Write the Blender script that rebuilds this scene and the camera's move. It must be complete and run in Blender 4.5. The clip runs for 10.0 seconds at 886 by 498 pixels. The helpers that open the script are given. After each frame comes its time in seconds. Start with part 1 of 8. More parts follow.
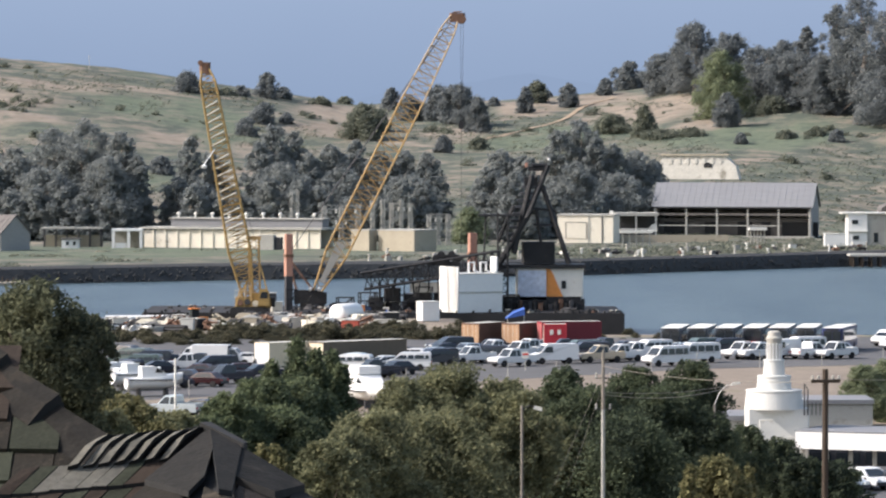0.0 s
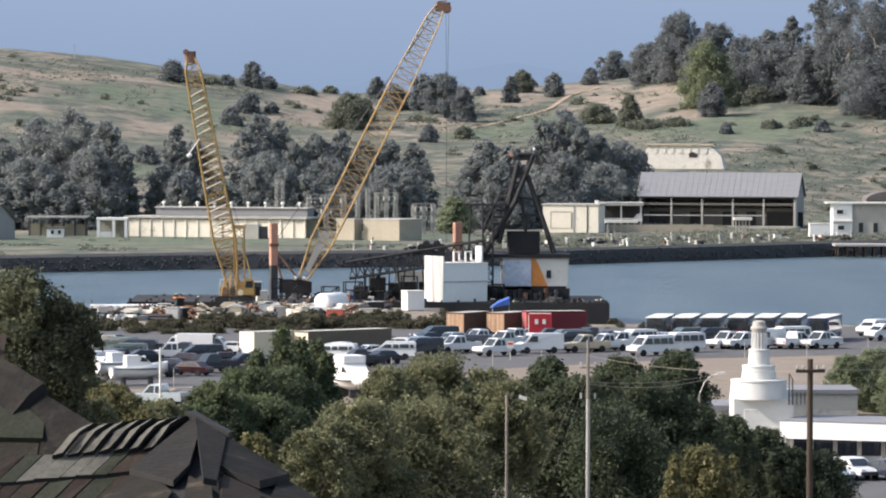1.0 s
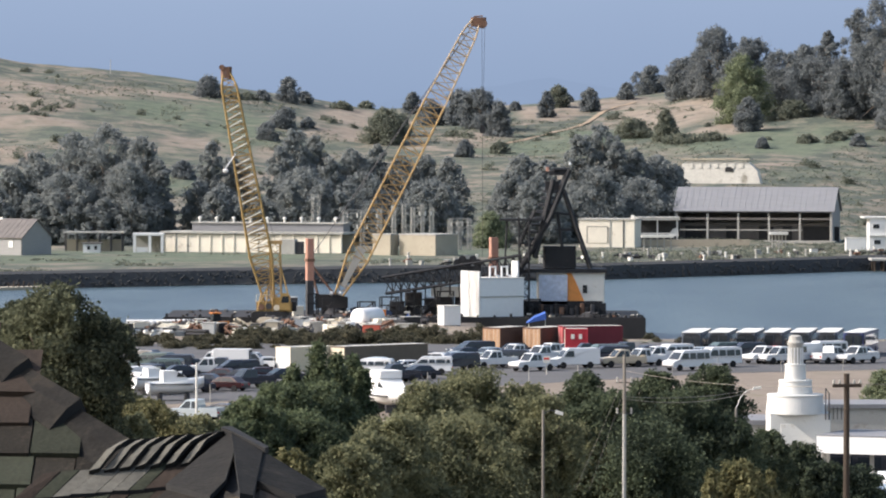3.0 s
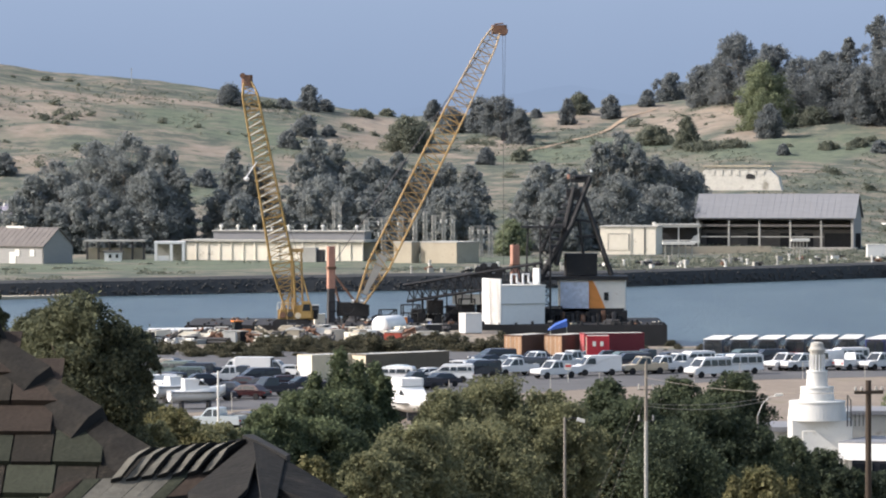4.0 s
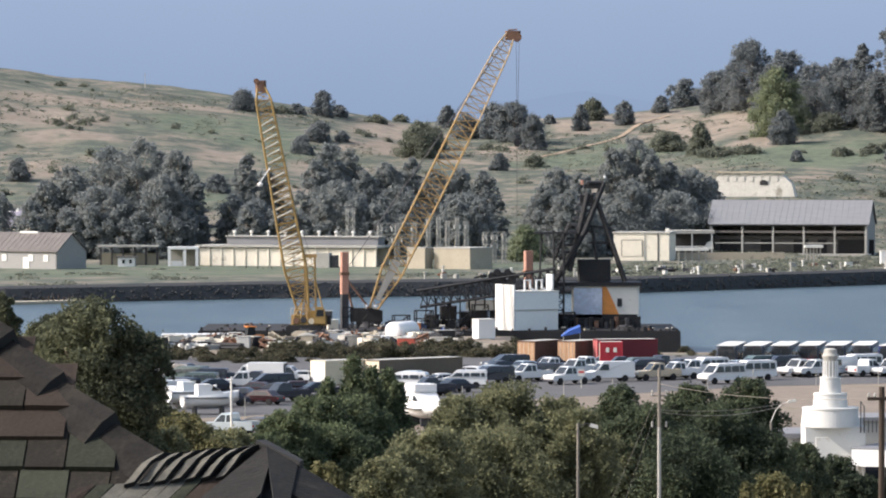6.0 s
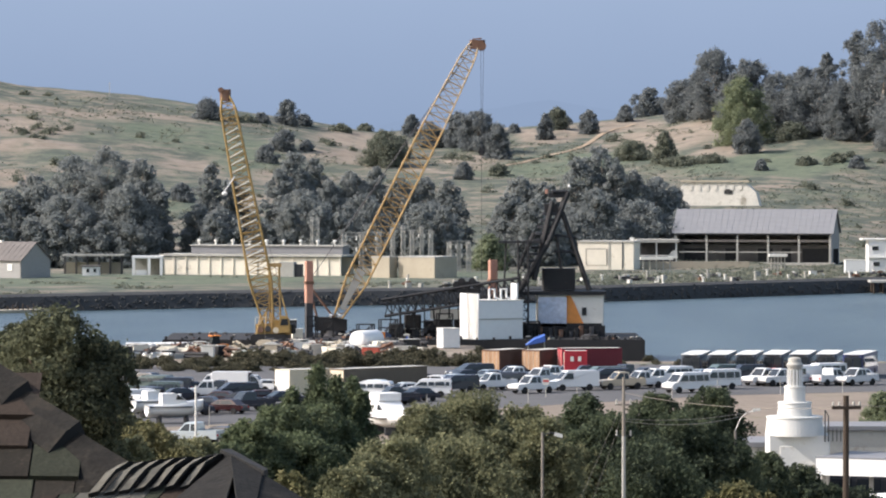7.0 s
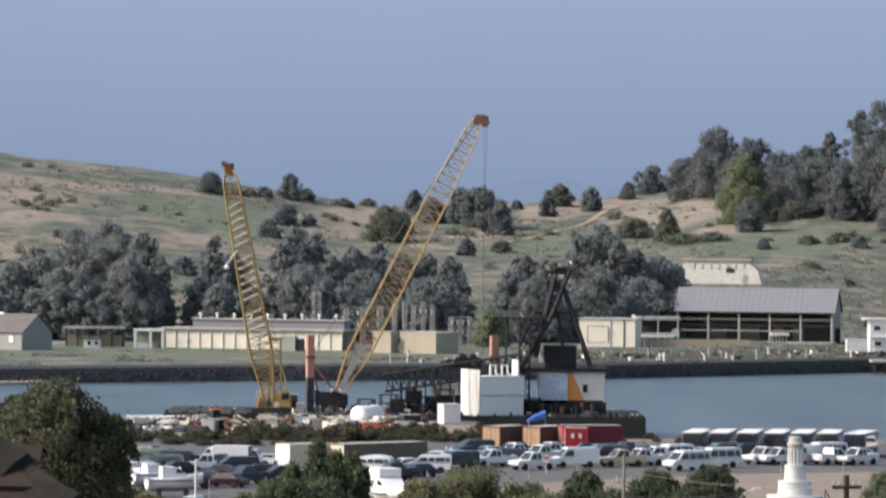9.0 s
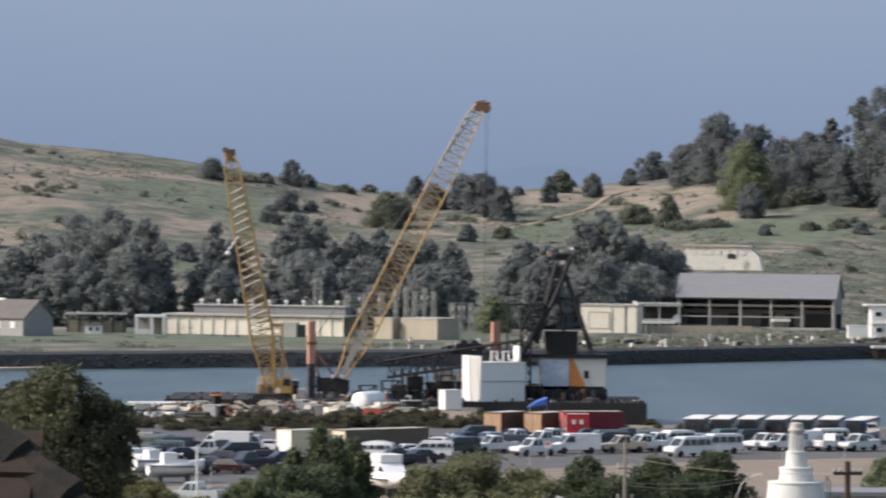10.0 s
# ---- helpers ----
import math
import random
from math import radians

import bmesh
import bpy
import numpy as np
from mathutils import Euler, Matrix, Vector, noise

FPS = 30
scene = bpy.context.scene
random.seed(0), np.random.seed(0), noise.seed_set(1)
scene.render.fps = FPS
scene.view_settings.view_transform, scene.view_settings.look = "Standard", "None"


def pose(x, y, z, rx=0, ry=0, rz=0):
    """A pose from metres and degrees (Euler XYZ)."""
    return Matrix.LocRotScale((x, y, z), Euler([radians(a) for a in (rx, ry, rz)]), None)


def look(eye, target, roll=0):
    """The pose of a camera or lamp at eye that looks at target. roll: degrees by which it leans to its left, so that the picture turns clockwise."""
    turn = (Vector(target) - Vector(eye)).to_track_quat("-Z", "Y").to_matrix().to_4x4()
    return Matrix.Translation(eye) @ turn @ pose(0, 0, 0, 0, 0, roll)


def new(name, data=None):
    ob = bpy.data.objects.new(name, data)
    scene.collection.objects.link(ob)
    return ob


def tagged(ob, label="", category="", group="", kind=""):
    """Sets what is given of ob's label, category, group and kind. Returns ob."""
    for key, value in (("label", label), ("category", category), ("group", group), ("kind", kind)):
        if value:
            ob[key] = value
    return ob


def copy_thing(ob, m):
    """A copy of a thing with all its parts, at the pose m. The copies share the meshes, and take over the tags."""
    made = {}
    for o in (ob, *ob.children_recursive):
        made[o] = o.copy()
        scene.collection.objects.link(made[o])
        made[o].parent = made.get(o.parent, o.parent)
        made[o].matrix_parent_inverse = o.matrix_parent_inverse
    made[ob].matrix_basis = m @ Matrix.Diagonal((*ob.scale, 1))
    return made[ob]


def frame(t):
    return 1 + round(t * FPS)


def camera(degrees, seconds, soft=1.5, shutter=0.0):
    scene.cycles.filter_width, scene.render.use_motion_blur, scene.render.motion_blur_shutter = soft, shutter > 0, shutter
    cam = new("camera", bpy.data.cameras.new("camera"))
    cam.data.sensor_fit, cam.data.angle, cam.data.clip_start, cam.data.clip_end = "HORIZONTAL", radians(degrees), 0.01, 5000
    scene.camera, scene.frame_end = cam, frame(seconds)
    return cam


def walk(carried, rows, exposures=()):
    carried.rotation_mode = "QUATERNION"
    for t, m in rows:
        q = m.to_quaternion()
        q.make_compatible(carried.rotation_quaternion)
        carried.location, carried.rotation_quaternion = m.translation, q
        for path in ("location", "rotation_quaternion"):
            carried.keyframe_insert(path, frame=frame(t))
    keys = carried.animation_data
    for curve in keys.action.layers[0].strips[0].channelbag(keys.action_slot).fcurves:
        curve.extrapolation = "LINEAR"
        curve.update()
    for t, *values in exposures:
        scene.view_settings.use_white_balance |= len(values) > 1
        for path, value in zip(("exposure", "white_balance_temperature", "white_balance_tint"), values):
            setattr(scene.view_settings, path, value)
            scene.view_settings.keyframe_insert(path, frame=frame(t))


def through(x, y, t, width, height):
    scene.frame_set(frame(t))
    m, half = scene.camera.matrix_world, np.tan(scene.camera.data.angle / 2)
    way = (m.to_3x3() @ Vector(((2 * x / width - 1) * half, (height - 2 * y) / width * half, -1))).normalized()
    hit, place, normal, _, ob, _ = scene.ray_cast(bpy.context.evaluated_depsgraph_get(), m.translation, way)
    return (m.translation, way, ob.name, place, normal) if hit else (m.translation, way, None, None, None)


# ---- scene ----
# ---- camera: a hand-held long lens on an upstairs deck, turning only ----
cam = camera(10.5, 10.0, soft=2.0, shutter=0.4)
EYE_Z = 29.0
TURNS = [  # seconds, yaw, pitch, roll
    (0, -0.5276, -1.4473, -0.067),
    (0.1, -0.4566, -1.4981, -0.112),
    (0.2, -0.5174, -1.5024, -0.158),
    (0.3, -0.5782, -1.4999, -0.203),
    (0.4, -0.5788, -1.4909, -0.248),
    (0.5, -0.5915, -1.4979, -0.293),
    (0.6, -0.5522, -1.5104, -0.263),
    (0.7, -0.5986, -1.5452, -0.234),
    (0.8, -0.6450, -1.5599, -0.205),
    (0.9, -0.7585, -1.5408, -0.176),
    (1, -0.7029, -1.5734, -0.146),
    (1.1, -0.7013, -1.5557, -0.152),
    (1.2, -0.7649, -1.5418, -0.158),
    (1.3, -0.7786, -1.4341, -0.163),
    (1.4, -0.7920, -1.4673, -0.169),
    (1.5, -0.6598, -1.5124, -0.175),
    (1.6, -0.5908, -1.5563, -0.146),
    (1.7, -0.4966, -1.6184, -0.118),
    (1.8, -0.2483, -1.7075, -0.089),
    (1.9, -0.1608, -1.7491, -0.061),
    (2, -0.1467, -1.5996, -0.032),
    (2.1, -0.1408, -1.5156, -0.035),
    (2.2, -0.2079, -1.4752, -0.037),
    (3.3, -0.2772, -1.3237, -0.066),
    (3.4, -0.2149, -1.2739, -0.039),
    (3.5, -0.1733, -1.2703, -0.013),
    (3.7, -0.1002, -1.3103, 0.026),
    (3.9, -0.0729, -1.3186, 0.064),
    (4, -0.0269, -1.3052, 0.084),
    (4.2, 0.0073, -1.3247, 0.050),
    (4.5, -0.0000, -1.3160, -0.000),
    (4.7, 0.0469, -1.3092, -0.001),
    (4.9, 0.1273, -1.3025, -0.001),
    (5, 0.1399, -1.2863, -0.002),
    (5.2, 0.1943, -1.2423, -0.000),
    (6.3, 0.1206, -1.2359, 0.010),
    (6.4, 0.1274, -1.2359, 0.011),
    (6.5, 0.1314, -1.1737, 0.012),
    (6.7, -0.0001, -1.1552, 0.006),
    (6.8, -0.2146, -1.1617, 0.003),
    (7, -0.2875, -1.1290, -0.002),
    (7.2, -0.3249, -1.1557, 0.019),
    (7.3, -0.2980, -1.1629, 0.030),
    (7.5, -0.1280, -1.1501, 0.051),
    (7.7, -0.0400, -1.1831, 0.033),
    (7.8, -0.0066, -1.1559, 0.024),
    (8, 0.1043, -1.1103, 0.006),
    (8.1, 0.1563, -1.1055, -0.070),
    (8.2, 0.1687, -1.0323, -0.145),
    (8.3, 0.0436, -0.9316, -0.221),
    (8.4, -0.0981, -0.9345, -0.297),
    (8.5, -0.1291, -0.8348, -0.372),
    (8.6, -0.1132, -0.6212, -0.405),
    (8.7, -0.1138, -0.4118, -0.437),
    (8.8, -0.2617, -0.3252, -0.470),
    (8.9, -0.2823, -0.3034, -0.503),
    (9, -0.2587, -0.2295, -0.535),
    (9.1, -0.1289, -0.0311, -0.547),
    (9.2, -0.0888, -0.0310, -0.559),
    (9.3, -0.0420, -0.0444, -0.570),
    (9.4, -0.0019, -0.0914, -0.582),
    (9.5, 0.0429, -0.1324, -0.594),
    (9.7, 0.0788, -0.3039, -0.576),
    (9.8, 0.0789, -0.3882, -0.567),
    (9.9, -0.0014, -0.3944, -0.558),
    (10, -0.2426, -0.3953, -0.549),
]
walk(cam, [(t, pose(0, 0, EYE_Z, 90 + p, r, y)) for t, y, p, r in TURNS], exposures=[(0.0, 1.02, 6460, 13), (7.5, 1.02, 6460, 13), (8.3, 0.96, 6460, 13), (9.0, 0.76, 6460, 13), (9.5, 0.64, 6460, 13), (10.0, 0.64, 6460, 13)])

# ---- world and sun ----
SUN_AZ, SUN_EL = radians(-97), radians(37)      # azimuth clockwise from +Y
world = bpy.data.worlds.new("sky")
scene.world = world
world.use_nodes = True
wn = world.node_tree
sky = wn.nodes.new("ShaderNodeTexSky")
sky.sky_type, sky.sun_disc = "NISHITA", False
sky.sun_elevation, sky.sun_rotation = SUN_EL, SUN_AZ
sky.air_density, sky.dust_density, sky.ozone_density = 1.4, 4.0, 1.5
wn.nodes["Background"].inputs["Strength"].default_value = 0.122
wn.links.new(sky.outputs[0], wn.nodes["Background"].inputs["Color"])
sun = new("sun", bpy.data.lights.new("sun", "SUN"))
sun.data.energy, sun.data.angle, sun.data.color = 2.75, radians(0.6), (1.0, 0.96, 0.91)
to_sun = Vector((math.sin(SUN_AZ) * math.cos(SUN_EL), math.cos(SUN_AZ) * math.cos(SUN_EL), math.sin(SUN_EL)))
sun.matrix_basis = look(to_sun * 500, (0, 0, 0))


# ---- materials ----
def nd(nt, kind, **kw):
    n = nt.nodes.new(kind)
    for key, value in kw.items():
        n.inputs[key].default_value = value
    return n


def mat(name, col, rough=0.6, metal=0.0, vary=0.18, scale=1.5, fine=12.0, bump=0.15, island=0.0, per_object=0.0, stain=None, stretch=(1, 1, 1), spec=0.4):
    """Paint, metal, wood, leaf: two scales of noise over one real colour, and relief."""
    m = bpy.data.materials.new(name)
    m.use_nodes = True
    nt = m.node_tree
    b = nt.nodes["Principled BSDF"]
    b.inputs["Roughness"].default_value, b.inputs["Metallic"].default_value = rough, metal
    b.inputs["Specular IOR Level"].default_value = spec
    geo = nt.nodes.new("ShaderNodeNewGeometry")
    tc = nt.nodes.new("ShaderNodeTexCoord")
    mp = nd(nt, "ShaderNodeMapping", Scale=stretch)
    nt.links.new(tc.outputs["Object"], mp.inputs[0])
    n1 = nd(nt, "ShaderNodeTexNoise", Scale=scale, Detail=5.0, Roughness=0.65)
    n2 = nd(nt, "ShaderNodeTexNoise", Scale=fine, Detail=3.0)
    for n in (n1, n2):
        nt.links.new(mp.outputs[0], n.inputs["Vector"])

    def op(kind, a, c):
        q = nt.nodes.new("ShaderNodeMath")
        q.operation = kind
        for i, v in enumerate((a, c)):
            if isinstance(v, (int, float)):
                q.inputs[i].default_value = v
            else:
                nt.links.new(v, q.inputs[i])
        return q.outputs[0]
    total = op("ADD", op("MULTIPLY", op("SUBTRACT", n1.outputs[0], 0.5), 2.6 * vary), op("MULTIPLY", op("SUBTRACT", n2.outputs[0], 0.5), 1.6 * vary))
    if island:
        total = op("ADD", total, op("MULTIPLY", op("SUBTRACT", geo.outputs["Random Per Island"], 0.5), 2 * island))
    if per_object:
        info = nt.nodes.new("ShaderNodeObjectInfo")
        total = op("ADD", total, op("MULTIPLY", op("SUBTRACT", info.outputs["Random"], 0.5), 2 * per_object))
    val = op("MAXIMUM", op("ADD", total, 1.0), 0.15)
    hsv = nd(nt, "ShaderNodeHueSaturation", Color=(*col, 1))
    nt.links.new(val, hsv.inputs["Value"])
    out = hsv.outputs[0]
    if stain:
        ramp = nt.nodes.new("ShaderNodeMapRange")
        ramp.inputs[1].default_value, ramp.inputs[2].default_value = stain[3], stain[3] + 0.12
        nt.links.new(n1.outputs[0], ramp.inputs[0])
        mx = nt.nodes.new("ShaderNodeMix")
        mx.data_type = "RGBA"
        nt.links.new(ramp.outputs[0], mx.inputs[0])
        nt.links.new(out, mx.inputs[6])
        mx.inputs[7].default_value = (*stain[:3], 1)
        out = mx.outputs[2]
    nt.links.new(out, b.inputs["Base Color"])
    if bump:
        bp = nd(nt, "ShaderNodeBump", Strength=bump, Distance=0.05)
        nt.links.new(n2.outputs[0], bp.inputs["Height"])
        nt.links.new(bp.outputs[0], b.inputs["Normal"])
    return m


def leaf_mat(name, dark, light, vary=0.6, through=0.4):
    """Leaves: each one its own tint between dark and light, a little light through them."""
    m = bpy.data.materials.new(name)
    m.use_nodes = True
    nt = m.node_tree
    b = nt.nodes["Principled BSDF"]
    geo = nt.nodes.new("ShaderNodeNewGeometry")
    tc = nt.nodes.new("ShaderNodeTexCoord")
    n1 = nd(nt, "ShaderNodeTexNoise", Scale=0.35, Detail=3.0)
    nt.links.new(tc.outputs["Object"], n1.inputs["Vector"])
    add = nt.nodes.new("ShaderNodeMath")
    add.operation = "MULTIPLY_ADD"
    nt.links.new(geo.outputs["Random Per Island"], add.inputs[0])
    add.inputs[1].default_value = vary
    sub = nt.nodes.new("ShaderNodeMath")
    sub.operation = "MULTIPLY_ADD"
    nt.links.new(n1.outputs[0], sub.inputs[0])
    sub.inputs[1].default_value, sub.inputs[2].default_value = 2.2, -0.6 - vary / 2
    nt.links.new(sub.outputs[0], add.inputs[2])
    add.use_clamp = True
    mx = nt.nodes.new("ShaderNodeMix")
    mx.data_type = "RGBA"
    nt.links.new(add.outputs[0], mx.inputs[0])
    mx.inputs[6].default_value, mx.inputs[7].default_value = (*dark, 1), (*light, 1)
    nt.links.new(mx.outputs[2], b.inputs["Base Color"])
    b.inputs["Roughness"].default_value, b.inputs["Specular IOR Level"].default_value = 0.85, 0.12
    tr = nt.nodes.new("ShaderNodeBsdfTranslucent")
    nt.links.new(mx.outputs[2], tr.inputs[0])
    ms = nd(nt, "ShaderNodeMixShader", Fac=through)
    nt.links.new(b.outputs[0], ms.inputs[1])
    nt.links.new(tr.outputs[0], ms.inputs[2])
    nt.links.new(ms.outputs[0], nt.nodes["Material Output"].inputs[0])
    return m


def ground_mat():
    """Dry coastal grassland: green flushes, straw, bare tan earth and scrub, at field and tuft scale."""
    m = bpy.data.materials.new("grassland")
    m.use_nodes = True
    nt = m.node_tree
    b = nt.nodes["Principled BSDF"]
    b.inputs["Roughness"].default_value, b.inputs["Specular IOR Level"].default_value = 0.95, 0.1
    tc = nt.nodes.new("ShaderNodeTexCoord")

    def noise_at(sc, detail, off, squash=1.0):
        mp = nd(nt, "ShaderNodeMapping", Location=(off, off * 0.7, 0), Scale=(1, squash, 1))
        nt.links.new(tc.outputs["Object"], mp.inputs[0])
        n = nd(nt, "ShaderNodeTexNoise", Scale=sc, Detail=detail, Roughness=0.7)
        nt.links.new(mp.outputs[0], n.inputs["Vector"])
        return n.outputs[0]

    def ramp(src, a, c):
        r = nt.nodes.new("ShaderNodeMapRange")
        r.inputs[1].default_value, r.inputs[2].default_value = a, c
        nt.links.new(src, r.inputs[0])
        return r.outputs[0]

    def mix(fac, a, c):
        x = nt.nodes.new("ShaderNodeMix")
        x.data_type = "RGBA"
        nt.links.new(fac, x.inputs[0])
        for i, v in ((6, a), (7, c)):
            if isinstance(v, tuple):
                x.inputs[i].default_value = (*v, 1)
            else:
                nt.links.new(v, x.inputs[i])
        return x.outputs[2]
    at = nt.nodes.new("ShaderNodeAttribute")
    at.attribute_name = "fields"
    sp = nt.nodes.new("ShaderNodeSeparateColor")
    nt.links.new(at.outputs["Color"], sp.inputs[0])
    # Blue is raised throughout these hill colours to carry distance haze.
    green = mix(ramp(noise_at(0.25, 6, 3), 0.35, 0.65), (0.086, 0.1, 0.076), (0.132, 0.15, 0.112))
    straw = mix(ramp(noise_at(0.2, 6, 9), 0.35, 0.65), (0.148, 0.134, 0.107), (0.222, 0.196, 0.161))
    base = mix(ramp(noise_at(0.045, 8, 21, 0.9), 0.36, 0.56), green, straw)
    bare = mix(ramp(noise_at(0.12, 6, 77, 0.8), 0.35, 0.65), (0.185, 0.155, 0.124), (0.272, 0.23, 0.188))
    earth = mix(ramp(noise_at(0.035, 7, 40, 0.7), 0.54, 0.62), base, bare)
    scrub = mix(ramp(noise_at(0.1, 8, 66, 1.3), 0.45, 0.55), earth, (0.077, 0.091, 0.076))
    meadow = mix(ramp(noise_at(0.5, 6, 14), 0.3, 0.7), (0.1, 0.12, 0.086), (0.138, 0.158, 0.114))
    meadow = mix(ramp(noise_at(0.06, 8, 88, 1.2), 0.52, 0.7), meadow, straw)
    streak = mix(ramp(noise_at(0.2, 8, 31, 1.3), 0.48, 0.6), meadow, (0.076, 0.094, 0.074))
    scrub = mix(sp.outputs[0], scrub, streak)
    patchy = mix(ramp(noise_at(0.15, 7, 52, 1.2), 0.52, 0.63), bare, scrub)
    scrub = mix(sp.outputs[1], scrub, patchy)
    nt.links.new(scrub, b.inputs["Base Color"])
    bp = nd(nt, "ShaderNodeBump", Strength=0.6, Distance=0.6)
    nt.links.new(noise_at(0.6, 6, 5), bp.inputs["Height"])
    nt.links.new(bp.outputs[0], b.inputs["Normal"])
    return m


def water_mat():
    m = bpy.data.materials.new("strait_water")
    m.use_nodes = True
    nt = m.node_tree
    b = nt.nodes["Principled BSDF"]
    b.inputs["Base Color"].default_value = (0.055, 0.10, 0.135, 1)
    b.inputs["Roughness"].default_value, b.inputs["IOR"].default_value = 0.28, 1.33
    tc = nt.nodes.new("ShaderNodeTexCoord")
    mp = nd(nt, "ShaderNodeMapping", Scale=(0.35, 0.12, 1))
    nt.links.new(tc.outputs["Object"], mp.inputs[0])
    n1 = nd(nt, "ShaderNodeTexNoise", Scale=1.6, Detail=8.0, Roughness=0.7)
    n2 = nd(nt, "ShaderNodeTexNoise", Scale=0.16, Detail=7.0, Roughness=0.7)
    for n in (n1, n2):
        nt.links.new(mp.outputs[0], n.inputs["Vector"])
    bp = nd(nt, "ShaderNodeBump", Strength=0.9, Distance=0.9)
    nt.links.new(n1.outputs[0], bp.inputs["Height"])
    nt.links.new(bp.outputs[0], b.inputs["Normal"])
    mx = nt.nodes.new("ShaderNodeMix")
    mx.data_type = "RGBA"
    nt.links.new(n2.outputs[0], mx.inputs[0])
    mx.inputs[6].default_value, mx.inputs[7].default_value = (0.0, 0.02, 0.038, 1), (0.115, 0.16, 0.175, 1)
    nt.links.new(mx.outputs[2], b.inputs["Base Color"])
    return m


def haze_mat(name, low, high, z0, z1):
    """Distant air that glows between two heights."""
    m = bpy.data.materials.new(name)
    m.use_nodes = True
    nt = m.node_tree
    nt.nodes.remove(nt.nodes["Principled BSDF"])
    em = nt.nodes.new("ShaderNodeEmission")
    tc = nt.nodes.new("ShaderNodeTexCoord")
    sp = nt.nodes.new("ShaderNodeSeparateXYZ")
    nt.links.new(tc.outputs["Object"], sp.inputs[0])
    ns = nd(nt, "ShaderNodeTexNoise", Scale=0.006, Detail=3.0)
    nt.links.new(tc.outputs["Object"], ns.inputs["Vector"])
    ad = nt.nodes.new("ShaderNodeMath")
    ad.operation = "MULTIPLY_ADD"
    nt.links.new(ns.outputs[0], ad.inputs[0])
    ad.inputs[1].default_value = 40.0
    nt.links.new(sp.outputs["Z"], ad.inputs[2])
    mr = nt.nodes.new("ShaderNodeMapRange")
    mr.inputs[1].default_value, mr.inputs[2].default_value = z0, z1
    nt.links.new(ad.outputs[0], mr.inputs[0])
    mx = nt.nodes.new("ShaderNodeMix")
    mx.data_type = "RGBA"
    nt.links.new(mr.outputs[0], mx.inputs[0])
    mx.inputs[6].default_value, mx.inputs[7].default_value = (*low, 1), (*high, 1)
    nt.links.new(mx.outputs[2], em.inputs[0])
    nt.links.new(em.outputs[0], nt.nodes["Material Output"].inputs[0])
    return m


GRASS, WATER = ground_mat(), water_mat()
ASPHALT = mat("asphalt", (0.095, 0.094, 0.096), 0.9, vary=0.3, scale=0.12, fine=2.0, spec=0.2)
DIRT = mat("bare_dirt", (0.2, 0.168, 0.138), 0.95, vary=0.3, scale=0.08, fine=1.2, spec=0.1, stain=(0.16, 0.145, 0.1, 0.6))
RIPRAP = mat("dark_riprap", (0.048, 0.05, 0.052), 0.95, vary=0.2, scale=0.5, fine=2.5, bump=0.12, spec=0.1, island=0.04)
CRANE_YELLOW = mat("crane_yellow", (0.3, 0.2, 0.07), 0.6, vary=0.25, stain=(0.22, 0.12, 0.05, 0.62))
CRANE_PALE = mat("faded_cream_yellow", (0.4, 0.3, 0.19), 0.6, vary=0.22, stain=(0.3, 0.19, 0.1, 0.62))
CRANE_OCHRE = mat("ochre_steel", (0.38, 0.25, 0.105), 0.6, vary=0.25, stain=(0.22, 0.12, 0.05, 0.62))
GALV = mat("pale_walkway", (0.52, 0.5, 0.43), 0.6, vary=0.15)
RUST = mat("rusted_steel", (0.165, 0.092, 0.062), 0.85, vary=0.4, scale=0.8, stain=(0.16, 0.12, 0.1, 0.58))
PINK_RUST = mat("pink_primer_rust", (0.43, 0.23, 0.17), 0.85, vary=0.3, scale=0.9, stain=(0.25, 0.12, 0.07, 0.6))
BLACK = mat("black_steel", (0.018, 0.018, 0.02), 0.7, vary=0.4, stain=(0.06, 0.035, 0.025, 0.64))
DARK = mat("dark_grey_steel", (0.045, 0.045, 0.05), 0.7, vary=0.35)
HULL = mat("barge_hull", (0.02, 0.019, 0.02), 0.8, vary=0.4, scale=0.4, stain=(0.045, 0.028, 0.02, 0.64))
WHITE = mat("white_paint", (0.7, 0.7, 0.69), 0.45, vary=0.06, stain=(0.6, 0.58, 0.53, 0.7))
OFFWHITE = mat("weathered_white", (0.62, 0.61, 0.57), 0.7, vary=0.14, scale=0.5, stain=(0.42, 0.38, 0.31, 0.62))
CREAM = mat("cream_stucco", (0.68, 0.63, 0.53), 0.85, vary=0.14, scale=0.3, stain=(0.4, 0.34, 0.26, 0.62))
TANBLK = mat("tan_concrete", (0.36, 0.32, 0.25), 0.9, vary=0.18, scale=0.3, stain=(0.24, 0.21, 0.17, 0.62))
CONC = mat("old_concrete", (0.36, 0.35, 0.32), 0.9, vary=0.25, scale=0.3, stain=(0.2, 0.18, 0.15, 0.6))
GREYROOF = mat("grey_metal_roof", (0.18, 0.184, 0.195), 0.75, vary=0.12, scale=0.25, fine=3.0, stretch=(1, 6, 1))
BROWNROOF = mat("weathered_brown_roof", (0.125, 0.114, 0.108), 0.9, vary=0.25, scale=0.4)
GLASS = mat("dark_window_glass", (0.02, 0.025, 0.03), 0.08, vary=0.1, bump=0, spec=0.5)
TYRE = mat("black_rubber", (0.015, 0.015, 0.016), 0.9, vary=0.2)
RIM = mat("dull_alloy", (0.4, 0.4, 0.41), 0.4, metal=0.7)
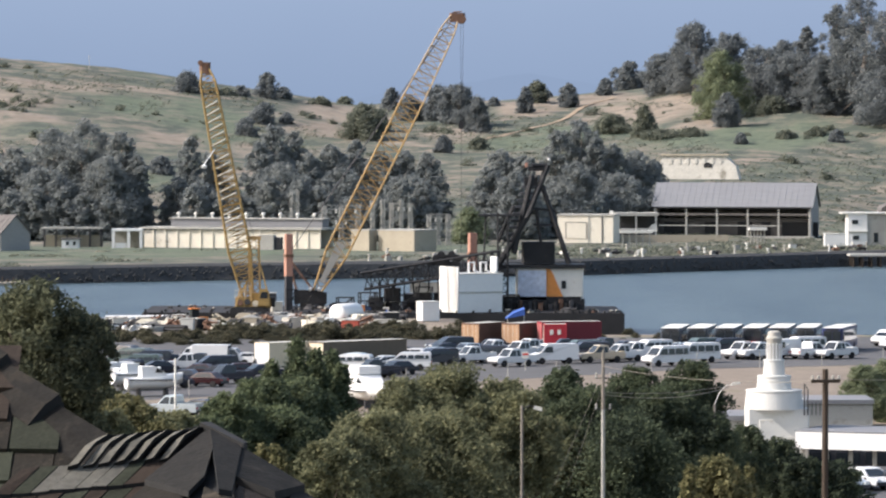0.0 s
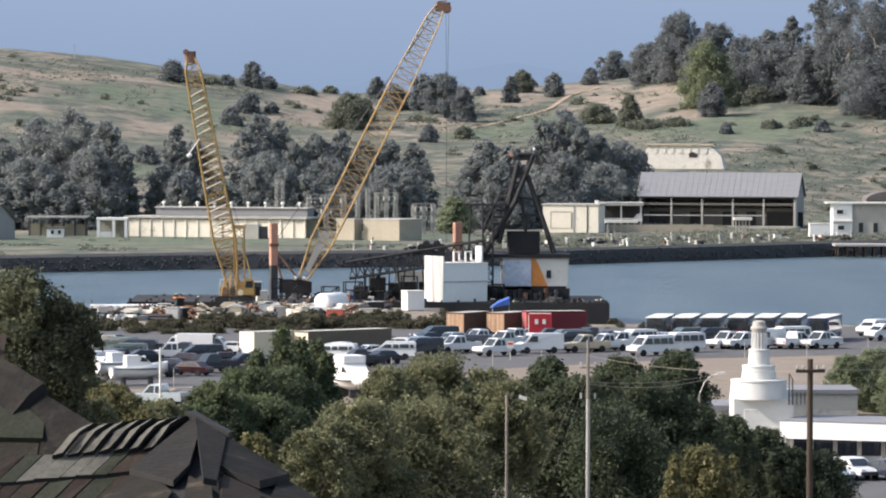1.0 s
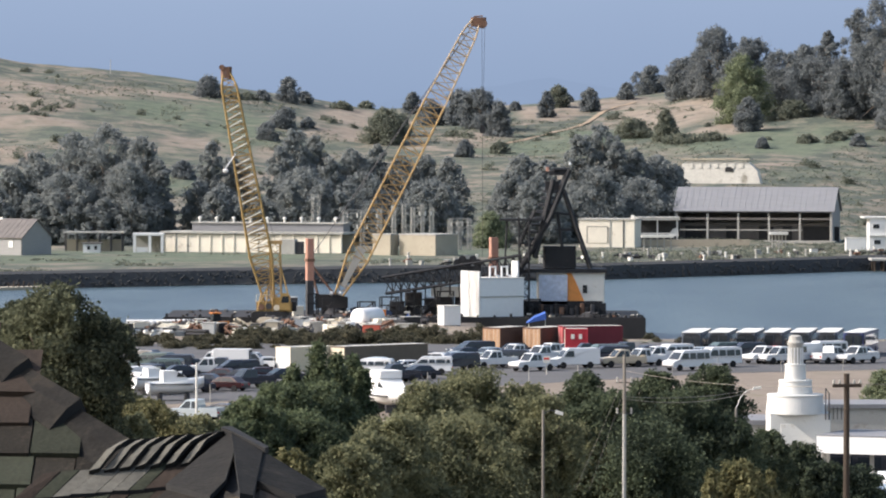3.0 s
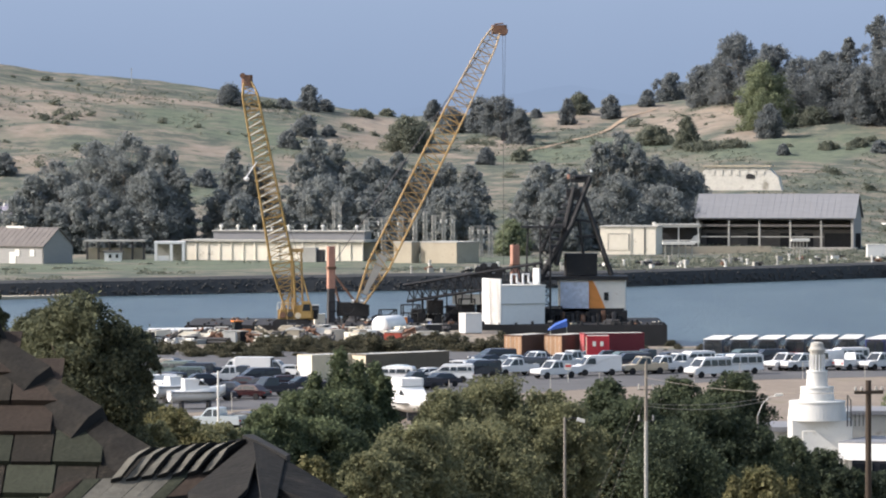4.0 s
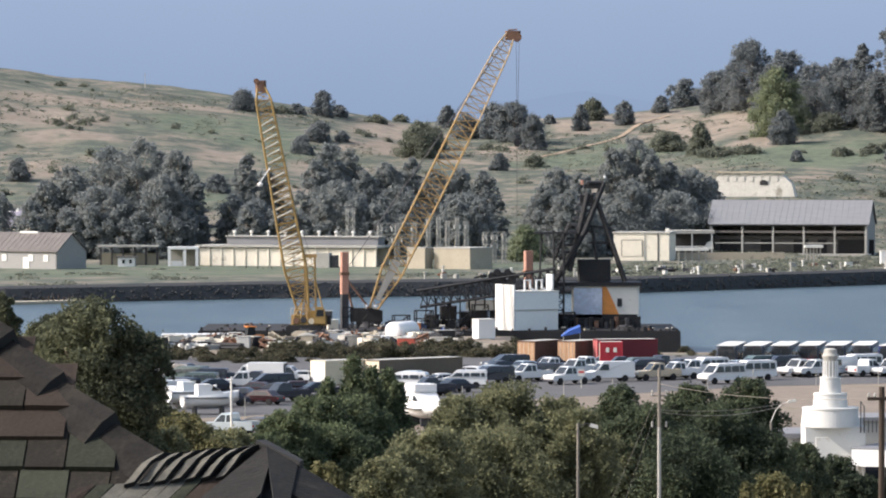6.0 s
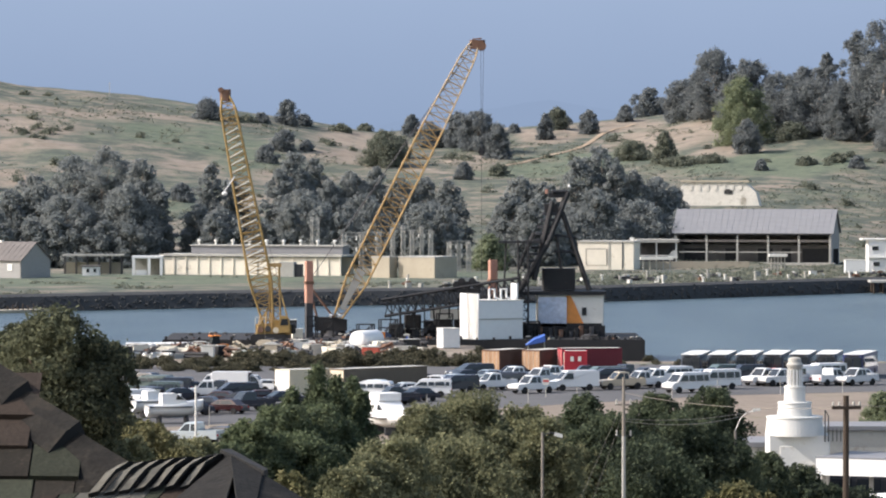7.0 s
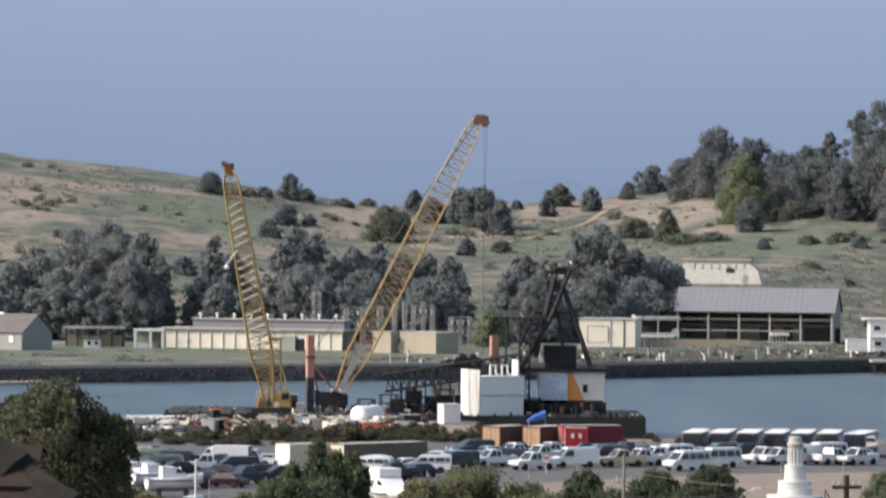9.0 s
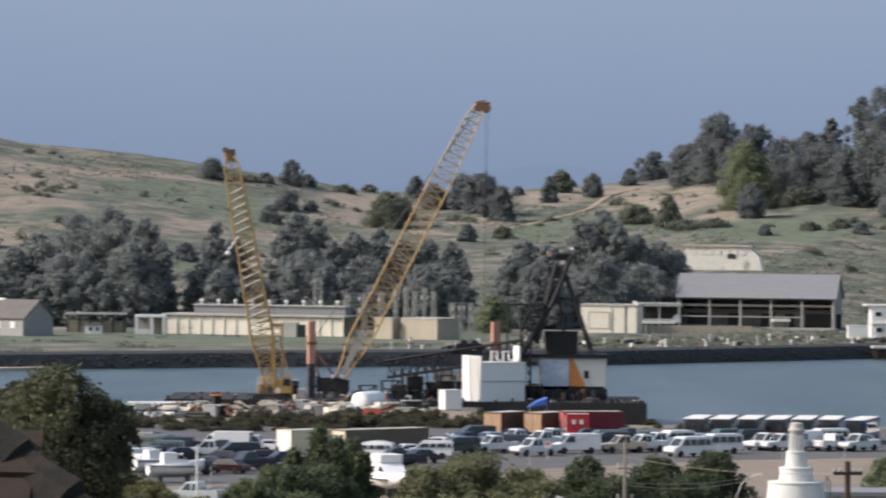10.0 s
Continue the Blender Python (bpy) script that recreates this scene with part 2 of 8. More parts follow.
WOODPOLE = mat("weathered_pole_wood", (0.05, 0.037, 0.028), 0.95, vary=0.35, scale=2.0, stretch=(1, 1, 0.1))
PALEPOLE = mat("grey_pole_wood", (0.2, 0.18, 0.155), 0.95, vary=0.25, scale=2.0, stretch=(1, 1, 0.1))
BARK = mat("bark", (0.13, 0.1, 0.08), 0.95, vary=0.35, scale=2.0, bump=0.5, stretch=(1, 1, 0.2))
PALEBARK = mat("eucalyptus_bark", (0.3, 0.25, 0.21), 0.95, vary=0.35, scale=1.0, bump=0.4, stretch=(1, 1, 0.2))


# ---- mesh helpers ----
class Mesh:
    """Collects solid pieces into one mesh."""

    def __init__(self):
        self.v, self.f = [], []

    def add(self, verts, faces, m=None):
        n = len(self.v)
        self.v += [tuple(m @ Vector(p)) for p in verts] if m else [tuple(p) for p in verts]
        self.f += [tuple(n + i for i in q) for q in faces]
        return self

    def box(self, x, y, z, sx, sy, sz, rz=0, m=None, bevel=0.0):
        """A box that stands on z, with softened upright edges where bevel is given."""
        b = bevel
        if b:
            ring = [(-sx / 2 + b, -sy / 2), (sx / 2 - b, -sy / 2), (sx / 2, -sy / 2 + b), (sx / 2, sy / 2 - b), (sx / 2 - b, sy / 2), (-sx / 2 + b, sy / 2), (-sx / 2, sy / 2 - b), (-sx / 2, -sy / 2 + b)]
        else:
            ring = [(-sx / 2, -sy / 2), (sx / 2, -sy / 2), (sx / 2, sy / 2), (-sx / 2, sy / 2)]
        c, s = math.cos(radians(rz)), math.sin(radians(rz))
        ring = [(x + c * a - s * d, y + s * a + c * d) for a, d in ring]
        return self.prism(ring, z, z + sz, m)

    def prism(self, ring, z0, z1, m=None):
        n = len(ring)
        v = [(a, b, z0) for a, b in ring] + [(a, b, z1) for a, b in ring]
        f = [tuple(range(n - 1, -1, -1)), tuple(range(n, 2 * n))] + [(i, (i + 1) % n, n + (i + 1) % n, n + i) for i in range(n)]
        return self.add(v, f, m)

    def side(self, prof, y0, y1, inset=0.0, m=None):
        """A profile in x and z, given anticlockwise seen from -y, carried from y0 to y1."""
        n = len(prof)
        v = [(a, y0, b) for a, b in prof] + [(a, y1, b) for a, b in prof]
        f = [tuple(range(n)), tuple(range(2 * n - 1, n - 1, -1))] + [(i, n + i, n + (i + 1) % n, (i + 1) % n) for i in range(n)]
        return self.add(v, f, m)

    def tube(self, p, q, r0, r1=None, n=6):
        p, q = Vector(p), Vector(q)
        r1 = r0 if r1 is None else r1
        d = (q - p).normalized()
        a = d.orthogonal().normalized()
        b = d.cross(a)
        v = []
        for c, r in ((p, r0), (q, r1)):
            v += [c + a * (r * math.cos(2 * math.pi * i / n)) + b * (r * math.sin(2 * math.pi * i / n)) for i in range(n)]
        f = [tuple(range(n - 1, -1, -1)), tuple(range(n, 2 * n))] + [(i, (i + 1) % n, n + (i + 1) % n, n + i) for i in range(n)]
        return self.add(v, f)

    def path(self, pts, r, n=5):
        """One continuous bent tube through the points."""
        pts = [Vector(p) for p in pts]
        v, a = [], None
        for i, c in enumerate(pts):
            d = (pts[min(i + 1, len(pts) - 1)] - pts[max(i - 1, 0)]).normalized()
            a = d.orthogonal().normalized() if a is None else (a - d * a.dot(d)).normalized()
            b = d.cross(a)
            v += [c + a * (r * math.cos(2 * math.pi * k / n)) + b * (r * math.sin(2 * math.pi * k / n)) for k in range(n)]
        m = len(pts)
        f = [(j * n + i, j * n + (i + 1) % n, (j + 1) * n + (i + 1) % n, (j + 1) * n + i) for j in range(m - 1) for i in range(n)]
        return self.add(v, f + [tuple(range(n - 1, -1, -1)), tuple(range((m - 1) * n, m * n))])

    def lathe(self, prof, n=20, x=0, y=0):
        """Radius and height pairs turned round the upright axis at x, y."""
        v = [(x + r * math.cos(2 * math.pi * i / n), y + r * math.sin(2 * math.pi * i / n), z) for r, z in prof for i in range(n)]
        f = [(j * n + i, j * n + (i + 1) % n, (j + 1) * n + (i + 1) % n, (j + 1) * n + i) for j in range(len(prof) - 1) for i in range(n)]
        f += [tuple(range(n - 1, -1, -1)), tuple(range((len(prof) - 1) * n, len(prof) * n))]
        return self.add(v, f)

    def data(self, name, smooth=False):
        me = bpy.data.meshes.new(name)
        me.from_pydata(self.v, [], self.f)
        if smooth:
            me.polygons.foreach_set("use_smooth", [True] * len(me.polygons))
        me.update()
        return me


def part(name, mesh, material, parent, label="", kind="", smooth=False):
    me = mesh if isinstance(mesh, bpy.types.Mesh) else mesh.data(name, smooth)
    if material and not me.materials:
        me.materials.append(material)
    ob = new(name, me)
    ob.parent = parent
    return tagged(ob, label=label, kind=kind)


def thing(name, x, y, z, rz=0, label="", category="", group="", kind=""):
    ob = new(name)
    ob.empty_display_size = 0.3
    ob.matrix_basis = pose(x, y, z, 0, 0, rz)
    return tagged(ob, label, category, group, kind)


def solid(name, mesh, material, label="", category="", group="", kind="", at=(0, 0, 0), rz=0, smooth=False):
    """A thing or a piece of the setting that is one mesh."""
    me = mesh.data(name, smooth)
    me.materials.append(material)
    ob = new(name, me)
    ob.matrix_basis = pose(*at, 0, 0, rz)
    return tagged(ob, label, category, group, kind)


# ---- the lie of the land ----
SHORE = ((-3000, 700), (-400, 790), (-82, 882), (-36, 913), (36, 948), (93, 1008), (400, 1260), (3000, 1800))
CREST = ((-3000, 70), (-400, 66), (-138, 53), (-94, 48.5), (-50, 41.5), (-15, 36.5), (30, 36.5), (56, 38.5), (73, 40.5), (108, 47), (150, 52), (400, 62), (3000, 70))
NEAR_SHORE = ((-3000, 640), (-60, 655), (8, 655), (20, 612), (36, 607), (120, 607), (3000, 700))


def lerp(t, table):
    return float(np.interp(t, [a for a, _ in table], [b for _, b in table]))


def ease(t):
    t = min(1.0, max(0.0, t))
    return t * t * (3 - 2 * t)


def land(x, y):
    """Height of the ground."""
    if y < lerp(x, NEAR_SHORE) + 20:
        up = 19.3 * (1 - ease((y + 30) / 300)) + 1.7 * (1 - ease((y - 345) / 80)) + 3
        return up - 5.5 * ease((y - lerp(x, NEAR_SHORE)) / 8)
    s = lerp(x, SHORE)
    if y < s - 10:
        return -2.5
    bank = -2.5 + 5.5 * ease((y - s + 3) / 6.5)
    toe = max(s + 130, 1120 + 0.05 * abs(x))
    crest = max(1500, s + 420)
    top = lerp(x, CREST)
    t = (y - toe) / (crest - toe)
    if t > 0:
        h = (top - 3) * (0.72 * min(t, 1.0) + 0.28 * ease(t)) if t < 1 else (top - 3) * (1 - 0.9 * ease((t - 1) / 1.3))
        amp = min(1.0, t * 4)
        h += amp * (2.2 * noise.noise((x * 0.014, y * 0.012, 3.0)) + 1.0 * noise.noise((x * 0.045, y * 0.03, 8.0)) + 0.35 * noise.noise((x * 0.15, y * 0.1, 1.0)))
        if t > 0.9:
            h = min(h, top - 3 + 0.8)
        return bank + max(0.0, h)
    return bank


# fields on the slopes: centre x, y, half width, half depth
MEADOWS = ((-80, 1000, 75, 55), (10, 1030, 40, 25), (-64, 1395, 22, 34), (-48, 1353, 10, 38), (45, 1373, 29, 29), (97, 1340, 31, 27), (29, 1355, 17, 17), (-70, 1242, 9, 35))
BARE = ((-125, 1385, 32, 20), (-21, 1444, 11, 39), (-23, 1388, 11, 20), (-63, 1332, 9, 18), (-108, 1344, 14, 14), (-110, 1278, 8, 19), (-41, 1330, 6, 14), (-110, 1426, 27, 12), (-81, 1443, 15, 12), (73, 1421, 20, 36), (88, 1371, 10, 18), (62, 1476, 14, 20), (39, 1462, 10, 30), (16, 1380, 10, 22))


def field(x, y, patches):
    """How far a spot lies inside one of the fields, with a ragged edge."""
    rag = 0.35 * noise.noise((x * 0.09, y * 0.05, 2.0)) + 0.25 * noise.noise((x * 0.3, y * 0.15, 7.0))
    d = min(math.hypot((x - a) / w, (y - b) / h) for a, b, w, h in patches) + rag
    return ease((1.15 - d) / 0.4)


def build_ground():
    xs = list(np.concatenate([np.linspace(-3000, -300, 18), np.arange(-280, 281, 4.0), np.linspace(300, 3000, 18)]))
    ys = list(np.concatenate([np.arange(-200, 620, 12.0), np.arange(620, 690, 2.5), np.arange(690, 860, 12.0), np.arange(860, 1060, 2.5), np.arange(1060, 1620, 5.0), np.linspace(1640, 4700, 24)]))
    g = Mesh()
    g.v = [(float(x), float(y), land(x, y)) for y in ys for x in xs]
    n = len(xs)
    g.f = [(j * n + i, j * n + i + 1, (j + 1) * n + i + 1, (j + 1) * n + i) for j in range(len(ys) - 1) for i in range(n - 1)]
    ob = solid("ground", g, GRASS, "grassy and dusty ground rising into low coastal hills", "ground", kind="structure", smooth=True)
    at = ob.data.attributes.new("fields", "FLOAT_COLOR", "POINT")
    for i, (x, y, _) in enumerate(g.v):
        if 860 < y < 1600:
            at.data[i].color = (field(x, y, MEADOWS), field(x, y, BARE), 0, 1)
    return ob


build_ground()
w = Mesh().add([(-3000, 600, 0), (3000, 600, 0), (3000, 2200, 0), (-3000, 2200, 0)], [(0, 1, 2, 3)])
solid("water", w, WATER, "blue-grey wind-rippled water of a narrow strait", "water", kind="structure")
sk = Mesh().add([(-2200, 4650, -100), (2200, 4650, -100), (2200, 4650, 1500), (-2200, 4650, 1500)], [(0, 1, 2, 3)])
solid("backdrop", sk, haze_mat("hazy_sky", (0.138, 0.187, 0.27), (0.228, 0.285, 0.381), 60, 420), "hazy pale blue sky", "sky", kind="structure")
# Far ridge is a glowing sheet; its haze is the emission colour.
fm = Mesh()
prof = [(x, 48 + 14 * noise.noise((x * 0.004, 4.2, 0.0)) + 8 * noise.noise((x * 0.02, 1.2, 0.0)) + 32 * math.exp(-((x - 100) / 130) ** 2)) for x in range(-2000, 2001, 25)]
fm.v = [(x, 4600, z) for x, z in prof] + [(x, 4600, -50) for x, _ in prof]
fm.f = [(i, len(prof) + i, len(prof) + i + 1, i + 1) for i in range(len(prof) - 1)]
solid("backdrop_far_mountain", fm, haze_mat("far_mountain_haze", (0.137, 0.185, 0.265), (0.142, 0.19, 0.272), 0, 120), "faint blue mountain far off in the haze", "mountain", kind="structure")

# parking ground and dirt apron
lot = Mesh().prism([(-150, 395), (-62, 424), (-20, 462), (32, 518), (90, 545), (190, 560), (190, 596), (60, 598), (-20, 590), (-150, 585)], 2.6, 3.03)
solid("pavement", lot, ASPHALT, "worn grey asphalt parking ground", "pavement", kind="structure")
apron = Mesh().prism([(-150, 360), (40, 425), (190, 470), (190, 559.9), (90, 544.9), (32, 517.9), (-20, 461.9), (-62, 423.9), (-150, 394.9)], 2.6, 3.02)
solid("pavement_dirt", apron, DIRT, "bare brown dirt beside the parking ground", "dirt", kind="structure")

forecourt = Mesh().prism([(14, 306), (70, 306), (70, 352), (14, 352)], 4.0, 4.73)
solid("pavement_forecourt", forecourt, ASPHALT, "dark asphalt forecourt of the roadside building", "pavement", kind="structure")

# dark rock bank of the far shore
def build_bank():
    random.seed(5)
    core = Mesh()
    xs = np.arange(-190, 261, 2.0)
    ring = [(a, lerp(a, SHORE) + dy, z) for a in xs for dy, z in ((-4.2, -1), (-1.0, 2.7), (2.5, 3.15))]
    core.add(ring, [(i, i + 3, i + 4, i + 1) for i in range(0, len(ring) - 3) if i % 3 < 2])
    bank = solid("wall_seawall", core, RIPRAP, "dark rock-faced sea wall along the far shore", "sea wall", kind="structure")
    rocks = Mesh()
    for _ in range(1800):
        x = random.uniform(-110, 130)
        f = random.random()
        y, z, r = lerp(x, SHORE) - 4.2 + 3.4 * f, -0.3 + 3.0 * f, random.uniform(0.15, 0.42)
        m = pose(x, y, z, random.uniform(0, 180), random.uniform(0, 180), random.uniform(0, 180))
        rocks.box(0, 0, -r / 2, r * random.uniform(0.8, 1.6), r, r, m=m, bevel=r * 0.2)
    part("rocks", rocks, RIPRAP, bank, kind="stuff")


build_bank()


def hill_track(pts, w, name, label):
    """A worn earth track lying on the slope."""
    m = Mesh()
    n = 40
    for i in range(n + 1):
        t = i / n * (len(pts) - 1)
        k = min(int(t), len(pts) - 2)
        c = Vector((*pts[k], 0)).lerp(Vector((*pts[k + 1], 0)), t - k)
        d = (Vector((*pts[k + 1], 0)) - Vector((*pts[k], 0))).normalized()
        s = Vector((-d.y, d.x, 0)) * (w / 2 * (0.8 + 0.3 * noise.noise((i * 0.4, w, 0))))
        for q in (c + s, c - s):
            m.v.append((q.x, q.y, land(q.x, q.y) + 0.2))
    m.f = [(2 * i, 2 * i + 1, 2 * i + 3, 2 * i + 2) for i in range(n)]
    return solid(name, m, TRACK, label, "track", kind="structure")


TRACK = mat("pale_track_earth", (0.3, 0.235, 0.17), 0.95, vary=0.3, scale=0.1, fine=0.8, spec=0.1)
hill_track([(22.4, 1363), (33.3, 1386), (42.8, 1404), (49.2, 1423), (54.6, 1454), (59.5, 1472), (66.1, 1483)], 2.2, "path_on_hill", "pale bare earth track winding up the hill")


# ---- the floating derrick and its cranes ----
def lattice(m, chords, p, q, w0, w1, bays, r, d0=None, d1=None, ends=(0.12, 0.1), tip=0.35):
    """Four-chord lattice boom from p to q; slim at foot and head. chords: four meshes for the corner tubes."""
    p, q = Vector(p), Vector(q)
    d = (q - p).normalized()
    a = d.cross(Vector((0, 1, 0.0))).normalized()
    b = d.cross(a).normalized()
    d0, d1 = d0 or w0, d1 or w1

    def ring(t):
        w, h = w0 + (w1 - w0) * t, d0 + (d1 - d0) * t
        f = min(1.0, tip + (1 - tip) * t / ends[0] if ends[0] else 1.0, tip + (1 - tip) * (1 - t) / ends[1] if ends[1] else 1.0)
        c = p.lerp(q, t)
        return [c + a * (sx * w / 2 * f) + b * (sy * h / 2 * f) for sx, sy in ((-1, -1), (1, -1), (1, 1), (-1, 1))]
    rings = [ring(i / bays) for i in range(bays + 1)]
    for i in range(bays):
        u, v = rings[i], rings[i + 1]
        for j in range(4):
            k = (j + 1) % 4
            m.tube(u[j], u[k], r * 0.8, n=4)
            m.tube(u[j], v[k], r * 0.8, n=4) if i % 2 else m.tube(u[k], v[j], r * 0.8, n=4)
    for j in range(4):
        chords[j].path([g[j] for g in rings], r * 1.5, 6)
    return rings


def boom(parent, p, q, w0, w1, bays, r, material, label, **kw):
    m, chords = Mesh(), [Mesh() for _ in range(4)]
    rings = lattice(m, chords, p, q, w0, w1, bays, r, **kw)
    b = part("boom", m, material, parent, label, kind="stuff")
    for c in chords:
        part("chord", c, material, b)
    return b, rings


def crawler_crane_left():
    c = thing("crawler_crane", -20.545, 664, 3.27, 0, "yellow lattice-boom crane with its boom raised steeply, on the barge deck", "crane", "boom cranes")
    foot, tip = (-0.156, 0, 2.335), (-6.148, 1.5, 33.931)
    b, rings = boom(c, foot, tip, 3.3, 2.0, 30, 0.09, CRANE_YELLOW, "yellow lattice boom with pale walkway rungs", ends=(0.2, 0.06), tip=0.42)
    for i in range(7, 26):
        u = rings[i]
        if i not in (12, 19, 26):
            fr_ = sorted(sorted(u, key=lambda c_: c_.y)[:2], key=lambda c_: c_.x)
            s = Mesh().tube(fr_[0] + Vector((0.25, -0.12, -0.1)), fr_[1] + Vector((-0.35, -0.12, 0.4)), 0.1, n=5)
            part("rung", s, GALV, b, "pale painted rung")
    head = Mesh().box(0, 0, -0.9, 1.5, 1.4, 1.6, m=Matrix.Translation(tip), bevel=0.3)
    head.tube(Vector(tip) + Vector((-0.6, -0.8, 0.6)), Vector(tip) + Vector((-0.6, 0.8, 0.6)), 0.38, n=14)
    part("boom_head", head, RUST, c, "rust-brown sheave head")
    body = Mesh().side([(-1.9, 0.9), (3.0, 0.9), (3.0, 2.1), (2.2, 2.9), (0.6, 2.9), (0.2, 2.3), (-1.9, 2.3)], -1.5, 1.5)
    part("machinery_house", body, CRANE_YELLOW, c, "yellow machinery house with rust")
    for i, (x_, z_) in enumerate(((-1.2, 1.6), (-0.2, 1.7), (0.9, 1.5))):
        part("winch_drum", Mesh().tube((x_, -1.75, z_), (x_, -1.5, z_), 0.42, n=12), (RUST, DARK, GALV)[i], c)
    part("counterweight", Mesh().box(3.2, 0, 1.0, 0.7, 2.8, 1.3, bevel=0.15), HULL, c)
    part("front_guard", Mesh().tube((-1.8, -1.62, 0.9), (-1.2, -1.62, 3.6), 0.1).tube((-0.6, -1.62, 0.9), (-0.4, -1.62, 3.9), 0.1).tube((0.4, -1.62, 0.9), (0.2, -1.62, 3.9), 0.1).tube((-1.5, -1.62, 2.9), (0.3, -1.62, 3.2), 0.08), CRANE_OCHRE, c, kind="stuff")
    for i in range(6):
        part("ladder_rung", Mesh().box(-2.1, -1.2, 1.0 + i * 0.32, 0.08, 0.6, 0.06), GALV, c)
    part("hand_rail", Mesh().path([(-1.9, -1.5, 2.3), (-1.9, -1.5, 3.3), (0.0, -1.5, 3.3), (0.2, -1.5, 2.4)], 0.05), GALV, c)
    part("side_brace", Mesh().tube((-1.8, -1.3, 1.2), (-0.2, -0.6, 4.6), 0.14).tube((2.6, -1.3, 2.8), (1.2, -0.7, 8.0), 0.1), CRANE_YELLOW, c, kind="stuff")
    part("operator_cab", Mesh().side([(1.3, 1.2), (2.8, 1.2), (2.8, 3.0), (2.5, 3.5), (1.5, 3.5), (1.3, 2.6)], -2.4, -1.51), CRANE_YELLOW, c)
    part("cab_window", Mesh().side([(1.5, 2.2), (2.6, 2.2), (2.6, 3.1), (1.7, 3.1)], -2.43, -2.38), GLASS, c)
    mast = Mesh()
    for x in (-0.1, 1.3):
        for y in (-0.7, 0.7):
            mast.tube((x + 0.2, y, 2.2), (x, y, 10.4), 0.13)
    for i in range(8):
        z = 2.6 + i
        mast.tube((-0.1, -0.7, z), (1.4, -0.7, z + 1), 0.07, n=4).tube((-0.1, 0.7, z + 1), (1.4, 0.7, z), 0.07, n=4)
    mast.box(0.6, 0, 10.2, 2.0, 1.9, 0.5)
    part("gantry", mast, CRANE_OCHRE, c, "ochre back-stay gantry")
    part("turntable", Mesh().lathe([(1.7, 0.55), (1.7, 0.9)], 20), DARK, c)
    for y in (-1.7, 1.7):
        tr = Mesh().side([(-2.6, 0.3), (-2.2, 0), (2.2, 0), (2.6, 0.3), (2.6, 0.7), (2.2, 1.0), (-2.2, 1.0), (-2.6, 0.7)], y - 0.4, y + 0.4)
        part("track", tr, BLACK, c)
    cb = Mesh().path([(-6.148, 0.6, 33.619), (0.6, 0.6, 10.7), (2.4, 0.3, 2.9)], 0.03)
    part("pendant_cable", cb, DARK, c)
    lamp = Mesh().lathe([(0.1, 0), (0.35, 0.15), (0.4, 0.4), (0.1, 0.6)], 12, -6.148, -1.2)
    lamp.v = [(x, y, z + 20) for x, y, z in lamp.v]
    lamp.tube((-6.148, -1.2, 20.623), (-4.825, -0.4, 22.569), 0.08)
    part("floodlight", lamp, WHITE, c, "white round floodlight")
    return c


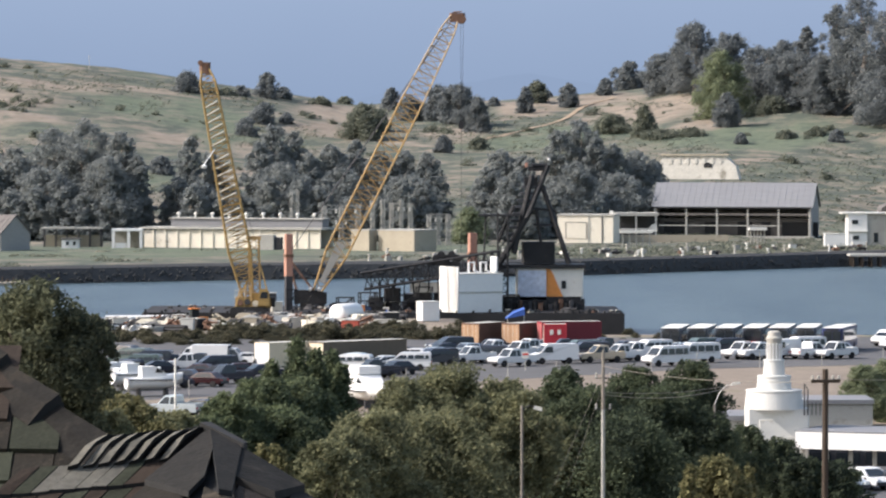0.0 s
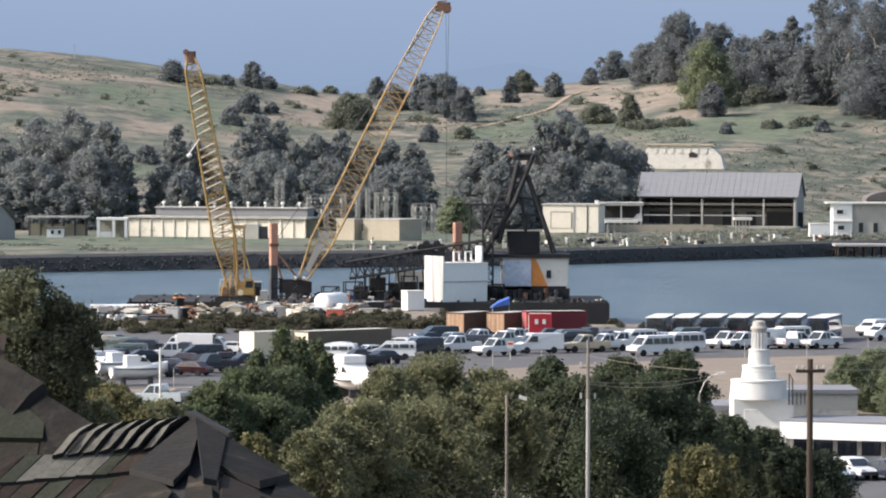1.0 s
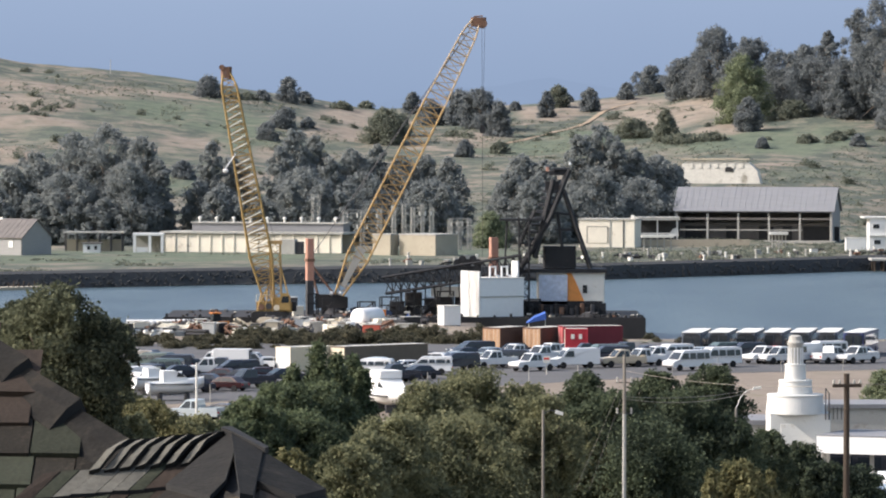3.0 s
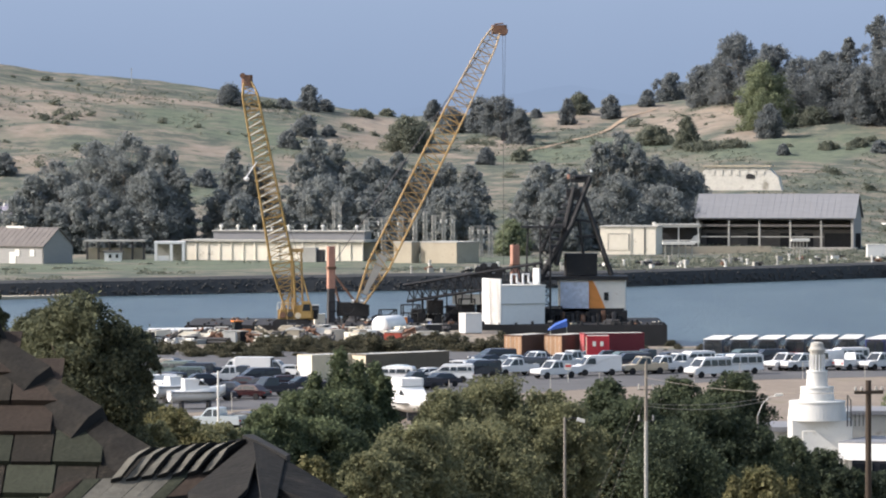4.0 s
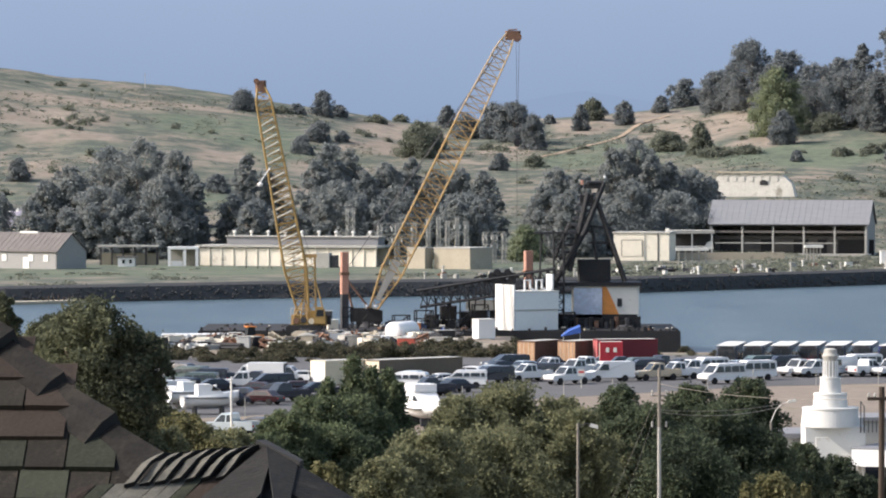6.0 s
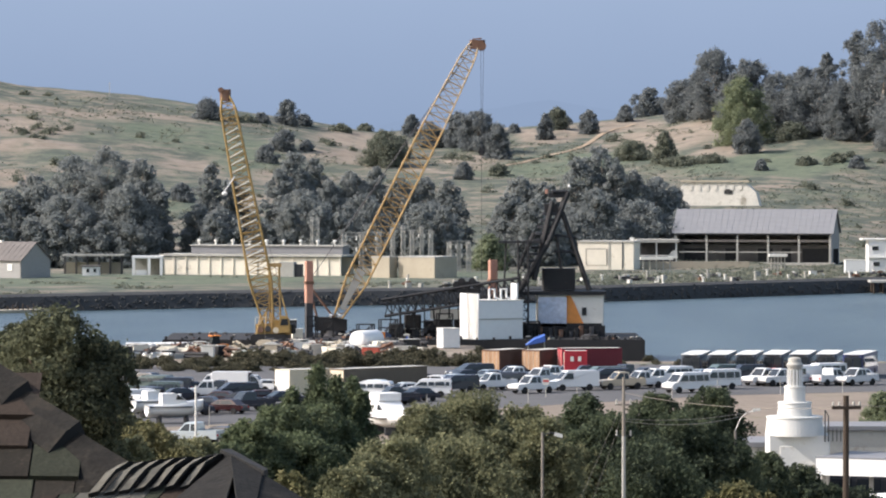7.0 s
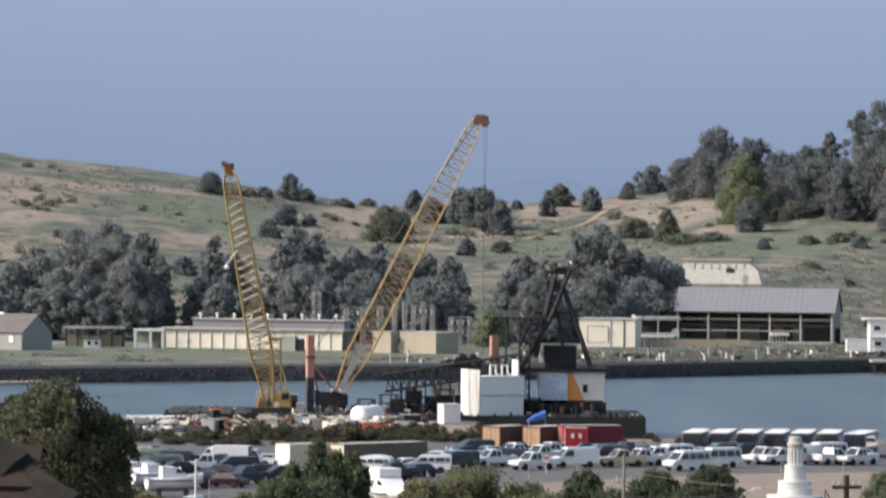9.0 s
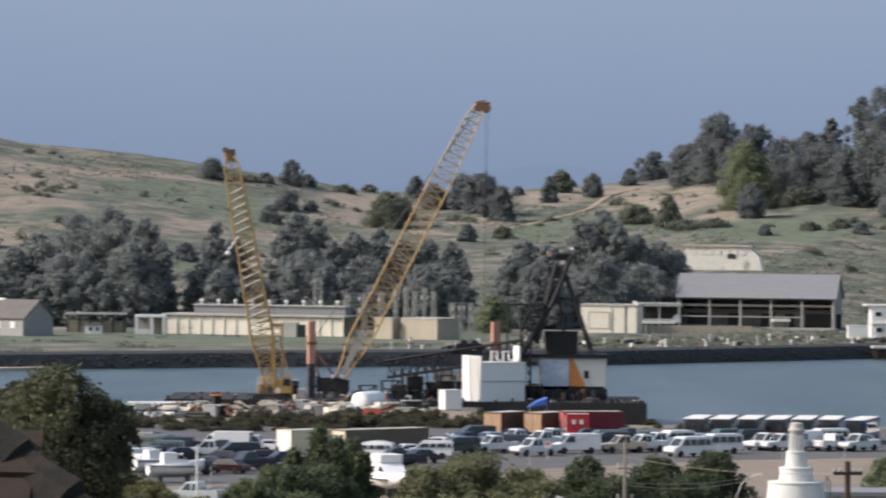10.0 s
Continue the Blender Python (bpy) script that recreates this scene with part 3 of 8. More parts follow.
def crawler_crane_right():
    c = thing("crawler_crane", -12.185, 684, 3.27, 0, "ochre lattice-boom crane leaning out over the barge, boom raised", "crane", "boom cranes")
    foot, tip = (0.641, 0, 2.405), (20.202, 1.0, 41.526)
    f, t = Vector(foot), Vector(tip)
    b, rings = boom(c, f.lerp(t, 0.0), f.lerp(t, 0.7), 3.1, 3.0, 20, 0.105, CRANE_OCHRE, "ochre lattice lower boom", ends=(0.2, 0), tip=0.35)
    b2, rings2 = boom(c, f.lerp(t, 0.7), t, 3.0, 1.9, 10, 0.085, CRANE_PALE, "sun-bleached cream upper boom", ends=(0, 0.15), tip=0.55)
    plate = Mesh()
    u, v = rings[1], rings[5]
    sl_ = sorted(range(4), key=lambda j: u[j].y + v[j].y)[:2]
    a_, b_ = sorted(sl_, key=lambda j: u[j].x)
    near_ = [u[a_], u[b_], v[b_], v[a_]]
    mid_ = (near_[0] + near_[1] + near_[2] + near_[3]) / 4
    ax_ = (t - f).normalized()
    near_ = [mid_ + ax_ * (c_ - mid_).dot(ax_) + ((c_ - mid_) - ax_ * (c_ - mid_).dot(ax_)) * 0.42 for c_ in near_]
    plate.add([c_ + Vector((0, o_, 0)) for o_ in (-0.3, -0.18) for c_ in near_], [(0, 1, 2, 3), (7, 6, 5, 4), (0, 4, 5, 1), (1, 5, 6, 2), (2, 6, 7, 3), (3, 7, 4, 0)])
    part("web_plate", plate, CONC, c, "pale grey walkway plate inside the boom foot")
    head = Mesh().box(0.3, 0, -0.9, 2.2, 1.5, 1.3, m=Matrix.Translation(tip), bevel=0.3)
    for y in (-0.9, 0.9):
        head.tube(t + Vector((0.9, y - 0.1, -0.5)), t + Vector((0.9, y + 0.1, -0.5)), 0.65, n=14)
    head.tube(t + Vector((-0.4, -0.5, 0.5)), t + Vector((0.9, -0.5, 0.6)), 0.1)
    part("boom_head", head, RUST, c, "rust-brown sheave head")
    body = Mesh().side([(-2.6, 0.7), (2.0, 0.7), (2.0, 2.2), (0.6, 2.6), (-2.6, 2.6)], -1.6, 1.6)
    part("machinery_house", body, HULL, c, "dark rusty machinery house")
    for x in (-0.3, 0.9):
        part("white_drum", Mesh().tube((x - 0.2, -1.75, 2.9), (x + 0.15, -1.75, 2.75), 0.28, n=10), WHITE, c)
    part("turntable", Mesh().lathe([(1.8, 0.3), (1.8, 0.7)], 20), DARK, c)
    part("pedestal", Mesh().lathe([(2.1, 0.0), (2.0, 0.3)], 20), DARK, c)
    g = Mesh().tube((-2.2, -0.8, 2.4), (-3.6, -0.8, 7.4), 0.16).tube((-2.2, 0.8, 2.4), (-3.6, 0.8, 7.4), 0.16).tube((0.2, -0.8, 2.4), (-3.6, -0.8, 7.4), 0.14).tube((0.2, 0.8, 2.4), (-3.6, 0.8, 7.4), 0.14).tube((-3.6, -0.9, 7.4), (-3.6, 0.9, 7.4), 0.18)
    part("gantry", g, RUST, c, "rusted back-stay gantry")
    cab = Mesh().path([(-3.6, 0.5, 7.4), f.lerp(t, 0.72) + Vector((-1.8, 0, 0.6)), t], 0.045)
    cab.path([(-3.6, -0.5, 7.4), f.lerp(t, 0.72) + Vector((-1.6, -0.4, 0.6)), t], 0.045)
    part("pendant_cable", cab, DARK, c)
    hx = 21.084
    part("hoist_cable", Mesh().tube((hx - 0.12, 0, 40.725), (hx, 0, 26.295), 0.026, n=5).tube((hx + 0.3, 0, 40.725), (hx + 0.05, 0, 26.295), 0.026, n=5).tube((hx, 0, 25.894), (hx, 0, 7.856), 0.03, n=5), DARK, c)
    part("hook_block", Mesh().side([(hx - 0.3, 25.493), (hx + 0.3, 25.493), (hx + 0.42, 25.974), (hx + 0.25, 26.696), (hx - 0.25, 26.696), (hx - 0.42, 25.974)], -0.3, 0.3), BLACK, c, "black hook block")
    return c


def barge():
    b = thing("work_barge", 0, 682, 0, 0, "long black flat-decked work barge moored at the near shore", "barge")
    x0, x1 = -35.574, 31.375
    hull = Mesh().side([(x0 + 1.2, -0.8), (x1 - 1.0, -0.8), (x1, 0.6), (x1, 3.15), (x0, 3.15), (x0, 0.4)], -14, 12)
    part("hull", hull, HULL, b)
    part("deck", Mesh().box((x0 + x1) / 2, -1.0, 3.15, x1 - x0 - 0.3, 25.6, 0.12), HULL, b, "dark rust-stained steel deck")
    for i in range(30):
        x = x0 + 0.5 + (x1 - x0 - 1) * i / 29
        part("cleat", Mesh().box(x, -13.8, 3.15, 0.35, 0.35, 0.4 + 0.2 * (i % 3 == 0), bevel=0.05), BLACK, b)
    return b


def spud(u_x, y, z0, z1, w, label):
    s = thing("spud_pile", u_x, y, z0, 12, label, "pile", "barge spuds")
    h = z1 - z0
    part("column", Mesh().box(0, 0, 0, w, w, h * 0.45, bevel=0.12), DARK, s)
    part("upper_column", Mesh().box(0, 0, h * 0.45, w * 1.03, w * 1.03, h * 0.55, bevel=0.14), PINK_RUST, s, "pinkish rust-streaked steel")
    part("collar", Mesh().box(0, 0, h * 0.7, w * 1.25, w * 1.25, 0.4, bevel=0.12), RUST, s)
    return s


def derrick():
    y = 680
    d = thing("derrick", 17.215, y, 0.87, 0, "black steel revolving derrick with A-frame and lowered boom, on the barge", "derrick")
    z = lambda v: v - 2.02
    # house on the deck, its pale upper storey with an orange sweep
    part("base_block", Mesh().box(1.753, 2, 2.3, 13.549, 8, 2.0, bevel=0.2), BLACK, d)
    part("house", Mesh().box(4.144, 2, 3.029, 9.404, 7.4, 5.26, bevel=0.15), OFFWHITE, d, "pale blue-white deckhouse")
    part("house_lower", Mesh().box(7.013, 1.8, 1.594, 3.985, 7.9, 2.391), BLACK, d)
    part("orange_sweep", Mesh().side([(3.507, 3.188), (6.216, 3.666), (4.622, 7.332), (4.144, 8.209), (3.507, 8.209)], -1.78, -1.72), mat("orange_paint", (0.62, 0.24, 0.06), 0.6), d, "orange painted stripe")
    part("house_window", Mesh().box(6.057, -1.73, 5.419, 0.638, 0.1, 1.116), GLASS, d)
    part("tarp_wrap", Mesh().box(1.594, -1.85, 3.826, 3.985, 0.3, 4.144), mat("silver_tarp", (0.45, 0.5, 0.6), 0.35, vary=0.3, bump=0.9, fine=2.0), d, "creased silver-blue tarpaulin")
    part("top_deck", Mesh().box(1.594, 2, 8.289, 15.143, 8.4, 0.5), BLACK, d)
    part("winch_house", Mesh().box(2.55, 2, 8.926, 4.622, 4.5, 3.029, bevel=0.2), BLACK, d, "dark winch house")
    fr = Mesh()
    top = (3.826, 22.794)
    for yy in (-2.2, 2.2):
        fr.tube((-3.029, yy, 8.767), (1.116, yy, 15.94), 0.38, n=8)
        fr.tube((1.116, yy, 15.94), (top[0], yy * 0.6, top[1]), 0.38, n=8)
        leg = Mesh().tube((6.854, yy, 8.926), (3.029, yy * 0.7, 19.924), 0.32, n=8)
        part("back_leg", leg, BLACK, d)
        leg = Mesh().tube((2.869, yy * 0.8, 11.955), (2.232, yy * 0.8, 16.737), 0.18, n=8)
        part("inner_leg", leg, BLACK, d)
        fr.tube((-0.956, yy, 10.361), (1.594, yy * 0.8, 21.359), 0.35, n=8)
        fr.tube((1.594, yy * 0.8, 22.794), (top[0], yy * 0.6, top[1]), 0.25, n=8)
        fr.tube((1.594, yy * 0.8, 16.737), (4.941, yy * 0.8, 16.338), 0.14, n=6)
        fr.tube((1.913, yy * 0.8, 14.346), (5.26, yy * 0.8, 14.346), 0.14, n=6)
        fr.tube((-3.188, yy, 11.955), (-0.956, yy, 17.135), 0.2, n=6)
    fr.box(2.391, 0, 21.997, 2.71, 3.2, 0.6)
    fr.box(1.435, 0, 19.526, 1.913, 2.6, 1.594)
    part("a_frame", fr, BLACK, d, "black A-frame with heavy sheaves")
    for i in range(9):
        t = i / 8
        sh = Mesh().box(-1.435 + t * 2.71, 0, 11.955 + t * 7.651, 2.072, 3.4, 0.32)
        part("stair_tread", sh, DARK, d)
    mastm, ch = Mesh(), [Mesh() for _ in range(4)]
    lattice(mastm, ch, (-2.55, -2.6, 2.4), (-2.55, -2.6, 16.099), 1.4, 1.4, 11, 0.09, tip=1.0)
    mst = part("mast", mastm, BLACK, d, "black lattice mast")
    for c in ch:
        part("chord", c, BLACK, mst)
    pf = Mesh().box(-3.029, -2.0, 15.621, 5.898, 2.8, 0.3)
    for i in range(8):
        pf.tube((-5.898 + i * 0.82, -3.3, 15.621), (-5.898 + i * 0.82, -3.3, 15.621 + 1.1), 0.05, n=4)
    pf.tube((-5.26, -2, 8.607), (-4.941, -2, 15.621), 0.14)
    part("platform", pf, BLACK, d, "high catwalk platform")
    lb, ch = Mesh(), [Mesh() for _ in range(4)]
    lattice(lb, ch, (-2.869, -4.2, 9.564), (-22.156, -4.2, 6.535), 2.5, 2.3, 18, 0.12, tip=1.0)
    lbo = part("lowered_boom", lb, BLACK, d, "black lattice boom laid nearly level")
    for c in ch:
        part("chord", c, BLACK, lbo)
    wm = Mesh()
    for i in range(5):
        wm.tube((-11.955 + i * 0.75, -4.6, 9.723 + 0.5 * (i % 2)), (-11.955 + i * 0.75, -2.4, 9.723 + 0.5 * (i % 2)), 0.55, n=12)
    wm.box(-10.998, -3.6, 8.767, 4.4, 2.4, 0.5)
    part("winch", wm, BLACK, d, "black winch drums on the boom")
    flag = Mesh().box(0.797, -1, 22.555, 0.4, 0.3, 0.6, bevel=0.06)
    part("beacon", flag, PINK_RUST, d, "small red and white beacon")
    part("beacon_lamp", Mesh().lathe([(0.16, 23.431), (0.2, 23.6), (0.08, 23.8)], 10, 3.985, 0), WHITE, d, "white lamp")
    low = Mesh()
    for i_, (x_, w_, h_) in enumerate(((-255, 26, 22), (-226, 30, 38), (-196, 22, 28), (-172, 30, 44), (-140, 26, 30), (-112, 30, 46))):
        s_ = 0.08
        part("machine_block", Mesh().box(x_ * s_, 0.5 * (i_ % 3), 2.4, w_ * s_, 4.5, h_ * s_, bevel=0.2), (BLACK, HULL, DARK)[i_ % 3], d, "dark deck machinery")
        part("deck_rail", Mesh().path([((x_ - 13) * s_, -3.4, 2.4), ((x_ - 13) * s_, -3.4, 3.6), ((x_ + 13) * s_, -3.4, 3.6), ((x_ + 13) * s_, -3.4, 2.4)], 0.06), GALV if i_ % 2 else BLACK, d)
    for i_ in range(16):
        x_, h_ = -3.0 + 0.72 * i_, 0.9 + 0.7 * ((i_ * 7) % 5) / 4
        part("engine_block", Mesh().box(x_, -2.5 - 0.3 * (i_ % 3), 2.4, 0.62, 0.9, h_, bevel=0.12), (RUST, HULL, DARK, BLACK)[i_ % 4], d, "rusty deck engine block")
    for i_ in range(14):
        x_ = -21.0 + 1.15 * i_
        part("hanging_gear", Mesh().tube((x_, -4.4, 6.6 + 0.13 * i_), (x_ + 0.3 * ((i_ % 3) - 1), -4.4, 3.4 + 0.6 * (i_ % 4)), 0.09 + 0.04 * (i_ % 2), n=6), BLACK, d)
        part("rigging_drum", Mesh().tube((x_, -4.2, 2.9 + 0.5 * (i_ % 3)), (x_, -3.2, 2.9 + 0.5 * (i_ % 3)), 0.38 + 0.1 * (i_ % 2), n=12), (BLACK, DARK, HULL)[i_ % 3], d)
    part("light_panel", Mesh().box(-13.15, -3.6, 4.941, 4.941, 0.2, 1.435), OFFWHITE, d)
    br = Mesh().tube((7.013, -2.2, -0.159), (8.926, -2.2, 1.913), 0.25).tube((8.926, -2.2, 2.391), (8.926, -2.2, 0), 0.22).tube((8.926, -2.2, 2.232), (11.158, -2.2, 0), 0.06)
    part("strut", br, BLACK, d)
    return d


def deck_box(name, u_x, y, z, sx, sy, sz, material, label, rz=0, category="cabin"):
    t = thing(name, u_x, y, z, rz, label, category)
    part("shell", Mesh().box(0, 0, 0.1, sx, sy, sz - 0.2, bevel=0.05), material, t)
    part("roof", Mesh().box(0, 0, sz - 0.1, sx + 0.12, sy + 0.12, 0.1), OFFWHITE, t)
    for x in (-sx * 0.4, sx * 0.4):
        part("skid", Mesh().box(x, 0, 0, 0.3, sy, 0.1), DARK, t)
    return t


barge()
crawler_crane_left()
crawler_crane_right()
spud(-15.416, 676, 3.27, 13.981, 1.05, "tall rusty pinkish steel spud pile beside the crane")
spud(10.594, 689, 3.27, 13.877, 1.15, "tall rusty pinkish steel spud pile behind the derrick boom")
derrick()


# ---- trees ----
def crown_mesh(name, seed, w, d, z0, z1, lobes, leaves, leaf, shape="round", lobe_r=0.3, ruffle=0.85):
    """A crown of many small leaves set on uneven lobes, with gaps between them."""
    rng = np.random.default_rng(seed)
    cs, rs = [], []
    for i in range(lobes):
        t = (i + rng.random()) / lobes
        if shape == "cone":
            reach = (1 - t) ** 0.9 * 0.95 + 0.05
        elif shape == "dome":
            reach = math.sqrt(max(0.02, 1 - t ** 1.7)) * (1.0 if t > 0.12 else 0.85)
        elif shape == "tall":
            reach = math.sin(math.pi * min(1, 0.12 + 0.86 * t)) ** 0.6
        else:
            reach = math.sin(math.pi * min(1, 0.2 + 0.72 * t)) ** 0.75
        a, r = rng.random() * 2 * math.pi, math.sqrt(rng.random()) * reach * (0.8 + 0.4 * rng.random())
        rad = lobe_r * (0.55 + 0.75 * rng.random()) * (0.5 + 0.5 * reach)
        cs.append((math.cos(a) * r * (0.5 * w - rad * w * 0.4), math.sin(a) * r * (0.5 * d - rad * d * 0.4), z0 + (z1 - z0) * (0.04 + 0.96 * t) - rad * w * 0.45))
        rs.append(rad * w * 0.5)
    cs, rs = np.array(cs), np.array(rs)
    pick = rng.choice(lobes, leaves, p=rs ** 2 / (rs ** 2).sum())
    nrm = rng.normal(size=(leaves, 3))
    nrm /= np.linalg.norm(nrm, axis=1)[:, None]
    nrm[:, 2] = np.where(nrm[:, 2] < -0.45, -nrm[:, 2], nrm[:, 2])
    rad = rs[pick] * (0.45 + 0.6 * rng.random(leaves) ** 0.6 + (0.22 if ruffle > 0.5 else 0.06) * rng.random(leaves) ** 6)
    tall = (0.7 + 0.8 * rng.random(lobes))[pick]
    pos = cs[pick] + nrm * rad[:, None] * np.stack([np.ones(leaves), np.ones(leaves), tall], 1) + rng.normal(size=(leaves, 3)) * ((0.26 if ruffle > 0.5 else 0.1) * rs[pick])[:, None]
    facing = nrm + ruffle * rng.normal(size=(leaves, 3))
    facing /= np.linalg.norm(facing, axis=1)[:, None]
    u = np.cross(facing, rng.normal(size=(leaves, 3)))
    u /= np.linalg.norm(u, axis=1)[:, None]
    v = np.cross(facing, u)
    s = leaf * (0.5 + rng.random(leaves))[:, None]
    verts = np.stack([pos - u * s, pos - v * s * 0.5, pos + u * s, pos + v * s * 0.5], 1).reshape(-1, 3)
    me = bpy.data.meshes.new(name)
    me.vertices.add(len(verts))
    me.vertices.foreach_set("co", verts.astype(np.float32).ravel())
    me.loops.add(leaves * 4)
    me.loops.foreach_set("vertex_index", np.arange(leaves * 4, dtype=np.int32))
    me.polygons.add(leaves)
    me.polygons.foreach_set("loop_start", np.arange(0, leaves * 4, 4, dtype=np.int32))
    me.update(calc_edges=True)
    return me, cs


def tree(name, x, y, z, h, w, seed, material, label, leaves=1500, leaf=0.35, lobes=26, base=0.22, shape="round", bark=None, group="", d=None, lobe_r=0.34, category="tree", ruffle=0.85):
    t = thing(name, x, y, z, 0, label, category, group)
    me, cs = crown_mesh("crown", seed, w, d or w * 0.9, h * base, h, lobes, leaves, leaf, shape, lobe_r, ruffle)
    part("crown", me, material, t)
    tr = Mesh()
    r = max(0.08, h * 0.022)
    lean = Vector((0.04 * h * math.sin(seed * 1.7), 0.03 * h * math.cos(seed), h * 0.62))
    mid = lean * 0.5 + Vector((0.02 * h * math.cos(seed * 3.1), 0, 0))
    tr.tube((0, 0, -0.6), mid, r * 1.3, r * 0.9, 8).tube(mid, lean, r * 0.9, r * 0.45, 8)
    for i in range(0, len(cs), max(3, len(cs) // 16)):
        c = Vector(cs[i])
        s = lean * min(0.95, max(0.3, (c.z - 0.12 * h) / max(0.1, lean.z)))
        tr.tube(s, s.lerp(c, 0.9), r * 0.35, r * 0.1, 5)
    part("trunk", tr, bark or BARK, t)
    return t


# FAR, CREST and BRUSH leaves: air haze put in as paler, bluer colour.
FAR_LEAF = leaf_mat("hazed_gum_leaves", (0.2, 0.22, 0.22), (0.24, 0.256, 0.248), 0.12, 0.45)
CREST_LEAF = leaf_mat("hazed_cypress_needles", (0.15, 0.168, 0.176), (0.188, 0.203, 0.204), 0.12, 0.45)
PALE_LEAF = leaf_mat("pale_green_willow_leaves", (0.16, 0.19, 0.12), (0.24, 0.27, 0.17), 0.55, 0.5)
BRUSH_LEAF = leaf_mat("hazed_scrub_leaves", (0.125, 0.14, 0.112), (0.195, 0.205, 0.16), 0.5, 0.45)
DEEP_LEAF = leaf_mat("deep_green_leaves", (0.045, 0.06, 0.042), (0.14, 0.168, 0.09), 0.75, 0.4)
DARK_LEAF = leaf_mat("darker_green_leaves", (0.03, 0.041, 0.032), (0.1, 0.122, 0.07), 0.75, 0.35)
OLIVE_LEAF = leaf_mat("olive_green_leaves", (0.08, 0.088, 0.052), (0.25, 0.25, 0.142), 0.85, 0.45)
GOLD_LEAF = leaf_mat("yellow_green_leaves", (0.07, 0.073, 0.034), (0.22, 0.205, 0.105), 0.85, 0.4)
DUSK_LEAF = leaf_mat("brownish_green_leaves", (0.045, 0.053, 0.037), (0.14, 0.147, 0.088), 0.8, 0.4)
REED_LEAF = leaf_mat("reed_leaves", (0.045, 0.047, 0.033), (0.14, 0.13, 0.088), 0.9)


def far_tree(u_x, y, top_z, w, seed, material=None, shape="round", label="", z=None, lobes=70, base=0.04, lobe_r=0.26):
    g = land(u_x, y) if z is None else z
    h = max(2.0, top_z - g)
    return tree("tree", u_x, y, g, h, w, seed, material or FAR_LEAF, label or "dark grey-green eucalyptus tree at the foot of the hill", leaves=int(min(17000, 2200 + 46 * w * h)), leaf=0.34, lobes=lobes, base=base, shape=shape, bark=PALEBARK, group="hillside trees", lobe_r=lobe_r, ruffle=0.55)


# gum trees at the foot of the hill: x, y, top, crown width
GUMS_WEST = [(-93.8, 1112, 20.7, 7.8), (-88.9, 1115, 24.1, 11.8), (-80.5, 1122, 28.8, 13.2), (-72.7, 1118, 30.4, 13.6), (-64.1, 1112, 28.0, 10.9), (-60.0, 1108, 22.6, 7.0), (-81.5, 1104, 19.5, 14.2), (-67.0, 1104, 22.1, 14.2), (-105.6, 1112, 18.1, 9.1), (-48.3, 1125, 26.7, 6.1), (-44.0, 1130, 23.0, 9.3), (-50.8, 1112, 17.4, 8.3), (-45.4, 1106, 16.6, 10.4)]
GUMS_MIDDLE = [(-29.0, 1125, 29.3, 11.1), (-24.6, 1130, 28.0, 8.2), (-32.1, 1118, 25.4, 7.3), (-20.5, 1120, 23.0, 8.4), (-26.6, 1108, 20.8, 15.6), (-15.6, 1128, 24.9, 9.5), (-9.9, 1132, 25.9, 8.8), (-13.0, 1112, 19.4, 14.3), (-4.6, 1128, 23.3, 7.9), (1.3, 1130, 23.5, 8.7), (6.9, 1128, 23.0, 8.7), (2.6, 1112, 18.1, 13.0)]
GUMS_EAST = [(24.3, 1138, 23.7, 11.5), (29.8, 1134, 22.4, 8.0), (21.0, 1122, 19.6, 7.9), (26.8, 1116, 18.1, 11.8), (38.0, 1150, 28.3, 8.1), (43.3, 1155, 30.7, 10.0), (46.8, 1148, 26.9, 7.0), (51.3, 1152, 25.2, 8.4), (56.6, 1160, 23.4, 10.9), (61.9, 1168, 21.1, 6.8), (41.1, 1130, 20.6, 13.2), (52.1, 1140, 17.9, 14.7)]
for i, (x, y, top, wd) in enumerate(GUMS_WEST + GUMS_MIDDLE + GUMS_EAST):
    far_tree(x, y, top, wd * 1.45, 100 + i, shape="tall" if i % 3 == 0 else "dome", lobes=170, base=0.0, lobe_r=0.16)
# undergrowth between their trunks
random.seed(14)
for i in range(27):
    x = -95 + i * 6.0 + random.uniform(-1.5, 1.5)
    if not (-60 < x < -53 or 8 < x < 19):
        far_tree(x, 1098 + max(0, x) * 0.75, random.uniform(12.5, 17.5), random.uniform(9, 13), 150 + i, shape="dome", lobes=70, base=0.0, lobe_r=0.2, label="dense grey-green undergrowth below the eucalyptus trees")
far_tree(15.9, 1075, 11.2, 9.3, 190, PALE_LEAF, "dome", "green rounded bush beside the switch yard", lobes=60)
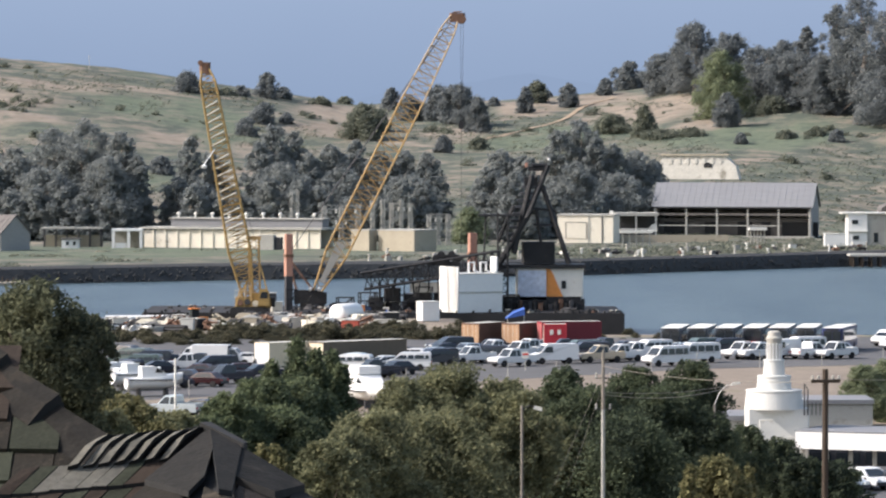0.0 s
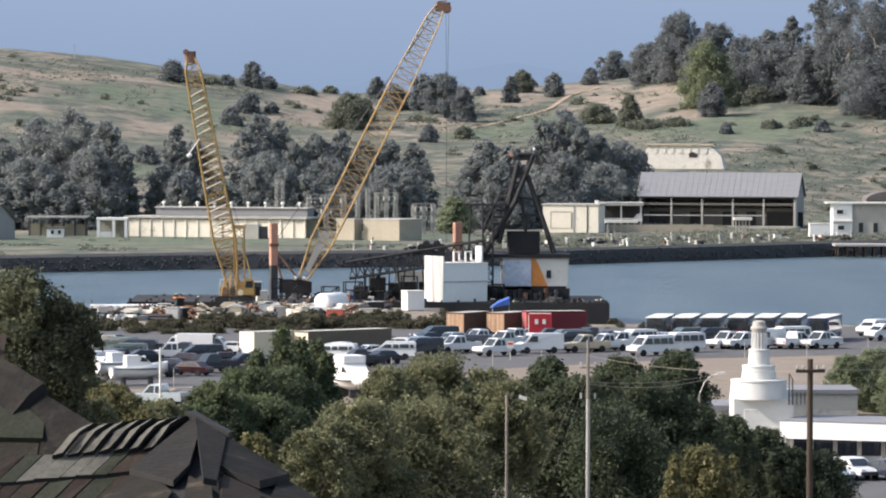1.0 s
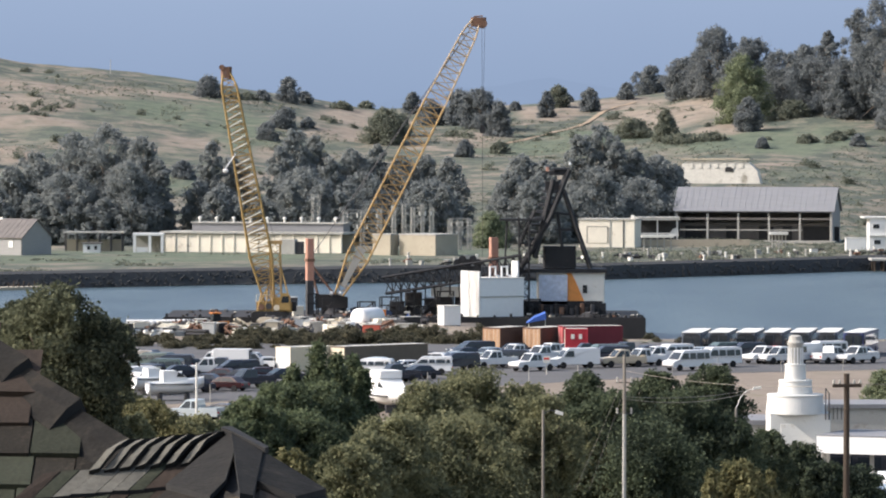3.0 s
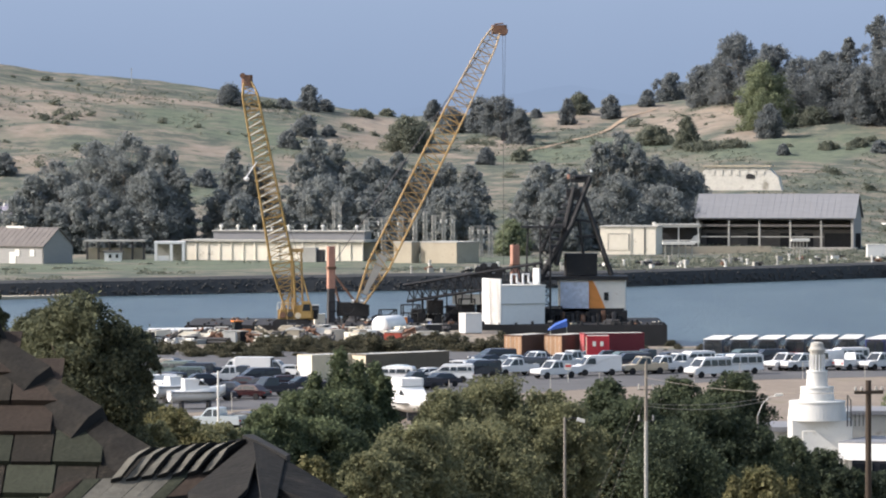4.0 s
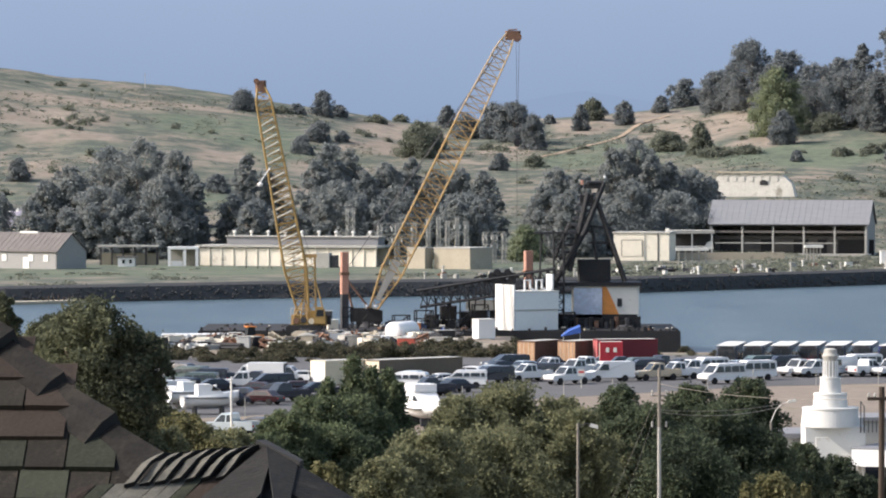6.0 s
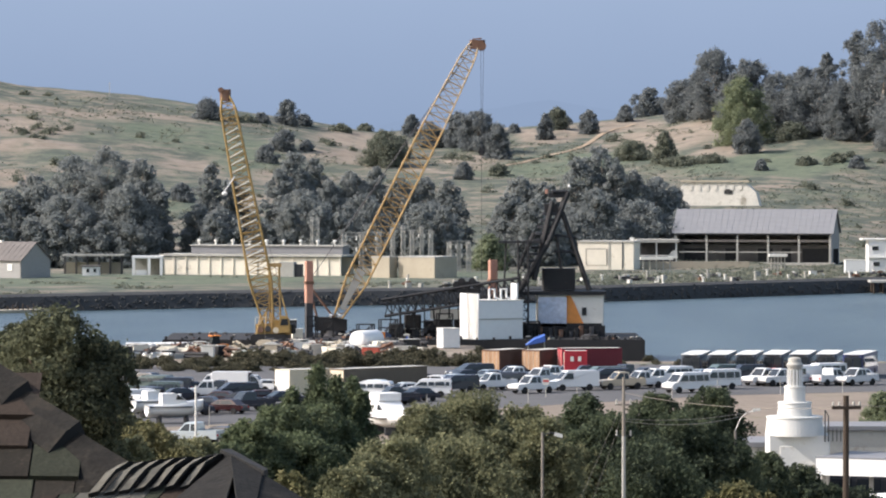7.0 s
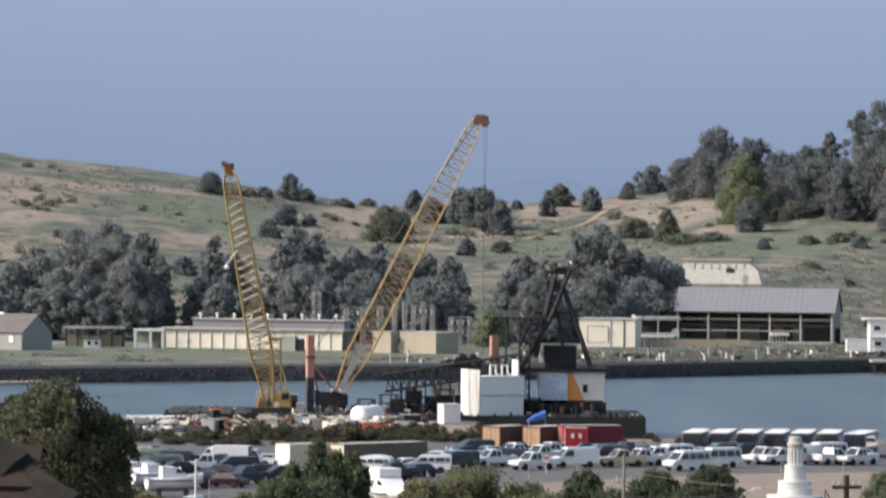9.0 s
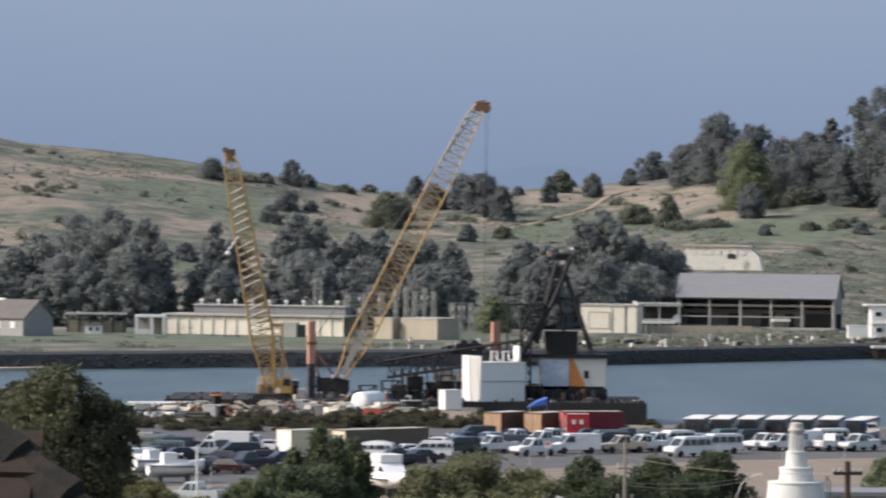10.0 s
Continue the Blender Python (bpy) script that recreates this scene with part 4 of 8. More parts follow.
# trees on the ridge, in the wood on the hill and out on the slope: x, y, top, crown width, kind
RIDGE = [(-63.7, 1448, 45.6, 8.8, 0), (-39.9, 1468, 45.4, 7.9, 0), (-35.3, 1476, 41.2, 6.2, 0), (-47.4, 1456, 41.4, 4.8, 0), (-51.9, 1453, 40.7, 5.8, 2), (-55.2, 1448, 40.3, 5.1, 2), (-16.6, 1495, 38.4, 5.3, 2), (-24.2, 1472, 37.2, 6.9, 2), (-2.1, 1470, 41.0, 5.9, 0), (3.4, 1429, 38.5, 7.7, 0), (11.4, 1428, 41.5, 10.4, 0), (29.0, 1471, 38.1, 3.8, 0), (38.0, 1447, 41.0, 5.1, 0), (42.5, 1476, 43.3, 6.6, 2), (46.6, 1495, 40.0, 2.1, 0), (51.6, 1464, 42.3, 6.2, 0), (64.1, 1495, 44.2, 5.6, 0), (72.2, 1513, 49.8, 9.6, 0)]
WOOD = [(81.0, 1470, 51.5, 12.7, 0), (88.7, 1450, 60.8, 14.3, 0), (85.1, 1458, 54.7, 8.5, 0), (99.1, 1438, 57.1, 12.5, 0), (93.2, 1420, 52.7, 10.0, 0), (92.8, 1384, 51.1, 14.3, 1), (105.9, 1400, 52.4, 12.5, 0), (111.4, 1398, 54.3, 13.1, 0), (117.7, 1394, 58.2, 9.5, 0), (114.6, 1388, 50.9, 15.0, 0), (125.9, 1384, 64.1, 11.4, 0), (121.0, 1376, 49.4, 11.3, 0), (131.9, 1372, 67.0, 14.5, 0), (138.8, 1362, 63.5, 17.6, 0), (150, 1400, 66.0, 20, 0), (162, 1420, 62, 24, 0), (137, 1350, 46, 16, 0)]
SLOPE = [(-113.3, 1255, 25.6, 5.9, 0), (-61.9, 1258, 21.4, 6.8, 0), (-39.0, 1386, 35.9, 8.4, 0), (-42.7, 1358, 31.6, 6.1, 0), (-32.3, 1390, 33.0, 3.9, 0), (-9.9, 1366, 35.7, 11.5, 2), (-5.7, 1390, 34.1, 6.5, 2), (17.5, 1408, 41.5, 10.2, 0), (22.5, 1388, 37.9, 7.8, 0), (92.8, 1360, 38.7, 8.0, 0), (69.1, 1352, 35.4, 7.0, 2), (60.2, 1370, 32.9, 10.6, 2), (12.5, 1330, 26.6, 5.0, 0), (22.4, 1346, 26.3, 5.4, 2), (94.4, 1328, 27.5, 3.4, 0), (106.7, 1380, 38.1, 9.7, 2), (116.0, 1338, 29.1, 6.3, 2), (107.3, 1336, 28.2, 5.6, 2), (120.7, 1328, 28.5, 4.7, 0), (73.4, 1346, 28.5, 9.5, 2), (81.9, 1344, 28.8, 7.9, 2)]
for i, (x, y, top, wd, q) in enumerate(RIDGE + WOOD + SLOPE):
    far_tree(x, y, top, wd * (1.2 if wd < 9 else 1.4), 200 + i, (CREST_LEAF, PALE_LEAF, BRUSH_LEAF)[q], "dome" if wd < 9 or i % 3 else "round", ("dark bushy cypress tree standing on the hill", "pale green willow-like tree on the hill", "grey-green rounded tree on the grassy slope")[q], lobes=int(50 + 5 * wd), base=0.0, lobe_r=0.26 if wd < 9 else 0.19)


def scrub():
    """Low brush scattered over the slopes."""
    random.seed(11)
    kinds = [crown_mesh("bush", 300 + i, 4.0, 3.5, 0.0, 2.2, 9, 260, 0.34, "round", 0.5)[0] for i in range(5)]
    for me in kinds:
        me.materials.append(BRUSH_LEAF)
    n = 0
    while n < 260:
        x, y = random.uniform(-150, 165), random.uniform(1130, 1470)
        if noise.noise((x * 0.03, y * 0.02, 6.0)) < -0.05:
            continue
        ob = new("bush", kinds[n % 5])
        s = random.choice((0.35, 0.45, 0.6, 0.8, 1.1))
        ob.matrix_basis = pose(x, y, land(x, y) - 0.15, 0, 0, random.uniform(0, 360)) @ Matrix.Diagonal((s * random.uniform(0.9, 1.7), s, s * random.uniform(0.7, 1.0), 1))
        tagged(ob, "grey-green coastal bush on the dry slope", "bush", "hillside bushes")
        n += 1


scrub()


def tufts(name, label, count, per, size, spots, material, seed):
    """Uncountable low brush: small clumps of leaves over the ground, as one object."""
    rng = np.random.default_rng(seed)
    random.seed(seed)
    centres = []
    while len(centres) < count:
        x, y = spots()
        if x is not None:
            centres.append((x, y, land(x, y), random.uniform(0.5, 1.5)))
    c = np.repeat(np.array(centres), per, axis=0)
    n = len(c)
    off = rng.normal(size=(n, 3)) * np.array([0.55, 0.5, 0.22]) * size * c[:, 3:4]
    off[:, 2] = np.abs(off[:, 2])
    pos = c[:, :3] + off
    up = np.array([0, 0, 1.0]) + 0.6 * rng.normal(size=(n, 3))
    u = np.cross(up, rng.normal(size=(n, 3)))
    u /= np.linalg.norm(u, axis=1)[:, None]
    v = np.cross(up, u)
    v /= np.linalg.norm(v, axis=1)[:, None]
    s = 0.3 * size * (0.5 + rng.random(n))[:, None]
    verts = np.stack([pos - u * s, pos - v * s * 0.6, pos + u * s, pos + v * s * 0.6], 1).reshape(-1, 3)
    me = bpy.data.meshes.new(name)
    me.from_pydata(verts.tolist(), [], np.arange(n * 4).reshape(-1, 4).tolist())
    me.materials.append(material)
    return tagged(new(name, me), label, "scrub", kind="stuff")


def on_hill():
    x, y = random.uniform(-160, 190), random.uniform(1125, 1470)
    keep = noise.noise((x * 0.025, y * 0.016, 12.0)) + 0.5 * noise.noise((x * 0.09, y * 0.05, 2.0)) + (0.25 if x > 70 and y < 1330 else 0)
    return (x, y) if keep > 0.05 else (None, None)


def on_quay():
    x = random.uniform(-120, 130)
    y = lerp(x, SHORE) + random.uniform(3, 110)
    return (x, y) if noise.noise((x * 0.06, y * 0.04, 5.0)) > (0.2 if x < 20 else -0.15) else (None, None)


tufts("hillside_scrub", "low grey-green and straw scrub covering the slopes", 8500, 9, 0.85, on_hill, BRUSH_LEAF, 41)
def behind_seawall():
    x = random.uniform(22, 140)
    y = lerp(x, SHORE) + random.uniform(3, 75)
    return (x, y) if noise.noise((x * 0.1, y * 0.08, 15.0)) > -0.1 else (None, None)


tufts("quay_brush", "dark low brush and debris behind the sea wall", 420, 20, 1.1, behind_seawall, BRUSH_LEAF, 43)
tufts("quay_weeds", "low pale weeds on the far quay", 900, 16, 0.9, on_quay, BRUSH_LEAF, 42)

# trees between the deck and the parking ground: name, x, y, height, width, leaf set, shape
WEST_STAND = [("broadleaf", -15.3, 205, 22.4, 4.9, DUSK_LEAF, "round", 5), ("broadleaf", -17.3, 208, 21.7, 2.9, DUSK_LEAF, "round", 31), ("broadleaf", -13.4, 207, 21.0, 2.2, DUSK_LEAF, "round", 32), ("broadleaf", -20.3, 215, 22.4, 1.5, DUSK_LEAF, "round", 6), ("broadleaf", -15.3, 206, 20.4, 4.8, DUSK_LEAF, "round", 33), ("shrub", -14.3, 225, 17.2, 3.6, OLIVE_LEAF, "round", 7), ("shrub", -12.5, 222, 16.7, 3.4, GOLD_LEAF, "round", 8), ("shrub", -15.2, 218, 17.9, 2.6, OLIVE_LEAF, "round", 18), ("shrub", -13.4, 219, 16.2, 3.6, OLIVE_LEAF, "round", 52), ("shrub", -11.0, 221, 15.5, 3.2, GOLD_LEAF, "round", 53), ("shrub", -10.4, 224, 15.8, 2.9, OLIVE_LEAF, "round", 34)]
MIDDLE_STAND = [("conifer", -5.0, 236, 18.6, 4.5, DEEP_LEAF, "cone", 9), ("conifer", -3.3, 240, 17.9, 4.1, DEEP_LEAF, "cone", 10), ("conifer", -6.2, 236, 17.5, 4.5, DEEP_LEAF, "cone", 54), ("conifer", -4.1, 238, 18.0, 4.2, DEEP_LEAF, "cone", 55), ("conifer", -2.8, 239, 17.3, 3.6, DEEP_LEAF, "cone", 56), ("conifer", -7.4, 233, 16.8, 3.9, DEEP_LEAF, "cone", 57), ("broadleaf", -6.5, 232, 16.9, 3.8, DEEP_LEAF, "round", 11), ("broadleaf", -4.8, 234, 16.8, 4.1, DEEP_LEAF, "round", 35), ("broadleaf", -7.9, 228, 16.4, 3.2, DEEP_LEAF, "round", 19), ("broadleaf", -6.0, 230, 15.7, 5.9, DEEP_LEAF, "round", 36), ("broadleaf", -9.1, 226, 15.4, 2.9, DEEP_LEAF, "round", 37), ("broadleaf", -3.4, 236, 15.4, 3.0, DEEP_LEAF, "round", 38), ("shrub", -5.1, 190, 16.4, 2.0, GOLD_LEAF, "round", 25), ("shrub", -3.1, 212, 15.2, 3.2, OLIVE_LEAF, "round", 28)]
OLIVE_STAND = [("broadleaf", 2.6, 240, 17.1, 6.0, OLIVE_LEAF, "round", 12), ("broadleaf", 5.0, 242, 16.3, 4.3, OLIVE_LEAF, "round", 39), ("broadleaf", 0.2, 238, 16.6, 4.2, OLIVE_LEAF, "round", 40), ("broadleaf", -1.3, 228, 15.6, 4.8, OLIVE_LEAF, "round", 13), ("broadleaf", 6.0, 238, 15.9, 3.6, OLIVE_LEAF, "round", 20), ("broadleaf", 1.8, 234, 15.2, 7.1, OLIVE_LEAF, "round", 41), ("broadleaf", -2.5, 226, 14.8, 3.2, OLIVE_LEAF, "round", 42)]
EAST_STAND = [("broadleaf", 8.9, 262, 15.9, 2.9, DARK_LEAF, "round", 14), ("broadleaf", 13.1, 268, 15.7, 3.6, DARK_LEAF, "round", 15), ("broadleaf", 16.6, 272, 15.8, 3.3, DARK_LEAF, "round", 16), ("broadleaf", 10.2, 258, 15.1, 4.5, DARK_LEAF, "round", 21), ("broadleaf", 14.3, 262, 14.9, 5.2, DARK_LEAF, "round", 22), ("broadleaf", 11.9, 256, 13.8, 7.8, DARK_LEAF, "round", 43), ("broadleaf", 16.8, 262, 13.6, 4.0, DARK_LEAF, "round", 44), ("broadleaf", 8.3, 256, 13.5, 3.3, OLIVE_LEAF, "round", 45), ("conifer", 13.6, 205, 15.0, 2.4, GOLD_LEAF, "round", 17), ("conifer", 12.3, 203, 14.8, 1.9, GOLD_LEAF, "cone", 23), ("conifer", 15.1, 207, 14.4, 1.9, GOLD_LEAF, "cone", 24), ("broadleaf", 23.0, 290, 10.3, 3.1, DARK_LEAF, "round", 26), ("broadleaf", 24.2, 288, 9.3, 2.7, DARK_LEAF, "round", 46), ("broadleaf", 20.6, 285, 11.3, 2.7, DARK_LEAF, "round", 47), ("broadleaf", 26.2, 289, 9.0, 3.8, DARK_LEAF, "round", 51), ("shrub", 40.7, 420, 8.3, 3.4, PALE_LEAF, "round", 48), ("shrub", 43.6, 425, 8.6, 4.5, PALE_LEAF, "round", 49), ("shrub", 44.9, 418, 7.7, 4.4, PALE_LEAF, "round", 50)]
LABELS = {DARK_LEAF: "dark green tree with heavy clumped foliage", DEEP_LEAF: "deep green broadleaf tree, dense and sunlit along its edge", DUSK_LEAF: "dense brownish-green tree, darker towards its heart", OLIVE_LEAF: "dusty olive-green tree with small leaves", GOLD_LEAF: "yellow-green feathery bush catching the sun", PALE_LEAF: "pale green bush beside the parking ground"}
for name, x, y, top, wd, leafset, shape, seed in WEST_STAND + MIDDLE_STAND + OLIVE_STAND + EAST_STAND:
    g = land(x, y)
    h = top - g
    area = wd * min(h, wd * 1.6)
    tree("tree" if name != "shrub" else "shrub", x, y, g, h, wd * 1.3, seed, leafset, LABELS[leafset], leaves=int(min(60000, 6000 + 900 * area)), leaf=0.095, lobes=int(110 + 22.0 * wd), base=max(0.05, 1 - wd * (1.35 if shape == "round" else 2.4) / h), shape=shape, group="trees below the deck", lobe_r=0.18, category="tree" if name != "shrub" else "shrub")


# ---- far shore buildings ----
def wall_panelled(parent, x0, x1, y, z, h, n, material, pil=0.35, recess=0.2, thick=0.3):
    """A wall of n recessed bays between pilasters; every bay and pilaster a piece of its own."""
    step = (x1 - x0) / n
    for i in range(n + 1):
        part("pilaster", Mesh().box(x0 + i * step, y, z, pil, thick + recess, h), material, parent)
    for i in range(n):
        part("wall_panel", Mesh().box(x0 + (i + 0.5) * step, y + recess / 2, z, step - pil - 0.01, thick, h - 0.25), material, parent)


def gable(name, x, y, z, rz, L, W, eave, ridge, wallmat, roofmat, label, open_front=False, over=0.35):
    """A gabled building; L along x, front towards -y."""
    t = thing(name, x, y, z, rz, label, "building", "far shore buildings")
    if not open_front:
        part("wall_front", Mesh().box(0, -W / 2 + 0.15, -0.5, L, 0.3, eave + 0.5), wallmat, t)
    part("wall_back", Mesh().box(0, W / 2 - 0.15, -0.5, L, 0.3, eave + 0.5), wallmat, t)
    for s in (-1, 1):
        e = Mesh().add([(-0.15, -W / 2, -0.5), (-0.15, W / 2, -0.5), (-0.15, W / 2, eave), (-0.15, 0, ridge), (-0.15, -W / 2, eave), (0.15, -W / 2, -0.5), (0.15, W / 2, -0.5), (0.15, W / 2, eave), (0.15, 0, ridge), (0.15, -W / 2, eave)],
                       [(4, 3, 2, 1, 0), (5, 6, 7, 8, 9), (0, 1, 6, 5), (1, 2, 7, 6), (2, 3, 8, 7), (3, 4, 9, 8), (4, 0, 5, 9)], pose(s * (L / 2 - 0.16), 0, 0))
        part("gable_end", e, wallmat, t)
    sl = (ridge - eave) / (W / 2)
    for s in (-1, 1):
        r = Mesh()
        y0, z0 = s * (W / 2 + over), eave - over * sl
        r.add([(-L / 2 - over, y0, z0), (L / 2 + over, y0, z0), (L / 2 + over, 0, ridge + 0.02), (-L / 2 - over, 0, ridge + 0.02),
               (-L / 2 - over, y0, z0 + 0.2), (L / 2 + over, y0, z0 + 0.2), (L / 2 + over, 0, ridge + 0.22), (-L / 2 - over, 0, ridge + 0.22)],
              [(0, 1, 2, 3), (7, 6, 5, 4), (0, 4, 5, 1), (1, 5, 6, 2), (2, 6, 7, 3), (3, 7, 4, 0)])
        rf = part("roof", r, roofmat, t)
        n = int(L / 1.4)
        for i in range(n if s < 0 else 0):
            xx = -L / 2 + (i + 0.5) * L / n
            part("roof_seam", Mesh().tube((xx, y0, z0 + 0.22), (xx, 0, ridge + 0.24), 0.05, n=4), roofmat, rf)
    return t


def opening(parent, name, x, y, z, w, h, material, frame=None):
    f = part(name, Mesh().box(x, y, z, w, 0.12, h), material, parent)
    if frame:
        fr = Mesh().box(x - w / 2 - 0.06, y - 0.03, z - 0.06, 0.12, 0.16, h + 0.12).box(x + w / 2 + 0.06, y - 0.03, z - 0.06, 0.12, 0.16, h + 0.12).box(x, y - 0.03, z + h, w, 0.16, 0.12)
        part("frame", fr, frame, f)
    return f


GREYWALL = mat("grey_wood_siding", (0.27, 0.268, 0.262), 0.85, vary=0.12, scale=0.6, stretch=(1, 1, 6))
PURPLEROOF = mat("slate_purple_roof", (0.2, 0.19, 0.24), 0.8, vary=0.15, scale=0.4)

# low barrack with its dark gable end
g = gable("barrack", -88.483, 1018, 3.0, -36, 20.0, 9.5, 3.795, 7.354, GREYWALL, BROWNROOF, "weathered grey barrack with brown gable roof on the far shore")
for x in (-7.5, -3.0, 4.4, 8.5):
    opening(g, "window", x - 1.5, -4.79, 1.6, 1.1, 1.3, WHITE, OFFWHITE)
opening(g, "door", 1.6, -4.79, 0.05, 1.5, 2.3, WHITE, OFFWHITE)
part("ridge_vent", Mesh().box(-1.5, 0, 7.354, 5, 0.8, 0.45), OFFWHITE, g)
# house behind it on the rise
g = gable("house", -101.449, 1135, 5.823, -30, 13.906, 9.0, 4.238, 7.946, CREAM, PURPLEROOF, "house with slate-purple roof and three pale roof vents behind the barrack")
for i in range(3):
    part("roof_vent", Mesh().box(-3.5 + i * 2.2, -0.4, 7.417, 0.7, 0.7, 0.9), OFFWHITE, g)
# small white hut and open-sided garage
h = thing("hut", -70.138, 1032, 3.0, 0, "small white hut with two dark windows", "hut", "far shore buildings")
part("shell", Mesh().box(0, 0, -0.3, 3.622, 3, 2.173), WHITE, h)
part("roof", Mesh().box(0, 0, 1.932, 4.346, 3.6, 0.25), BROWNROOF, h)
for x in (-0.6, 0.9):
    opening(h, "window", x, -1.52, 0.7, 0.6, 0.8, GLASS, WHITE)
c = thing("carport", -70.547, 1045, 3.0, 0, "long thin flat canopy roof on posts", "canopy", "far shore buildings")
part("roof", Mesh().box(0, 0, 3.919, 13.228, 4, 0.35), CONC, c)
for i in range(6):
    for y in (-1.8, 1.8):
        part("post", Mesh().box(-6.124 + i * 2.45, y, -0.2, 0.2, 0.2, 3.919 + 0.2), DARK, c)
part("back_wall", Mesh().box(0, 2.1, -0.2, 12.738, 0.25, 2.694), TANBLK, c)
gr = thing("garage", -58.226, 1036, 3.0, 0, "white open-fronted garage at the end of the long building", "garage", "far shore buildings")
part("roof", Mesh().box(0, 0, 3.639, 6.55, 5.4, 0.5), WHITE, gr)
for x in (-2.9, 0.4, 3.0):
    part("pier", Mesh().box(x, -2.4, -0.3, 0.6, 0.5, 3.639 + 0.3), WHITE, gr)
part("back_wall", Mesh().box(0, 2.3, -0.3, 6.065, 0.3, 3.639 + 0.3), CONC, gr)
part("side_wall", Mesh().box(3.033, 0.1, -0.3, 0.3, 4.2, 3.639 + 0.3), CONC, gr)
part("counter", Mesh().box(-1.3, -1.6, -0.3, 2.4, 0.5, 1.4), WHITE, gr)
# long cream building with bays
lb = thing("warehouse", -35.159, 1038, 3.0, -18, "long low cream building with pilaster bays and grey flat roof", "building", "far shore buildings")
L2 = 20.3
wall_panelled(lb, -L2, L2, -3, -0.3, 4.015 + 0.3, 15, CREAM)
part("wall_back", Mesh().box(0, 6, -0.3, 2 * L2, 0.3, 4.015), CREAM, lb)
part("roof", Mesh().box(0, 1.5, 4.015, 2 * L2 + 1.0, 10.2, 0.4), CONC, lb)
part("upper_storey", Mesh().box(1.825, 4.2, 4.015 + 0.45, 2 * L2 - 6, 4.5, 1.703), GREYROOF, lb, "grey clerestory")
part("upper_roof", Mesh().box(1.825, 4.2, 5.718 + 0.45, 2 * L2 - 5.4, 5.2, 0.2), CONC, lb)
for i in range(9):
    v = part("roof_vent", Mesh().lathe([(0.25, 5.718 + 0.6), (0.25, 5.718 + 1.3), (0.45, 5.718 + 1.35), (0.4, 5.718 + 1.7), (0.1, 5.718 + 1.85)], 10, -L2 + 6 + i * 3.893, 3.6), OFFWHITE, lb)
dk = thing("transformer_box", -27.789, 1022, 3.0, -12, "grey metal equipment enclosure", "enclosure")
part("cabinet", Mesh().box(0, 0, 0, 3.354, 2.6, 3.114, bevel=0.1), CONC, dk)
part("cabinet_annex", Mesh().box(2.396, 0.2, 0, 1.437, 2.0, 2.635, bevel=0.1), DARK, dk)
# block walls of the switch yard
for u_x, wdt, lit in ((-7.235, 4.507, 0), (1.898, 9.014, 0)):
    bw = thing("block_wall", u_x, 1014, 3.0, -32, "tan concrete blast-wall block beside the switch yard", "wall block", "blast walls")
    part("block", Mesh().box(0, 0, -0.3, wdt, 9.014 if wdt > 6 else 3.0, 4.27 + 0.3, bevel=0.08), TANBLK, bw)
    part("coping", Mesh().box(0, 0, 4.27, wdt + 0.2, (9.014 if wdt > 6 else 3.0) + 0.2, 0.25), CONC, bw)


def pylon(x, y, z, h, w, label, name="lattice_tower", arms=1):
    t = thing(name, x, y, z, 20, label, "lattice tower", "switch yard steelwork")
    for sx in (-1, 1):
        for sy in (-1, 1):
            part("leg", Mesh().box(sx * w / 2, sy * w / 2, -0.3, 0.11, 0.11, h + 0.3), CONC, t)
    br = Mesh()
    n = max(3, int(h / w / 1.1))
    for i in range(n):
        a, b = h * i / n, h * (i + 1) / n
        for s in (-1, 1):
            br.tube((-w / 2, s * w / 2, a), (w / 2, s * w / 2, b), 0.04, n=4).tube((w / 2, s * w / 2, a), (-w / 2, s * w / 2, b), 0.04, n=4)
            br.tube((s * w / 2, -w / 2, a), (s * w / 2, w / 2, b), 0.04, n=4).tube((-w / 2, s * w / 2, b), (w / 2, s * w / 2, b), 0.04, n=4)
    part("bracing", br, CONC, t, kind="stuff")
    return t


pylon(-22.859, 1060, 3, 12.175, 1.5, "tall slim grey lattice tower behind the long building")
for u_x, y, h, w in ((-16.2, 1045, 8.818, 0.8), (-12.4, 1046, 8.8, 0.8), (-8.7, 1048, 9.089, 0.8), (-5.6, 1040, 9.995, 0.7), (-3.4, 1042, 10.4, 0.7), (-1.5, 1045, 9.553, 0.7), (0.6, 1046, 10.2, 0.6), (2.6, 1047, 9.326, 0.7), (6.7, 1060, 6.709, 0.8), (8.8, 1060, 6.3, 0.7), (10.9, 1060, 6.709, 0.8)):
    pylon(u_x, y, 3, h, w, "grey galvanised switch-yard lattice post")
